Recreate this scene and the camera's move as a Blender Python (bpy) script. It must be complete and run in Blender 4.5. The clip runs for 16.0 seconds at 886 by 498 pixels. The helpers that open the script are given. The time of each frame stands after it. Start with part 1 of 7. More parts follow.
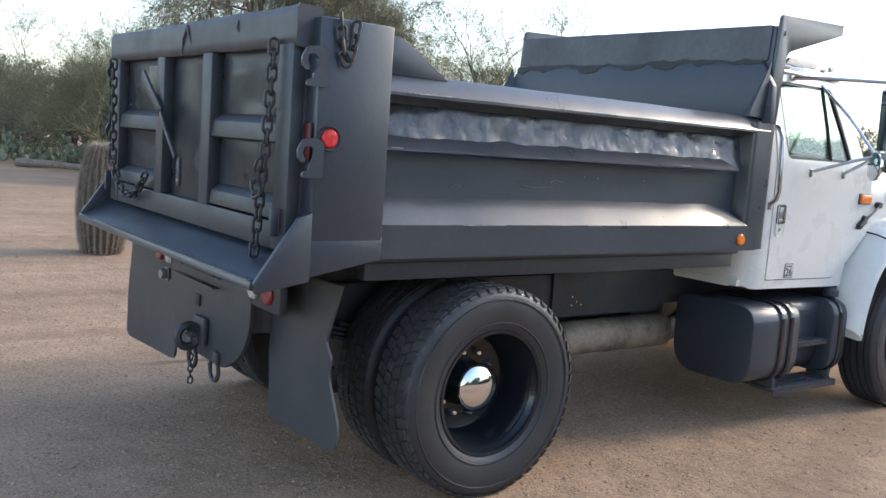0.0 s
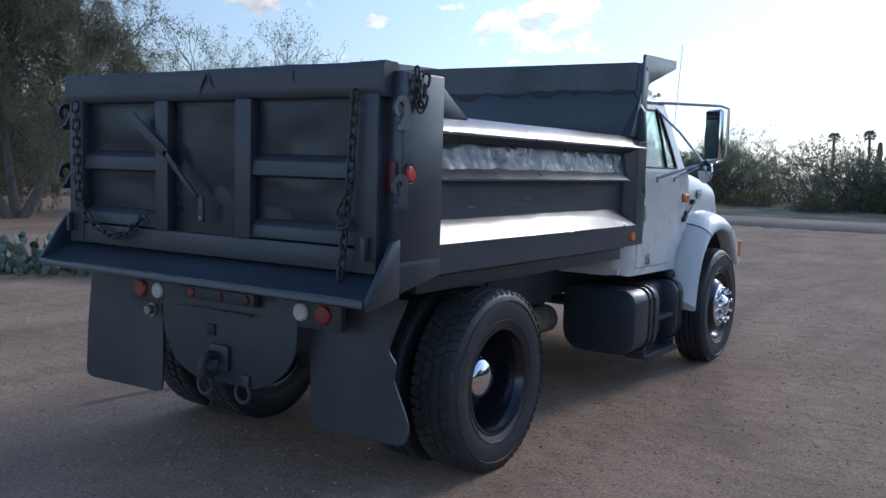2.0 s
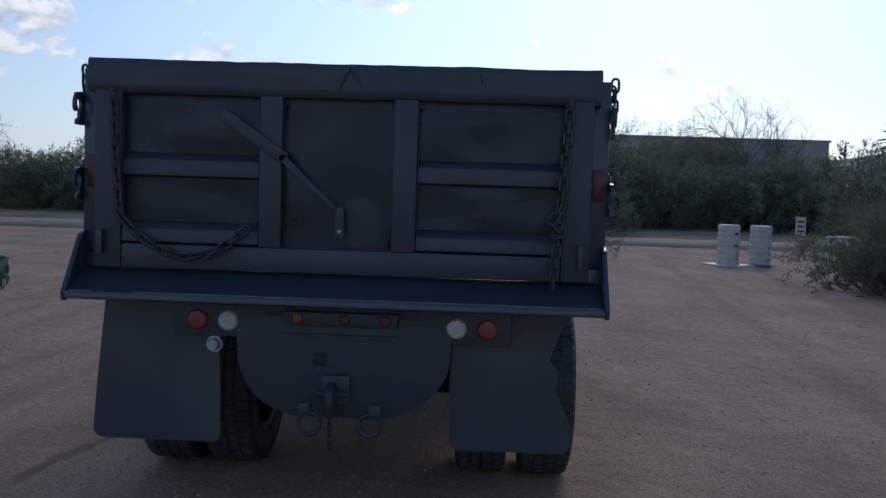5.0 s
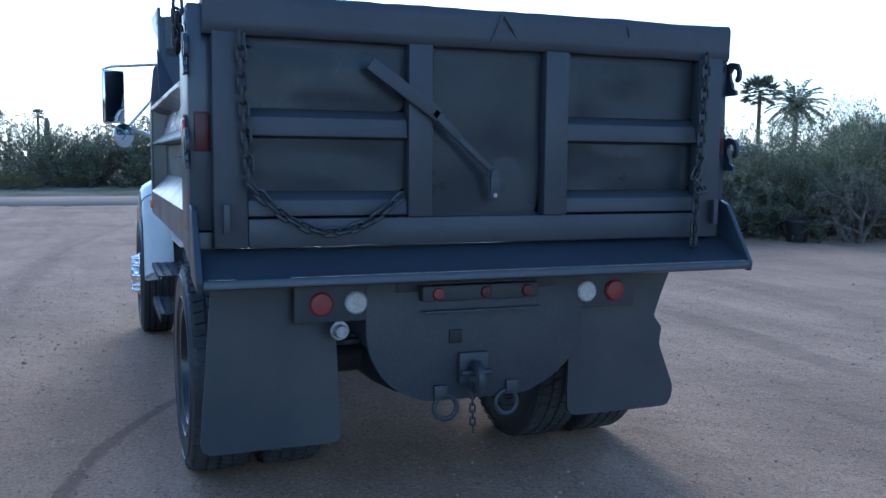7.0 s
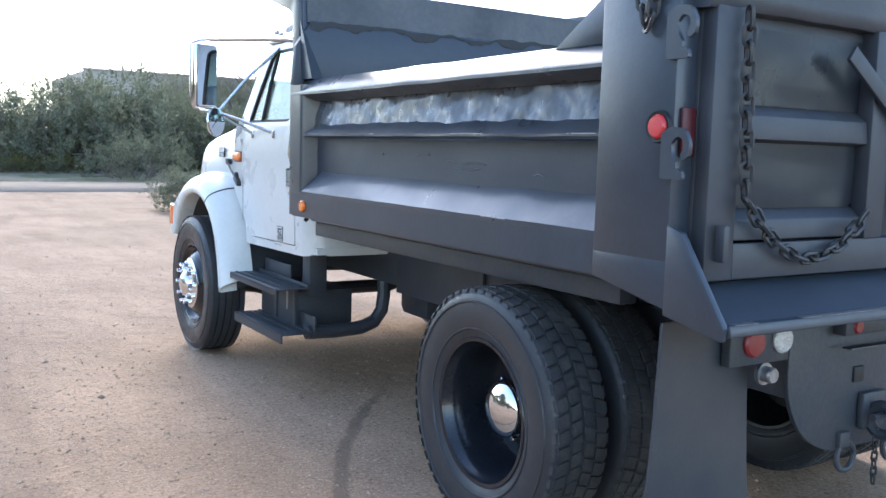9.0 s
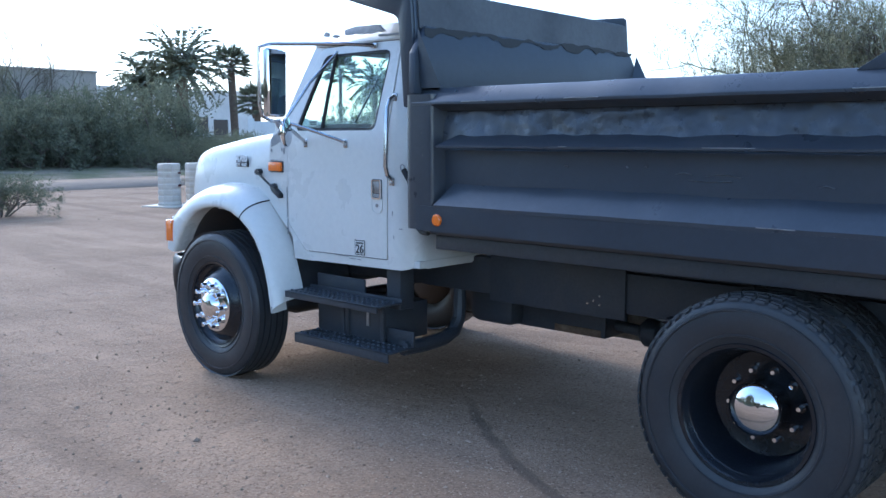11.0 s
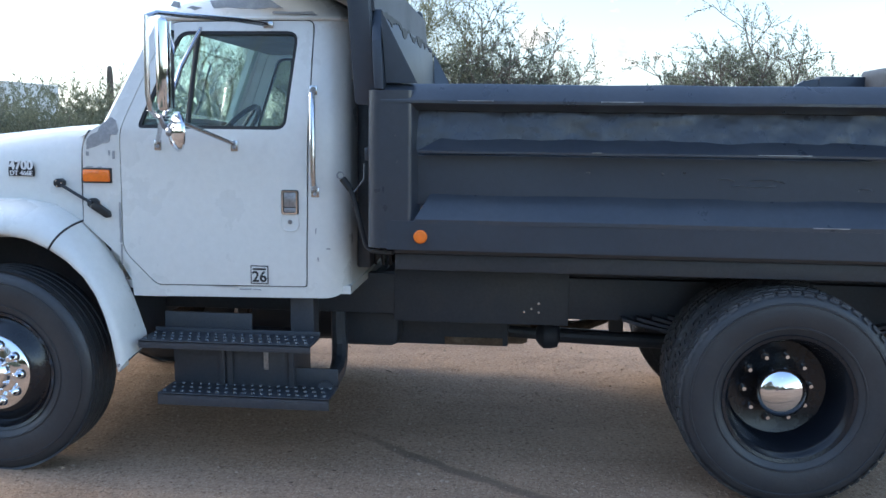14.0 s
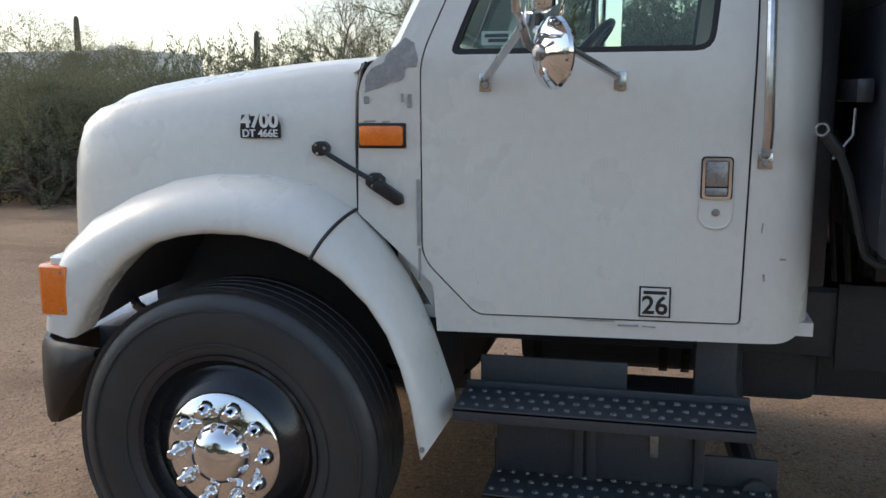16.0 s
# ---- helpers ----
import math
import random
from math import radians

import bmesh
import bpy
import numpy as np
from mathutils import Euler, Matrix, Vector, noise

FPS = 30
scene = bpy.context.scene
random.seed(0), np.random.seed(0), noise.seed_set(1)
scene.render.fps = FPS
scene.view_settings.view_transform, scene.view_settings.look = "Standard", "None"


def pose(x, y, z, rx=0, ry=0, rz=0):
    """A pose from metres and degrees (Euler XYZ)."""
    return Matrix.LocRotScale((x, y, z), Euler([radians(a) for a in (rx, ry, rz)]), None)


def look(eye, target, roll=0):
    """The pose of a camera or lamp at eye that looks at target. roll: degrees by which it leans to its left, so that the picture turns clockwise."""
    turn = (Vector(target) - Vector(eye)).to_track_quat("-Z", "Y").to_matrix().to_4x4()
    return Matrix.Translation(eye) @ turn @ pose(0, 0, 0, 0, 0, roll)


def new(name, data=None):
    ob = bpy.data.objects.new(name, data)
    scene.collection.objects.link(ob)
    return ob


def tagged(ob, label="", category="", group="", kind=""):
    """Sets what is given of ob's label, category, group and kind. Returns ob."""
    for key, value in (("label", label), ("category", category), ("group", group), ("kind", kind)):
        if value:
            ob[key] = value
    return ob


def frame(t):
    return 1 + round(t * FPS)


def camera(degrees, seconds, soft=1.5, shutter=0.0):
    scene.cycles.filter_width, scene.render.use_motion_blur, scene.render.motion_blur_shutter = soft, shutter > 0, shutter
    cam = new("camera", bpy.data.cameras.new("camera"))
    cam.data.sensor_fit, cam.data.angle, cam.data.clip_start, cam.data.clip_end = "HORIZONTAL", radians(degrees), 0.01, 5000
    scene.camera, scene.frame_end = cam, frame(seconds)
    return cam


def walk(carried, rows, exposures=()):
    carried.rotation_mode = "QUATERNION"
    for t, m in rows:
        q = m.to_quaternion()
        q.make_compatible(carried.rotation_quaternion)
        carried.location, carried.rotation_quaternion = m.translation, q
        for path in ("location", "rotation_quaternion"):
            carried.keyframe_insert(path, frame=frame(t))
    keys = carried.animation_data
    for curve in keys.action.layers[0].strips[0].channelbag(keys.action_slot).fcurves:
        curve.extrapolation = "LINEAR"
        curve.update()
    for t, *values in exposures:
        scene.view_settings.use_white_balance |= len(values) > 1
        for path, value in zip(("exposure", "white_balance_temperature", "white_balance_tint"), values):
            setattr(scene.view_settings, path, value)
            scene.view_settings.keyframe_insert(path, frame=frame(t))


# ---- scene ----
cam = camera(52.1, 16.0)
PATH = [
    (0, (4.302, -2.701, 1.669), (2.712, -1.511, 1.431), 4.1),
    (0.5, (4.218, -3.149, 1.707), (2.7, -1.866, 1.487), 3.3),
    (1, (4.171, -3.555, 1.721), (2.714, -2.202, 1.507), 2.6),
    (1.5, (3.944, -3.923, 1.703), (2.671, -2.397, 1.475), 2.2),
    (2, (3.614, -4.281, 1.683), (2.508, -2.624, 1.501), 1.6),
    (2.5, (3.212, -4.583, 1.657), (2.296, -2.811, 1.501), 0.8),
    (3, (2.725, -4.841, 1.629), (1.845, -3.048, 1.527), -0.4),
    (3.5, (2.241, -5.018, 1.595), (1.426, -3.195, 1.475), 0.3),
    (4, (1.719, -5.105, 1.52), (1.1, -3.205, 1.456), 0.7),
    (4.5, (1.183, -5.19, 1.569), (0.837, -3.223, 1.466), 1.5),
    (7, (-1.528, -4.546, 1.53), (-0.821, -2.685, 1.334), 0.5),
    (7.5, (-1.979, -4.15, 1.498), (-1.141, -2.344, 1.307), 1.2),
    (8, (-2.384, -3.778, 1.495), (-1.413, -2.041, 1.293), 0.9),
    (8.5, (-2.745, -3.323, 1.523), (-1.765, -1.592, 1.313), 0.8),
    (9, (-3.177, -2.94, 1.555), (-2.127, -1.252, 1.339), 1.6),
    (11.5, (-5.085, -1.157, 1.727), (-3.467, -0.002, 1.509), -0.4),
    (12, (-5.403, -0.721, 1.777), (-3.628, 0.185, 1.605), -0.3),
    (12.5, (-5.593, -0.236, 1.764), (-3.708, 0.412, 1.601), 0.5),
    (13, (-5.649, 0.259, 1.755), (-3.707, 0.697, 1.561), 1.1),
    (13.5, (-5.585, 0.778, 1.741), (-3.615, 1.016, 1.49), 0.9),
    (14, (-5.326, 1.225, 1.732), (-3.353, 1.412, 1.465), 0.7),
    (14.5, (-5.0, 1.668, 1.711), (-3.027, 1.857, 1.444), 0.4),
    (15, (-4.535, 1.858, 1.663), (-2.598, 2.238, 1.34), -0.6),
    (15.5, (-4.117, 2.243, 1.657), (-2.207, 2.716, 1.3), -0.8),
    (16, (-3.641, 2.543, 1.603), (-1.725, 3.003, 1.26), -0.4),
]
# seconds, stops, kelvin, tint: the clip's camera adapts as it goes round
EXPOSURES = [
    (0.0, 2.35, 7350, 10), (1.0, 1.56, 6100, 9), (1.5, 1.55, 6050, 11), (2.0, 1.1, 5850, 11), (3.0, 0.57, 5750, 14), (3.5, 0.7, 5800, 14), (4.7, 0.37, 5800, 14), (7.0, 1.62, 5050, 6), (8.0, 2.37, 5550, 8),
    (8.5, 2.68, 6050, 8), (9.0, 2.85, 6500, 9), (11.5, 1.9, 5500, 7), (12.5, 1.6, 5550, 7), (13.5, 1.97, 6250, 7), (14.0, 2.32, 6400, 8), (15.0, 2.25, 7200, 9), (15.5, 2.17, 7800, 10), (16.0, 1.68, 7900, 10),
]
walk(cam, [(t, look(e, g, r)) for t, e, g, r in PATH], EXPOSURES)

# ---- world, sun ----
SUN_YAW, SUN_UP = -12.0, 27.0          # degrees: to the right of straight ahead, above the horizon
world = bpy.data.worlds.new("sky")
scene.world = world
world.use_nodes = True
wt = world.node_tree
wt.nodes.clear()


def node(tree, kind, **values):
    n = tree.nodes.new(kind)
    for key, value in values.items():
        if key in n.inputs.keys():
            n.inputs[key].default_value = value
    return n


w_out = node(wt, "ShaderNodeOutputWorld")
w_bg = node(wt, "ShaderNodeBackground", Strength=0.105)
w_sky = node(wt, "ShaderNodeTexSky")
w_sky.sky_type = "NISHITA"
w_sky.sun_disc = False
w_sky.sun_elevation = radians(SUN_UP + 8)
w_sky.sun_rotation = radians(-SUN_YAW)
w_sky.air_density, w_sky.dust_density, w_sky.ozone_density = 1.0, 0.6, 2.0
w_co = node(wt, "ShaderNodeTexCoord")
w_map = node(wt, "ShaderNodeMapping")
w_map.inputs["Scale"].default_value = (1.0, 1.0, 1.7)
w_map.inputs["Location"].default_value = (0.35, 0.1, 0.0)
w_noise = node(wt, "ShaderNodeTexNoise", Scale=26.0, Detail=9.0, Roughness=0.58, Distortion=0.2)
w_ramp = node(wt, "ShaderNodeValToRGB")
w_ramp.color_ramp.elements[0].position, w_ramp.color_ramp.elements[1].position = 0.83, 1.06
w_haze = node(wt, "ShaderNodeSeparateXYZ")
w_hr = node(wt, "ShaderNodeMapRange")
for key, value in (("From Min", 0.0), ("From Max", 0.36), ("To Min", 0.62), ("To Max", 0.0)):
    w_hr.inputs[key].default_value = value
w_mix = node(wt, "ShaderNodeMixRGB")
w_mixh = node(wt, "ShaderNodeMixRGB")
w_mixh.inputs["Color2"].default_value = (4.9, 5.75, 6.75, 1)
L = wt.links.new
L(w_co.outputs["Generated"], w_map.inputs["Vector"])
L(w_map.outputs[0], w_noise.inputs["Vector"])
# a few small heaps of cloud low over the horizon, a broad thin one to the east
heap = None
for centre, wide, high in (
        ((-0.47, 0.87, 0.152), 0.1, 0.045), ((-0.279, 0.950, 0.137), 0.061, 0.022), ((-0.571, 0.795, 0.205), 0.022, 0.01), ((-0.609, 0.778, 0.153), 0.02, 0.009),
        ((-0.702, 0.692, 0.168), 0.05, 0.03), ((-0.122, 0.973, 0.2), 0.046, 0.02), ((-0.038, 0.996, 0.08), 0.12, 0.04), ((0.058, 0.991, 0.124), 0.024, 0.01),
        ((0.193, 0.971, 0.144), 0.026, 0.024), ((0.243, 0.963, 0.119), 0.03, 0.014), ((0.733, 0.671, 0.108), 0.042, 0.015), ((0.773, 0.622, 0.123), 0.034, 0.015),
        ((0.822, 0.558, 0.112), 0.022, 0.012), ((0.848, 0.516, 0.123), 0.042, 0.018), ((0.936, 0.320, 0.145), 0.06, 0.028), ((0.995, -0.003, 0.098), 0.04, 0.014),
        ((0.994, -0.078, 0.077), 0.07, 0.02), ((0.963, 0.218, 0.157), 0.022, 0.016), ((0.801, 0.574, 0.17), 0.25, 0.035), ((0.909, 0.381, 0.168), 0.11, 0.034)):
    off = node(wt, "ShaderNodeVectorMath")
    off.operation = "SUBTRACT"
    off.inputs[1].default_value = centre
    size = node(wt, "ShaderNodeVectorMath")
    size.operation = "MULTIPLY"
    size.inputs[1].default_value = (1 / wide, 1 / wide, 1 / high)
    dist = node(wt, "ShaderNodeVectorMath")
    dist.operation = "LENGTH"
    near = node(wt, "ShaderNodeMapRange")
    for key, value in (("From Min", 0.0), ("From Max", 1.3), ("To Min", 0.68), ("To Max", 0.0)):
        near.inputs[key].default_value = value
    L(w_co.outputs["Generated"], off.inputs[0])
    L(off.outputs[0], size.inputs[0])
    L(size.outputs[0], dist.inputs[0])
    L(dist.outputs["Value"], near.inputs["Value"])
    if heap:
        both_heaps = node(wt, "ShaderNodeMath")
        both_heaps.operation = "MAXIMUM"
        L(heap, both_heaps.inputs[0])
        L(near.outputs[0], both_heaps.inputs[1])
        heap = both_heaps.outputs[0]
    else:
        heap = near.outputs[0]
w_sum = node(wt, "ShaderNodeMath")
w_sum.operation = "ADD"
w_more = node(wt, "ShaderNodeMapRange")
for key, value in (("From Min", 0.25), ("From Max", 0.75), ("To Min", 0.0), ("To Max", 1.0)):
    w_more.inputs[key].default_value = value
L(w_noise.outputs["Fac"], w_more.inputs["Value"])
L(w_more.outputs[0], w_sum.inputs[0])
L(heap, w_sum.inputs[1])
L(w_sum.outputs[0], w_ramp.inputs["Fac"])
L(w_co.outputs["Generated"], w_haze.inputs[0])
L(w_haze.outputs["Z"], w_hr.inputs["Value"])
w_dot = node(wt, "ShaderNodeVectorMath")
w_dot.operation = "DOT_PRODUCT"
w_dot.inputs[1].default_value = (-math.sin(radians(SUN_YAW)) * math.cos(radians(SUN_UP)), math.cos(radians(SUN_YAW)) * math.cos(radians(SUN_UP)), math.sin(radians(SUN_UP)))
w_dr = node(wt, "ShaderNodeMapRange")
for key, value in (("From Min", 0.3), ("From Max", 0.85), ("To Min", 0.6), ("To Max", 1.0)):
    w_dr.inputs[key].default_value = value
w_mul = node(wt, "ShaderNodeMath")
w_mul.operation = "MULTIPLY"
L(w_co.outputs["Generated"], w_dot.inputs[0])
L(w_dot.outputs["Value"], w_dr.inputs["Value"])
L(w_hr.outputs[0], w_mul.inputs[0])
L(w_dr.outputs[0], w_mul.inputs[1])
L(w_mul.outputs[0], w_mixh.inputs["Fac"])
L(w_sky.outputs[0], w_mixh.inputs["Color1"])
L(w_mixh.outputs[0], w_mix.inputs["Color1"])
# clouds are white where they thin out upwards and grey below
w_up = node(wt, "ShaderNodeMapping")
w_up.inputs["Scale"].default_value = (1.0, 1.0, 1.7)
w_up.inputs["Location"].default_value = (0.35, 0.1, 0.02)
w_above = node(wt, "ShaderNodeTexNoise", Scale=26.0, Detail=4.0, Roughness=0.5, Distortion=0.2)
w_diff = node(wt, "ShaderNodeMath")
w_diff.operation = "SUBTRACT"
w_lit = node(wt, "ShaderNodeMapRange")
for key, value in (("From Min", -0.14), ("From Max", 0.12), ("To Min", 0.0), ("To Max", 1.0)):
    w_lit.inputs[key].default_value = value
w_cloud = node(wt, "ShaderNodeMixRGB")
w_cloud.inputs["Color1"].default_value, w_cloud.inputs["Color2"].default_value = (5.3, 5.5, 5.8, 1), (8.8, 8.7, 8.4, 1)
L(w_co.outputs["Generated"], w_up.inputs["Vector"])
L(w_up.outputs[0], w_above.inputs["Vector"])
L(w_noise.outputs["Fac"], w_diff.inputs[0])
L(w_above.outputs["Fac"], w_diff.inputs[1])
L(w_diff.outputs[0], w_lit.inputs["Value"])
L(w_lit.outputs[0], w_cloud.inputs["Fac"])
w_dim = node(wt, "ShaderNodeMixRGB", Fac=1.0)
w_dim.blend_type = "MULTIPLY"
L(w_cloud.outputs[0], w_dim.inputs["Color1"])
L(w_dr.outputs[0], w_dim.inputs["Color2"])
L(w_dim.outputs[0], w_mix.inputs["Color2"])
L(w_ramp.outputs["Color"], w_mix.inputs["Fac"])
# low sky: bright towards the sun and opposite it, dimmest at a right angle between
w_off = node(wt, "ShaderNodeMath")
w_off.operation = "SUBTRACT"
w_off.inputs[1].default_value = 0.2
w_sq = node(wt, "ShaderNodeMath")
w_sq.operation = "MULTIPLY"
w_side = node(wt, "ShaderNodeMapRange")
for key, value in (("From Min", 0.0), ("From Max", 0.62), ("To Min", 0.5), ("To Max", 1.0)):
    w_side.inputs[key].default_value = value
w_low = node(wt, "ShaderNodeMapRange")
w_low.interpolation_type = "SMOOTHSTEP"
for key, value in (("From Min", 0.12), ("From Max", 0.5), ("To Min", 1.0), ("To Max", 0.0)):
    w_low.inputs[key].default_value = value
w_all = node(wt, "ShaderNodeMixRGB")
w_all.blend_type = "MULTIPLY"
L(w_dot.outputs["Value"], w_off.inputs[0])
L(w_off.outputs[0], w_sq.inputs[0])
L(w_off.outputs[0], w_sq.inputs[1])
L(w_sq.outputs[0], w_side.inputs["Value"])
L(w_haze.outputs["Z"], w_low.inputs["Value"])
L(w_low.outputs[0], w_all.inputs["Fac"])
L(w_mix.outputs[0], w_all.inputs["Color1"])
L(w_side.outputs[0], w_all.inputs["Color2"])
L(w_all.outputs[0], w_bg.inputs["Color"])
L(w_bg.outputs[0], w_out.inputs[0])

sun_data = bpy.data.lights.new("sun", "SUN")
sun_data.energy, sun_data.angle, sun_data.color = 0.55, radians(18), (1.0, 0.93, 0.82)
sun = new("sun", sun_data)
sy, su = radians(SUN_YAW), radians(SUN_UP)
sun.matrix_world = look((-math.sin(sy) * math.cos(su) * 60, math.cos(sy) * math.cos(su) * 60, math.sin(su) * 60), (0, 0, 0))

# ---- materials ----
def material(name, base, rough=0.5, metal=0.0, grain=0.0, grain_size=30.0, other=None, patch=2.0, patch_low=0.45, patch_high=0.65,
             bump=0.0, bump_size=60.0, dents=0.0, dent_size=3.0, rough_spread=0.0, speck=None, speck_size=40.0, speck_at=0.62,
             island=0.0, per_object=0.0, transmission=0.0, sheen=0.0, coat=0.0, leafy=0.0, where="Object"):
    """A procedural surface: a base colour, a second one in patches, fine grain, specks, and bump at two scales."""
    m = bpy.data.materials.new(name)
    m.use_nodes = True
    t = m.node_tree
    p = t.nodes["Principled BSDF"]
    p.inputs["Roughness"].default_value, p.inputs["Metallic"].default_value = rough, metal
    p.inputs["Transmission Weight"].default_value = transmission
    p.inputs["Coat Weight"].default_value = coat
    p.inputs["Coat Roughness"].default_value = 0.12
    co = t.nodes.new("ShaderNodeTexCoord").outputs[where]
    link = t.links.new

    def noise_tex(size, detail=6.0, roughness=0.6):
        n = node(t, "ShaderNodeTexNoise", Scale=size, Detail=detail, Roughness=roughness)
        link(co, n.inputs["Vector"])
        return n.outputs["Fac"]

    def mixed(a, b, fac, kind="MIX"):
        n = t.nodes.new("ShaderNodeMixRGB")
        n.blend_type = kind
        for slot, value in (("Color1", a), ("Color2", b), ("Fac", fac)):
            if hasattr(value, "is_output"):
                link(value, n.inputs[slot])
            elif slot == "Fac":
                n.inputs[slot].default_value = value
            else:
                n.inputs[slot].default_value = (*value, 1)
        return n.outputs[0]

    def ranged(value, a, b, c, d):
        n = t.nodes.new("ShaderNodeMapRange")
        link(value, n.inputs["Value"])
        for key, v in (("From Min", a), ("From Max", b), ("To Min", c), ("To Max", d)):
            n.inputs[key].default_value = v
        return n.outputs[0]

    colour = mixed(base, base, 0.0)
    if other:
        colour = mixed(base, other, ranged(noise_tex(patch), patch_low, patch_high, 0, 1))
    if speck:
        colour = mixed(colour, speck, ranged(noise_tex(speck_size, 3.0), speck_at, speck_at + 0.06, 0, 1))
    if grain:
        g = ranged(noise_tex(grain_size, 8.0, 0.7), 0.3, 0.7, 1 - grain, 1 + grain)
        colour = mixed(colour, g, 1.0, "MULTIPLY")
    for amount, kind, outlet in ((island, "ShaderNodeNewGeometry", "Random Per Island"), (per_object, "ShaderNodeObjectInfo", "Random")):
        if amount:
            r = ranged(t.nodes.new(kind).outputs[outlet], 0, 1, 1 - amount, 1 + amount)
            colour = mixed(colour, r, 1.0, "MULTIPLY")
    link(colour, p.inputs["Base Color"])
    if rough_spread:
        link(ranged(noise_tex(patch * 2.3), 0.35, 0.65, max(rough - rough_spread, 0.02), min(rough + rough_spread, 1)), p.inputs["Roughness"])
    normal = None
    for strength, size, depth in ((dents, dent_size, 0.05), (bump, bump_size, 0.01)):
        if strength:
            b = node(t, "ShaderNodeBump", Strength=strength, Distance=depth)
            link(noise_tex(size, 2.0 if depth > 0.02 else 6.0), b.inputs["Height"])
            if normal:
                link(normal, b.inputs["Normal"])
            normal = b.outputs[0]
    if normal:
        link(normal, p.inputs["Normal"])
    if leafy:
        tr = t.nodes.new("ShaderNodeBsdfTranslucent")
        link(colour, tr.inputs["Color"])
        mx = node(t, "ShaderNodeMixShader", Fac=leafy)
        link(p.outputs[0], mx.inputs[1])
        link(tr.outputs[0], mx.inputs[2])
        link(mx.outputs[0], t.nodes["Material Output"].inputs["Surface"])
    return m


M = {}
# the truck's blacks carry a blue veil of sky glare in their base colours
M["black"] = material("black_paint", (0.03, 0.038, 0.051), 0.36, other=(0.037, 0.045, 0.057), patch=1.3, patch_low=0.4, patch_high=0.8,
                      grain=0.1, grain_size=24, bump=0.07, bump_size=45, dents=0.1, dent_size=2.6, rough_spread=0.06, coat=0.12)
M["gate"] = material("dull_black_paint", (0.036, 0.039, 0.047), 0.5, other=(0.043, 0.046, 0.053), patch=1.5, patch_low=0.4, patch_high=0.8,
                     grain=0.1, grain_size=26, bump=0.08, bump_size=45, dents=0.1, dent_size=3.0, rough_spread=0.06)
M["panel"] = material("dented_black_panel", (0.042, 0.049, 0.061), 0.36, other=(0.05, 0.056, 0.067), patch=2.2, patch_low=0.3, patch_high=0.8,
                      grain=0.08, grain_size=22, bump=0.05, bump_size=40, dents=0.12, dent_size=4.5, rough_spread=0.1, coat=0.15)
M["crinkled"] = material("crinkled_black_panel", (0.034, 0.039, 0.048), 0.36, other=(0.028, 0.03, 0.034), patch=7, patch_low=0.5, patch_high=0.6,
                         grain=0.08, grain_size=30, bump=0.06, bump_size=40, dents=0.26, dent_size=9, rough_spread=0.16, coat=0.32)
M["faded"] = material("faded_grey_paint", (0.085, 0.088, 0.094), 0.6, other=(0.05, 0.052, 0.058), patch=1.6, patch_low=0.42, patch_high=0.62,
                      grain=0.14, grain_size=30, bump=0.08, bump_size=40, dents=0.1, dent_size=2.5)
# darkened for recess shade; the scuffed paint below is lightened for sky-lit ledges
M["matte"] = material("matte_darkened_sheet", (0.028, 0.036, 0.049), 0.45, other=(0.036, 0.044, 0.056), patch=1.4, patch_low=0.4, patch_high=0.75,
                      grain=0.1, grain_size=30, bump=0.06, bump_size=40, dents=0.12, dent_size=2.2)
M["scuffed"] = material("scuffed_lightened_paint", (0.034, 0.04, 0.051), 0.33, other=(0.046, 0.051, 0.06), patch=2.6, patch_low=0.42, patch_high=0.7,
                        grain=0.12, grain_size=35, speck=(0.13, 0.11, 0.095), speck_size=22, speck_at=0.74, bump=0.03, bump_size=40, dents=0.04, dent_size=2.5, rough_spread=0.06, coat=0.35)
M["chassis"] = material("chassis_black", (0.034, 0.039, 0.048), 0.5, other=(0.044, 0.046, 0.05), patch=5, grain=0.2, grain_size=60, bump=0.2, bump_size=50)
M["flap"] = material("mudflap_rubber", (0.034, 0.039, 0.048), 0.42, other=(0.049, 0.051, 0.056), patch=2.2, grain=0.1, grain_size=80, bump=0.08, bump_size=90, dents=0.2, dent_size=2)
M["tyre"] = material("tyre_rubber", (0.027, 0.029, 0.033), 0.42, other=(0.04, 0.04, 0.042), patch=5, patch_low=0.45, patch_high=0.75, grain=0.15, grain_size=70, bump=0.12, bump_size=120, rough_spread=0.1)
M["tread"] = material("worn_tread_rubber", (0.036, 0.037, 0.04), 0.7, other=(0.075, 0.072, 0.068), patch=9, patch_low=0.45, patch_high=0.75, grain=0.3, grain_size=90, bump=0.3, bump_size=100)
M["rim"] = material("gloss_black_rim", (0.011, 0.013, 0.017), 0.2, grain=0.2, grain_size=20, bump=0.04, bump_size=24)
M["chrome"] = material("chrome", (0.82, 0.82, 0.83), 0.045, 1.0, bump=0.02, bump_size=15)
M["steel"] = material("polished_steel", (0.55, 0.55, 0.56), 0.22, 1.0, grain=0.15, grain_size=60, bump=0.06, bump_size=60)
M["zinc"] = material("dull_steel", (0.33, 0.33, 0.34), 0.4, 0.85, grain=0.3, grain_size=60, bump=0.2, bump_size=60)
M["rust"] = material("rusty_steel", (0.12, 0.075, 0.045), 0.8, 0.1, other=(0.2, 0.14, 0.09), patch=12, grain=0.3, grain_size=60, bump=0.3, bump_size=70)
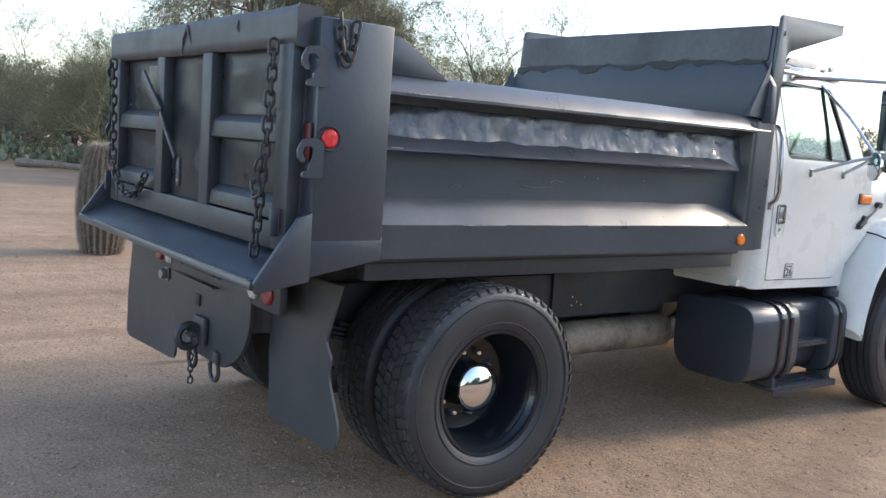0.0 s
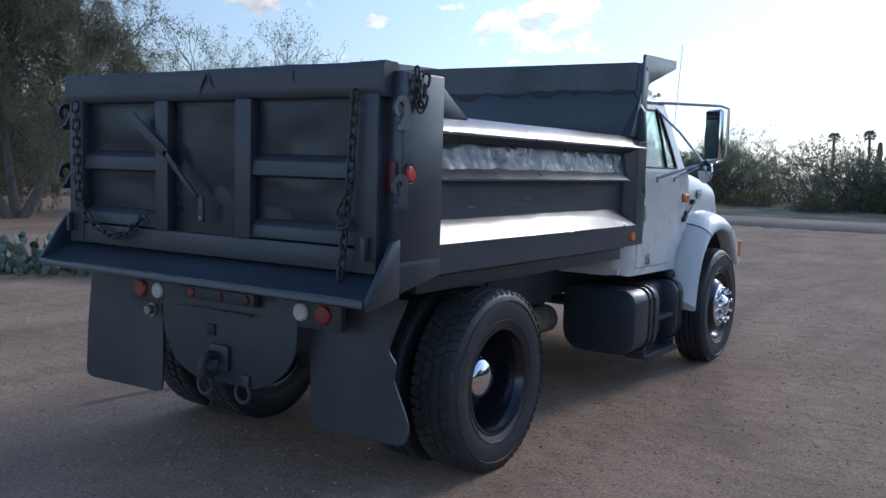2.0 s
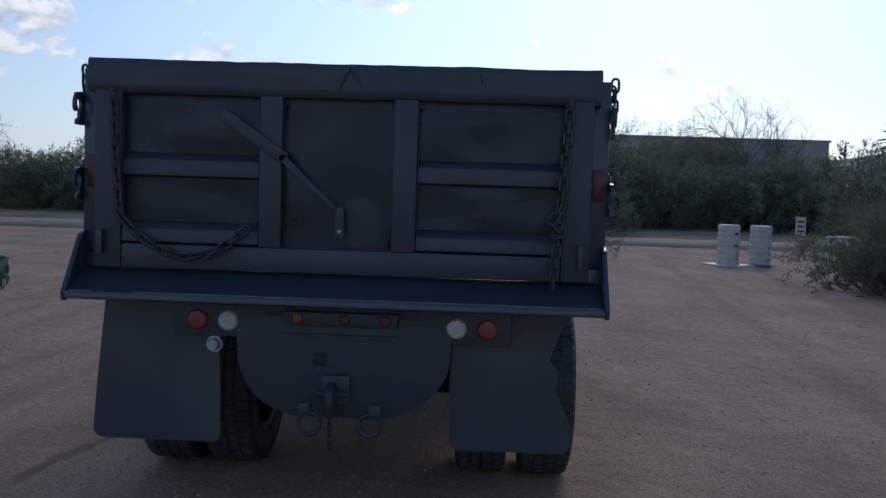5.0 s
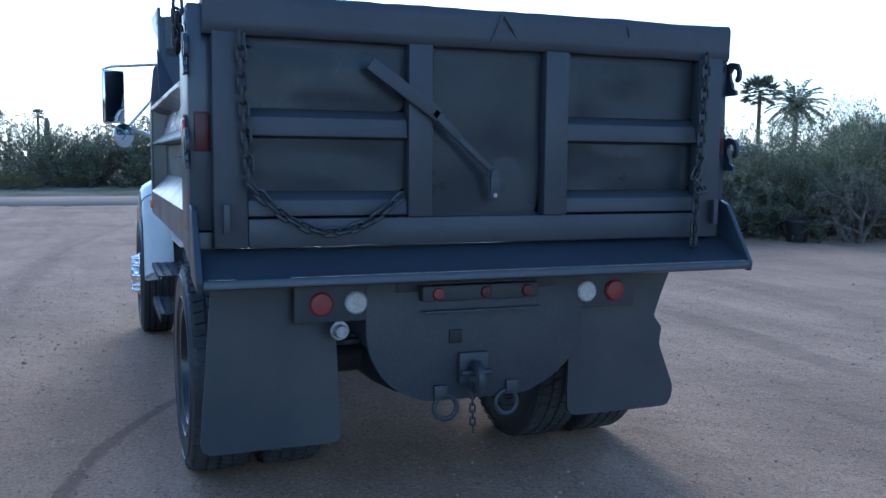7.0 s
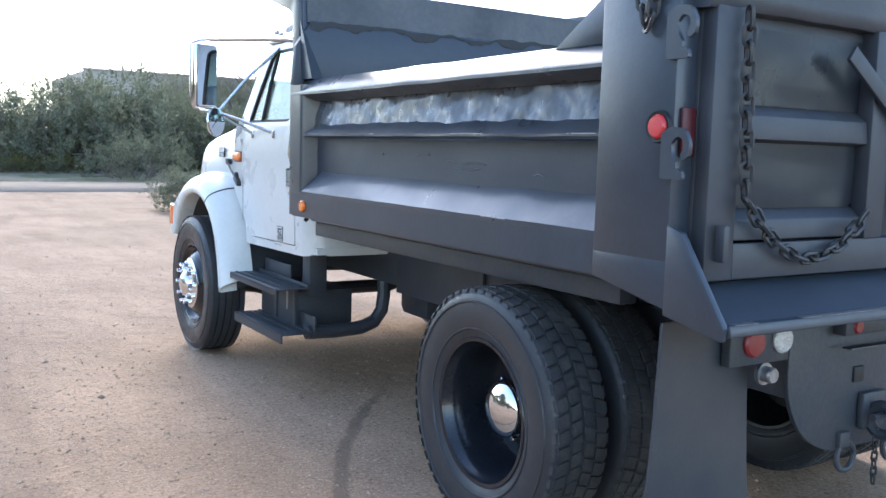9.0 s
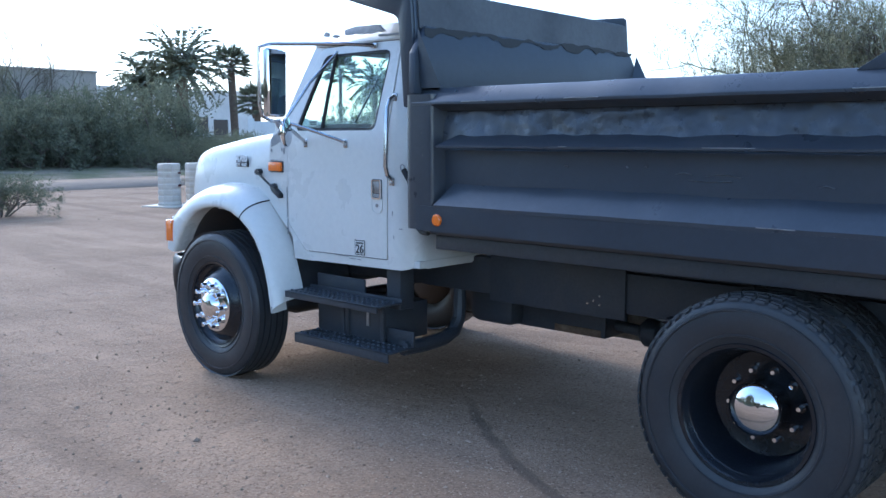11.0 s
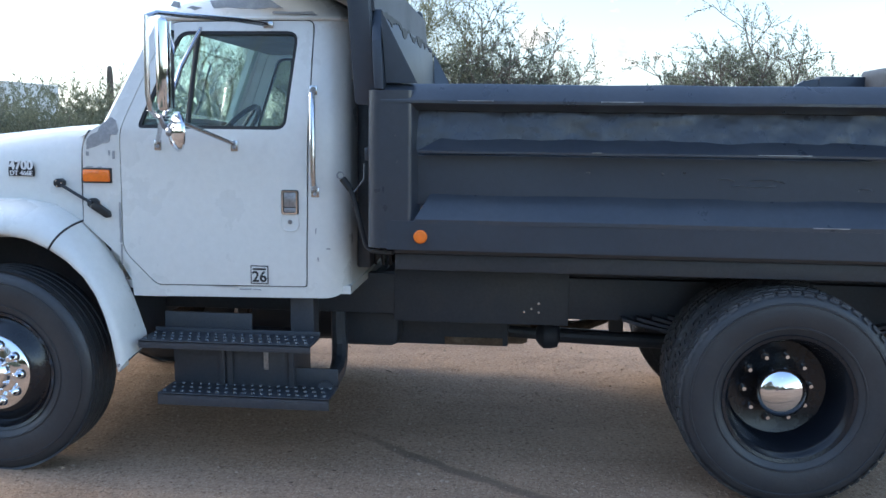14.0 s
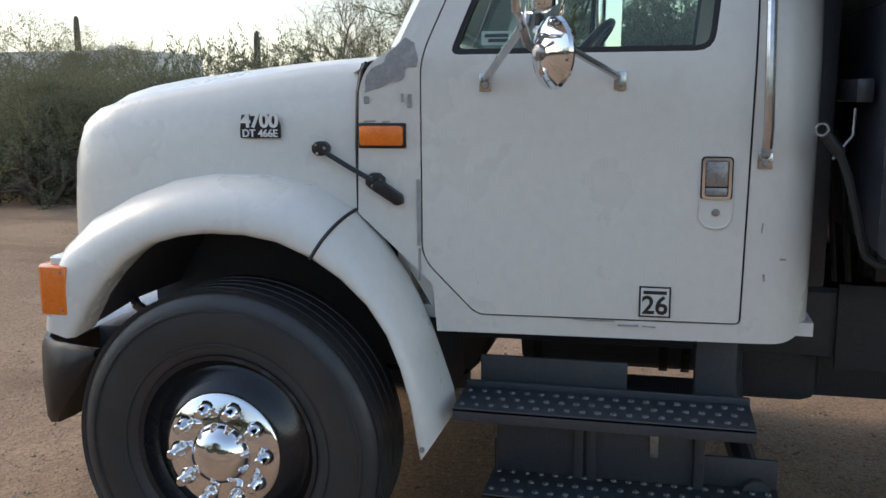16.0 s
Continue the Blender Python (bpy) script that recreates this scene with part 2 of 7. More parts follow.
M["muffler"] = material("weathered_muffler", (0.36, 0.29, 0.22), 0.6, 0.15, other=(0.2, 0.16, 0.125), patch=6, grain=0.25, grain_size=50, bump=0.2, bump_size=60)
M["chain"] = material("dark_chain", (0.03, 0.032, 0.036), 0.5, 0.15, other=(0.055, 0.05, 0.046), patch=30, grain=0.3, grain_size=80)
M["white"] = material("aged_white_paint", (0.66, 0.65, 0.615), 0.3, other=(0.635, 0.62, 0.585), patch=1.1, patch_low=0.4, patch_high=0.8,
                      grain=0.04, grain_size=25, bump=0.05, bump_size=45, dents=0.05, dent_size=1.8, rough_spread=0.05, coat=0.4)
M["primer"] = material("bare_grey_primer", (0.27, 0.27, 0.275), 0.55, other=(0.34, 0.335, 0.33), patch=20, grain=0.15, grain_size=90, bump=0.2, bump_size=90)
M["rubber"] = material("rubber_seal", (0.012, 0.012, 0.013), 0.6, grain=0.2, grain_size=60, bump=0.1, bump_size=90)
M["inside"] = material("cab_trim", (0.11, 0.1, 0.09), 0.8, other=(0.15, 0.14, 0.125), patch=6, grain=0.2, grain_size=90, bump=0.2, bump_size=120)
M["seat"] = material("seat_cloth", (0.13, 0.13, 0.14), 0.9, other=(0.19, 0.185, 0.18), patch=12, grain=0.3, grain_size=150, bump=0.3, bump_size=160)
M["orange"] = material("amber_lens", (0.85, 0.18, 0.015), 0.22, grain=0.1, grain_size=60, bump=0.25, bump_size=120, coat=0.5)
M["red"] = material("red_lens", (0.55, 0.018, 0.02), 0.2, grain=0.12, grain_size=60, bump=0.3, bump_size=140, coat=0.5)
M["brake"] = material("dim_red_lens", (0.2, 0.012, 0.016), 0.25, grain=0.12, grain_size=60, bump=0.3, bump_size=140, coat=0.4)
M["silver"] = material("silver_lettering", (0.78, 0.78, 0.78), 0.4, 0.2)
M["darkred"] = material("dull_red_reflector", (0.07, 0.006, 0.008), 0.4, grain=0.15, grain_size=50, bump=0.2, bump_size=90)
M["clear"] = material("clear_lens", (0.55, 0.56, 0.55), 0.25, 0.35, grain=0.3, grain_size=70, bump=0.8, bump_size=120, coat=0.6)
M["plastic"] = material("black_plastic", (0.012, 0.012, 0.013), 0.42, grain=0.2, grain_size=60, bump=0.1, bump_size=120)
M["sticker"] = material("sticker_white", (0.62, 0.62, 0.6), 0.5, grain=0.06, grain_size=80)
M["ink"] = material("black_ink", (0.015, 0.015, 0.016), 0.5, grain=0.1, grain_size=80)
M["mirror"] = material("mirror_glass", (0.6, 0.64, 0.7), 0.02, 1.0)
def pane(name, tint):
    """A thin tinted pane: clear, with gloss that grows at a slant."""
    m = bpy.data.materials.new(name)
    m.use_nodes = True
    t = m.node_tree
    t.nodes.remove(t.nodes["Principled BSDF"])
    clear, gloss = node(t, "ShaderNodeBsdfTransparent", Color=(*tint, 1)), node(t, "ShaderNodeBsdfGlossy", Roughness=0.02)
    slant, power, scale = node(t, "ShaderNodeLayerWeight", Blend=0.5), t.nodes.new("ShaderNodeMath"), t.nodes.new("ShaderNodeMapRange")
    power.operation = "POWER"
    power.inputs[1].default_value = 4.0
    scale.inputs["To Min"].default_value, scale.inputs["To Max"].default_value = 0.035, 0.7
    mx = t.nodes.new("ShaderNodeMixShader")
    for a, b in ((slant.outputs["Facing"], power.inputs[0]), (power.outputs[0], scale.inputs["Value"]), (scale.outputs[0], mx.inputs[0]), (clear.outputs[0], mx.inputs[1]), (gloss.outputs[0], mx.inputs[2]), (mx.outputs[0], t.nodes["Material Output"].inputs["Surface"])):
        t.links.new(a, b)
    return m


M["glass"] = pane("tinted_glass", (0.87, 0.95, 0.925))

# a sandy lot: pale packed sand, darker damp patches, fine gravel
M["sand"] = material("packed_sand", (0.405, 0.268, 0.178), 0.92, other=(0.292, 0.192, 0.127), patch=0.55, patch_low=0.38, patch_high=0.66,
                     grain=0.34, grain_size=42, speck=(0.24, 0.148, 0.092), speck_size=30, speck_at=0.6, bump=0.7, bump_size=55, dents=0.85, dent_size=3.2)
def pebbled(m, size, dark, pale, share):
    """Sets small stones, each of its own shade, into a surface, and raises them a little."""
    t = m.node_tree
    p = t.nodes["Principled BSDF"]
    link = t.links.new
    old, relief = p.inputs["Base Color"].links[0].from_socket, p.inputs["Normal"].links[0].from_socket
    cells = node(t, "ShaderNodeTexVoronoi", Scale=size, Randomness=1.0)
    link(t.nodes.new("ShaderNodeTexCoord").outputs["Object"], cells.inputs["Vector"])
    apart = t.nodes.new("ShaderNodeSeparateColor")
    link(cells.outputs["Color"], apart.inputs[0])
    shade = t.nodes.new("ShaderNodeMixRGB")
    shade.inputs["Color1"].default_value, shade.inputs["Color2"].default_value = (*dark, 1), (*pale, 1)
    link(apart.outputs["Red"], shade.inputs["Fac"])
    some = node(t, "ShaderNodeMapRange")
    for key, value in (("From Min", 1 - share), ("From Max", 1 - share + 0.05), ("To Min", 0.0), ("To Max", 1.0)):
        some.inputs[key].default_value = value
    link(apart.outputs["Green"], some.inputs["Value"])
    body = node(t, "ShaderNodeMapRange")
    for key, value in (("From Min", 0.28), ("From Max", 0.46), ("To Min", 1.0), ("To Max", 0.0)):
        body.inputs[key].default_value = value
    link(cells.outputs["Distance"], body.inputs["Value"])
    both_n = t.nodes.new("ShaderNodeMath")
    both_n.operation = "MULTIPLY"
    link(some.outputs[0], both_n.inputs[0])
    link(body.outputs[0], both_n.inputs[1])
    mx = t.nodes.new("ShaderNodeMixRGB")
    link(both_n.outputs[0], mx.inputs["Fac"])
    link(old, mx.inputs["Color1"])
    link(shade.outputs[0], mx.inputs["Color2"])
    link(mx.outputs[0], p.inputs["Base Color"])
    raised = node(t, "ShaderNodeBump", Strength=0.7, Distance=0.6 / size)
    link(both_n.outputs[0], raised.inputs["Height"])
    link(relief, raised.inputs["Normal"])
    link(raised.outputs[0], p.inputs["Normal"])


pebbled(M["sand"], 75, (0.19, 0.124, 0.082), (0.54, 0.385, 0.27), 0.5)
pebbled(M["sand"], 34, (0.15, 0.092, 0.06), (0.55, 0.39, 0.27), 0.07)

def stain(m, curve, y0, y1, width, depth, tone=(0.12, 0.085, 0.06)):
    """Darkens the sand along a curved, ragged, drying trickle: x = a + b y + c y y, from y0 to y1."""
    t = m.node_tree
    p = t.nodes["Principled BSDF"]
    link = t.links.new
    old = p.inputs["Base Color"].links[0].from_socket
    co = t.nodes.new("ShaderNodeTexCoord").outputs["Object"]
    xyz = t.nodes.new("ShaderNodeSeparateXYZ")
    link(co, xyz.inputs[0])

    def math_node(op, *values):
        n = t.nodes.new("ShaderNodeMath")
        n.operation = op
        for slot, value in enumerate(values):
            if hasattr(value, "is_output"):
                link(value, n.inputs[slot])
            else:
                n.inputs[slot].default_value = value
        return n.outputs[0]

    def smooth(value, a, b):
        n = t.nodes.new("ShaderNodeMapRange")
        n.interpolation_type = "SMOOTHSTEP"
        link(value, n.inputs["Value"])
        n.inputs["From Min"].default_value, n.inputs["From Max"].default_value = a, b
        return n.outputs[0]
    x, y = xyz.outputs["X"], xyz.outputs["Y"]
    a, b, c = curve
    mid = math_node("ADD", math_node("MULTIPLY", y, math_node("ADD", math_node("MULTIPLY", y, c), b)), a)
    wide = node(t, "ShaderNodeTexNoise", Scale=4.0, Detail=5.0, Roughness=0.65)
    link(co, wide.inputs["Vector"])
    off = math_node("ABSOLUTE", math_node("ADD", math_node("SUBTRACT", x, mid), math_node("MULTIPLY", math_node("SUBTRACT", wide.outputs["Fac"], 0.5), width * 2.2)))
    inside = math_node("SUBTRACT", 1.0, smooth(off, width * 0.35, width))
    run = math_node("MULTIPLY", smooth(y, y0, y0 + 0.5), math_node("SUBTRACT", 1.0, smooth(y, y1 - 0.5, y1)))
    fac = math_node("MULTIPLY", math_node("MULTIPLY", inside, run), depth)
    mx = t.nodes.new("ShaderNodeMixRGB")
    link(fac, mx.inputs["Fac"])
    link(old, mx.inputs["Color1"])
    mx.inputs["Color2"].default_value = (*tone, 1)
    link(mx.outputs[0], p.inputs["Base Color"])


stain(M["sand"], (-1.670, 0.227, 0.160), -0.9, 2.3, 0.062, 0.62)
# worn wheel tracks of churned, damper soil
for curve, y0, y1, width, depth in (((-2.75, 0.05, 0.0), -7, 14, 0.2, 0.4), ((-4.45, 0.04, 0.0), -8, 16, 0.22, 0.38), ((-3.5, 0.08, 0.004), -6, 18, 0.14, 0.3), ((3.6, 0.1, 0.0), -6, 22, 0.22, 0.4), ((5.3, 0.12, 0.0), -4, 22, 0.22, 0.36),
                                    ((2.6, -0.5, 0.03), 1, 12, 0.25, 0.4), ((-6.3, 0.12, 0.003), -6, 16, 0.2, 0.36), ((-8.2, 0.2, 0.003), -5, 16, 0.2, 0.32)):
    stain(M["sand"], curve, y0, y1, width, depth, (0.22, 0.145, 0.098))
def tracks(m, turn, low, high):
    """Long faint streaks of looser and harder sand, as wheels leave them."""
    t = m.node_tree
    p = t.nodes["Principled BSDF"]
    old = p.inputs["Base Color"].links[0].from_socket
    place = node(t, "ShaderNodeMapping")
    place.inputs["Rotation"].default_value = (0, 0, radians(turn))
    place.inputs["Scale"].default_value = (1.7, 0.3, 1.0)
    grain = node(t, "ShaderNodeTexNoise", Scale=1.0, Detail=7.0, Roughness=0.68, Distortion=0.4)
    span = node(t, "ShaderNodeMapRange")
    for key, value in (("From Min", 0.36), ("From Max", 0.64), ("To Min", low), ("To Max", high)):
        span.inputs[key].default_value = value
    mx = t.nodes.new("ShaderNodeMixRGB")
    mx.blend_type = "MULTIPLY"
    mx.inputs["Fac"].default_value = 1.0
    for a, b in ((t.nodes.new("ShaderNodeTexCoord").outputs["Object"], place.inputs["Vector"]), (place.outputs[0], grain.inputs["Vector"]), (grain.outputs["Fac"], span.inputs["Value"]), (old, mx.inputs["Color1"]), (span.outputs[0], mx.inputs["Color2"]), (mx.outputs[0], p.inputs["Base Color"])):
        t.links.new(a, b)


tracks(M["sand"], -6, 0.86, 1.08)
M["pebble"] = material("pebble", (0.43, 0.31, 0.22), 0.85, other=(0.31, 0.225, 0.16), patch=25, island=0.3, bump=0.3, bump_size=60)
M["hill"] = material("dry_brown_hill", (0.2, 0.14, 0.1), 0.95, other=(0.13, 0.105, 0.075), patch=0.08, grain=0.3, grain_size=0.5, bump=0.5, bump_size=0.4)
M["asphalt"] = material("old_asphalt", (0.27, 0.205, 0.155), 0.88, other=(0.34, 0.25, 0.18), patch=0.4, grain=0.2, grain_size=30, bump=0.5, bump_size=50)
M["verge"] = material("grassy_verge", (0.14, 0.14, 0.075), 0.95, other=(0.25, 0.205, 0.15), patch=0.5, patch_low=0.4, patch_high=0.6, grain=0.4, grain_size=14, bump=0.8, bump_size=12)
M["stucco"] = material("tan_stucco", (0.38, 0.335, 0.29), 0.9, other=(0.33, 0.29, 0.25), patch=0.5, grain=0.1, grain_size=9, bump=0.3, bump_size=20)
M["plaster"] = material("white_plaster", (0.68, 0.67, 0.64), 0.85, other=(0.58, 0.57, 0.55), patch=0.4, grain=0.06, grain_size=9, bump=0.2, bump_size=15)
M["tile"] = material("red_roof_tile", (0.3, 0.1, 0.06), 0.8, other=(0.22, 0.08, 0.05), patch=2, grain=0.2, grain_size=20, bump=0.4, bump_size=12)
M["dark_window"] = material("dark_window_glass", (0.02, 0.025, 0.03), 0.08)
M["concrete"] = material("weathered_concrete", (0.54, 0.49, 0.42), 0.85, other=(0.44, 0.4, 0.345), patch=1.5, grain=0.15, grain_size=25, bump=0.3, bump_size=40)
M["barrier"] = material("chalky_white_plastic", (0.58, 0.51, 0.43), 0.6, other=(0.46, 0.4, 0.33), patch=2, grain=0.08, grain_size=30, bump=0.1, bump_size=30)
M["bark"] = material("grey_brown_bark", (0.15, 0.12, 0.095), 0.9, other=(0.09, 0.075, 0.06), patch=6, grain=0.3, grain_size=30, bump=0.6, bump_size=26)
M["greenbark"] = material("olive_bark", (0.2, 0.2, 0.12), 0.85, other=(0.13, 0.12, 0.08), patch=4, grain=0.25, grain_size=30, bump=0.4, bump_size=26)
M["twig"] = material("feathery_olive_foliage", (0.19, 0.182, 0.112), 0.75, island=0.35, leafy=0.45)
M["leaf"] = material("dusty_green_foliage", (0.175, 0.183, 0.118), 0.7, island=0.4, leafy=0.5)
M["leaf_dark"] = material("dark_green_foliage", (0.155, 0.165, 0.112), 0.7, island=0.4, leafy=0.5)
M["leaf_yellow"] = material("yellow_green_foliage", (0.17, 0.165, 0.06), 0.75, island=0.35, leafy=0.35)
M["leaf_grey"] = material("grey_green_foliage", (0.18, 0.172, 0.13), 0.8, island=0.35, leafy=0.3)
for k in ("sand", "asphalt", "pebble", "verge"):
    M[k].node_tree.nodes["Principled BSDF"].inputs["Specular IOR Level"].default_value = 0.12
M["palm_leaf"] = material("palm_frond", (0.11, 0.12, 0.075), 0.6, island=0.3, leafy=0.2)
M["palm_trunk"] = material("fibrous_palm_trunk", (0.13, 0.1, 0.075), 0.95, other=(0.085, 0.065, 0.05), patch=5, grain=0.3, grain_size=20, bump=0.8, bump_size=15)
M["pear"] = material("prickly_pear_pad", (0.12, 0.155, 0.105), 0.6, other=(0.16, 0.18, 0.12), patch=9, grain=0.15, grain_size=40, speck=(0.3, 0.28, 0.2), speck_size=38, speck_at=0.66, per_object=0.3, bump=0.2, bump_size=30)
M["cactus"] = material("cactus_skin", (0.1, 0.085, 0.06), 0.7, other=(0.14, 0.105, 0.078), patch=3, grain=0.2, grain_size=30, bump=0.3, bump_size=25)
M["spine"] = material("dry_cactus_spines", (0.42, 0.34, 0.28), 0.7, island=0.4)
M["log"] = material("weathered_log", (0.2, 0.165, 0.13), 0.9, other=(0.12, 0.095, 0.075), patch=4, grain=0.3, grain_size=20, bump=0.6, bump_size=14)

# ---- building tools ----
def finish(name, bm, mat, sharp=24.0):
    me = bpy.data.meshes.new(name)
    bmesh.ops.recalc_face_normals(bm, faces=bm.faces)
    for f in bm.faces:
        f.smooth = True
    bm.to_mesh(me)
    bm.free()
    me.set_sharp_from_angle(angle=radians(sharp))
    me.materials.append(M[mat])
    return me


def part(name, bm, mat, parent, label="", at=None, sharp=24.0):
    """One mesh object, made of bm (or of a mesh that is shared), under a thing or a part."""
    me = bm if isinstance(bm, bpy.types.Mesh) else finish(name, bm, mat, sharp)
    ob = new(name, me)
    if parent is not None:
        ob.parent = parent
    if at is not None:
        ob.matrix_basis = at
    return tagged(ob, label)


def thing(name, label, category, at=None, group=""):
    ob = new(name)
    ob.empty_display_size = 0.2
    if at is not None:
        ob.matrix_basis = at
    return tagged(ob, label, category, group)


def box(x0, x1, y0, y1, z0, z1, bevel=0.0, bm=None, segments=2):
    own = bmesh.new()
    bmesh.ops.create_cube(own, size=1)
    for v in own.verts:
        v.co = ((x0 + x1) / 2 + v.co.x * (x1 - x0), (y0 + y1) / 2 + v.co.y * (y1 - y0), (z0 + z1) / 2 + v.co.z * (z1 - z0))
    if bevel:
        bmesh.ops.bevel(own, geom=own.edges[:], offset=bevel, segments=segments, profile=0.5, affect="EDGES")
    return own if bm is None else joined(bm, own)


def joined(bm, other, m=None):
    """Adds the mesh other to bm, and frees it."""
    if m is not None:
        bmesh.ops.transform(other, matrix=m, verts=other.verts)
    me = bpy.data.meshes.new("scratch")
    other.to_mesh(me)
    other.free()
    bm.from_mesh(me)
    bpy.data.meshes.remove(me)
    return bm


def prism(points, axis, lo, hi, bevel=0.0, bm=None, segments=2):
    """A polygon, in the two other axes in order, drawn out along the axis."""
    own = bmesh.new()

    def place(p, h):
        return {"x": (h, p[0], p[1]), "y": (p[0], h, p[1]), "z": (p[0], p[1], h)}[axis]
    low = [own.verts.new(place(p, lo)) for p in points]
    high = [own.verts.new(place(p, hi)) for p in points]
    own.faces.new(low), own.faces.new(high[::-1])
    for i in range(len(points)):
        j = (i + 1) % len(points)
        own.faces.new((low[i], low[j], high[j], high[i]))
    if bevel:
        bmesh.ops.recalc_face_normals(own, faces=own.faces)
        bmesh.ops.bevel(own, geom=own.edges[:], offset=bevel, segments=segments, profile=0.5, affect="EDGES")
    return own if bm is None else joined(bm, own)


def lathe(profile, segments=32, axis="x", bm=None, centre=(0, 0, 0), closed=False):
    """A profile of (radius, height) turned round an axis."""
    own = bmesh.new()
    rings = []
    for r, h in profile:
        ring = []
        for i in range(segments):
            a = 2 * math.pi * i / segments
            c, s = r * math.cos(a), r * math.sin(a)
            p = {"x": (h, c, s), "y": (c, h, s), "z": (c, s, h)}[axis]
            ring.append(own.verts.new([p[k] + centre[k] for k in range(3)]))
        rings.append(ring)
    pairs = list(zip(rings, rings[1:])) + ([(rings[-1], rings[0])] if closed else [])
    for a, b in pairs:
        for i in range(segments):
            j = (i + 1) % segments
            own.faces.new((a[i], a[j], b[j], b[i]))
    if not closed:
        for ring in (rings[0], rings[-1]):
            own.faces.new(ring)
    bmesh.ops.remove_doubles(own, verts=own.verts, dist=1e-5)
    return own if bm is None else joined(bm, own)


def tube(points, radius, sides=8, bm=None, radius_end=None):
    """A round bar along points."""
    own = bmesh.new()
    pts = [Vector(p) for p in points]
    rings, up = [], None
    for i, p in enumerate(pts):
        d = (pts[min(i + 1, len(pts) - 1)] - pts[max(i - 1, 0)]).normalized()
        if up is None:
            up = Vector((0, 0, 1)) if abs(d.z) < 0.9 else Vector((0, 1, 0))
        side = d.cross(up).normalized()
        up = side.cross(d).normalized()
        r = radius if radius_end is None else radius + (radius_end - radius) * i / (len(pts) - 1)
        rings.append([own.verts.new(p + (side * math.cos(a) + up * math.sin(a)) * r) for a in (2 * math.pi * k / sides for k in range(sides))])
    for a, b in zip(rings, rings[1:]):
        for i in range(sides):
            j = (i + 1) % sides
            own.faces.new((a[i], a[j], b[j], b[i]))
    own.faces.new(rings[0][::-1]), own.faces.new(rings[-1])
    return own if bm is None else joined(bm, own)


def rounded(points, radius, steps=4):
    """A polygon with its corners rounded; radius may be a list, one for each corner."""
    out, n = [], len(points)
    for i in range(n):
        p = Vector(points[i])
        a, b = Vector(points[i - 1]) - p, Vector(points[(i + 1) % n]) - p
        r = radius[i] if isinstance(radius, (list, tuple)) else radius
        if r <= 0:
            out.append(tuple(p))
            continue
        r = min(r, a.length * 0.49, b.length * 0.49)
        p0, p1 = p + a.normalized() * r, p + b.normalized() * r
        for k in range(steps + 1):
            u = k / steps
            out.append(tuple(p0 * (1 - u) ** 2 + p * 2 * u * (1 - u) + p1 * u ** 2))
    return out


def sheet(outline, holes, cuts_u, cuts_v, place, thick):
    """A flat outline with holes, cut along lines, bent by place(u, v) and given a thickness."""
    bm = bmesh.new()
    edges = []
    for loop in [outline] + list(holes):
        vs = [bm.verts.new((p[0], p[1], 0)) for p in loop]
        edges += [bm.edges.new((vs[i], vs[(i + 1) % len(vs)])) for i in range(len(vs))]
    bmesh.ops.triangle_fill(bm, edges=edges, use_beauty=True, use_dissolve=False, normal=(0, 0, 1))
    for cuts, normal in ((cuts_u, (1, 0, 0)), (cuts_v, (0, 1, 0))):
        for c in cuts:
            bmesh.ops.bisect_plane(bm, geom=bm.verts[:] + bm.edges[:] + bm.faces[:], dist=1e-5, plane_co=Vector(normal) * c, plane_no=normal)
    for f in bm.faces:
        if f.normal.z < 0:
            f.normal_flip()
    top = bm.verts[:]
    flat = {v: (v.co.x, v.co.y) for v in top}
    low = {}
    border = [e for e in bm.edges if len(e.link_faces) == 1]
    faces = bm.faces[:]
    for v in top:
        u, w = flat[v]
        low[v] = bm.verts.new(place(u, w, thick))
        v.co = place(u, w, 0.0)
    for f in faces:
        bm.faces.new([low[v] for v in reversed(f.verts)])
    for e in border:
        a, b = e.verts
        bm.faces.new((a, b, low[b], low[a]))
    return bm


def loft(sections, bm=None, caps=True):
    """Skin over sections that have the same number of points."""
    own = bmesh.new()
    rows = [[own.verts.new(p) for p in s] for s in sections]
    for a, b in zip(rows, rows[1:]):
        for i in range(len(a) - 1):
            own.faces.new((a[i], a[i + 1], b[i + 1], b[i]))
    return own if bm is None else joined(bm, own)


def text_mesh(name, body, size, mat, parent, at, label="", depth=0.001, bold=0.0):
    cu = bpy.data.curves.new(name, "FONT")
    cu.body, cu.size, cu.extrude, cu.offset = body, size, depth, bold
    cu.align_x, cu.align_y = "CENTER", "CENTER"
    ob = bpy.data.objects.new(name, cu)
    scene.collection.objects.link(ob)
    bpy.context.view_layer.update()
    me = bpy.data.meshes.new_from_object(ob.evaluated_get(bpy.context.evaluated_depsgraph_get()))
    bpy.data.objects.remove(ob)
    bpy.data.curves.remove(cu)
    me.name = name
    me.materials.clear()
    me.materials.append(M[mat])
    return part(name, me, mat, parent, label, at)


def mirrored(me):
    """A mesh's copy, mirrored to the other side of the truck."""
    bm = bmesh.new()
    bm.from_mesh(me)
    for v in bm.verts:
        v.co.x = -v.co.x
    bmesh.ops.reverse_faces(bm, faces=bm.faces)
    other = me.copy()
    bm.to_mesh(other)
    bm.free()
    return other


# ---- the dump truck: forward is +y, its left side is -x, the rear axle stands over y = 0 ----
truck = thing("dump_truck", "white cab dump truck with a dented glossy black bed on sand", "truck")

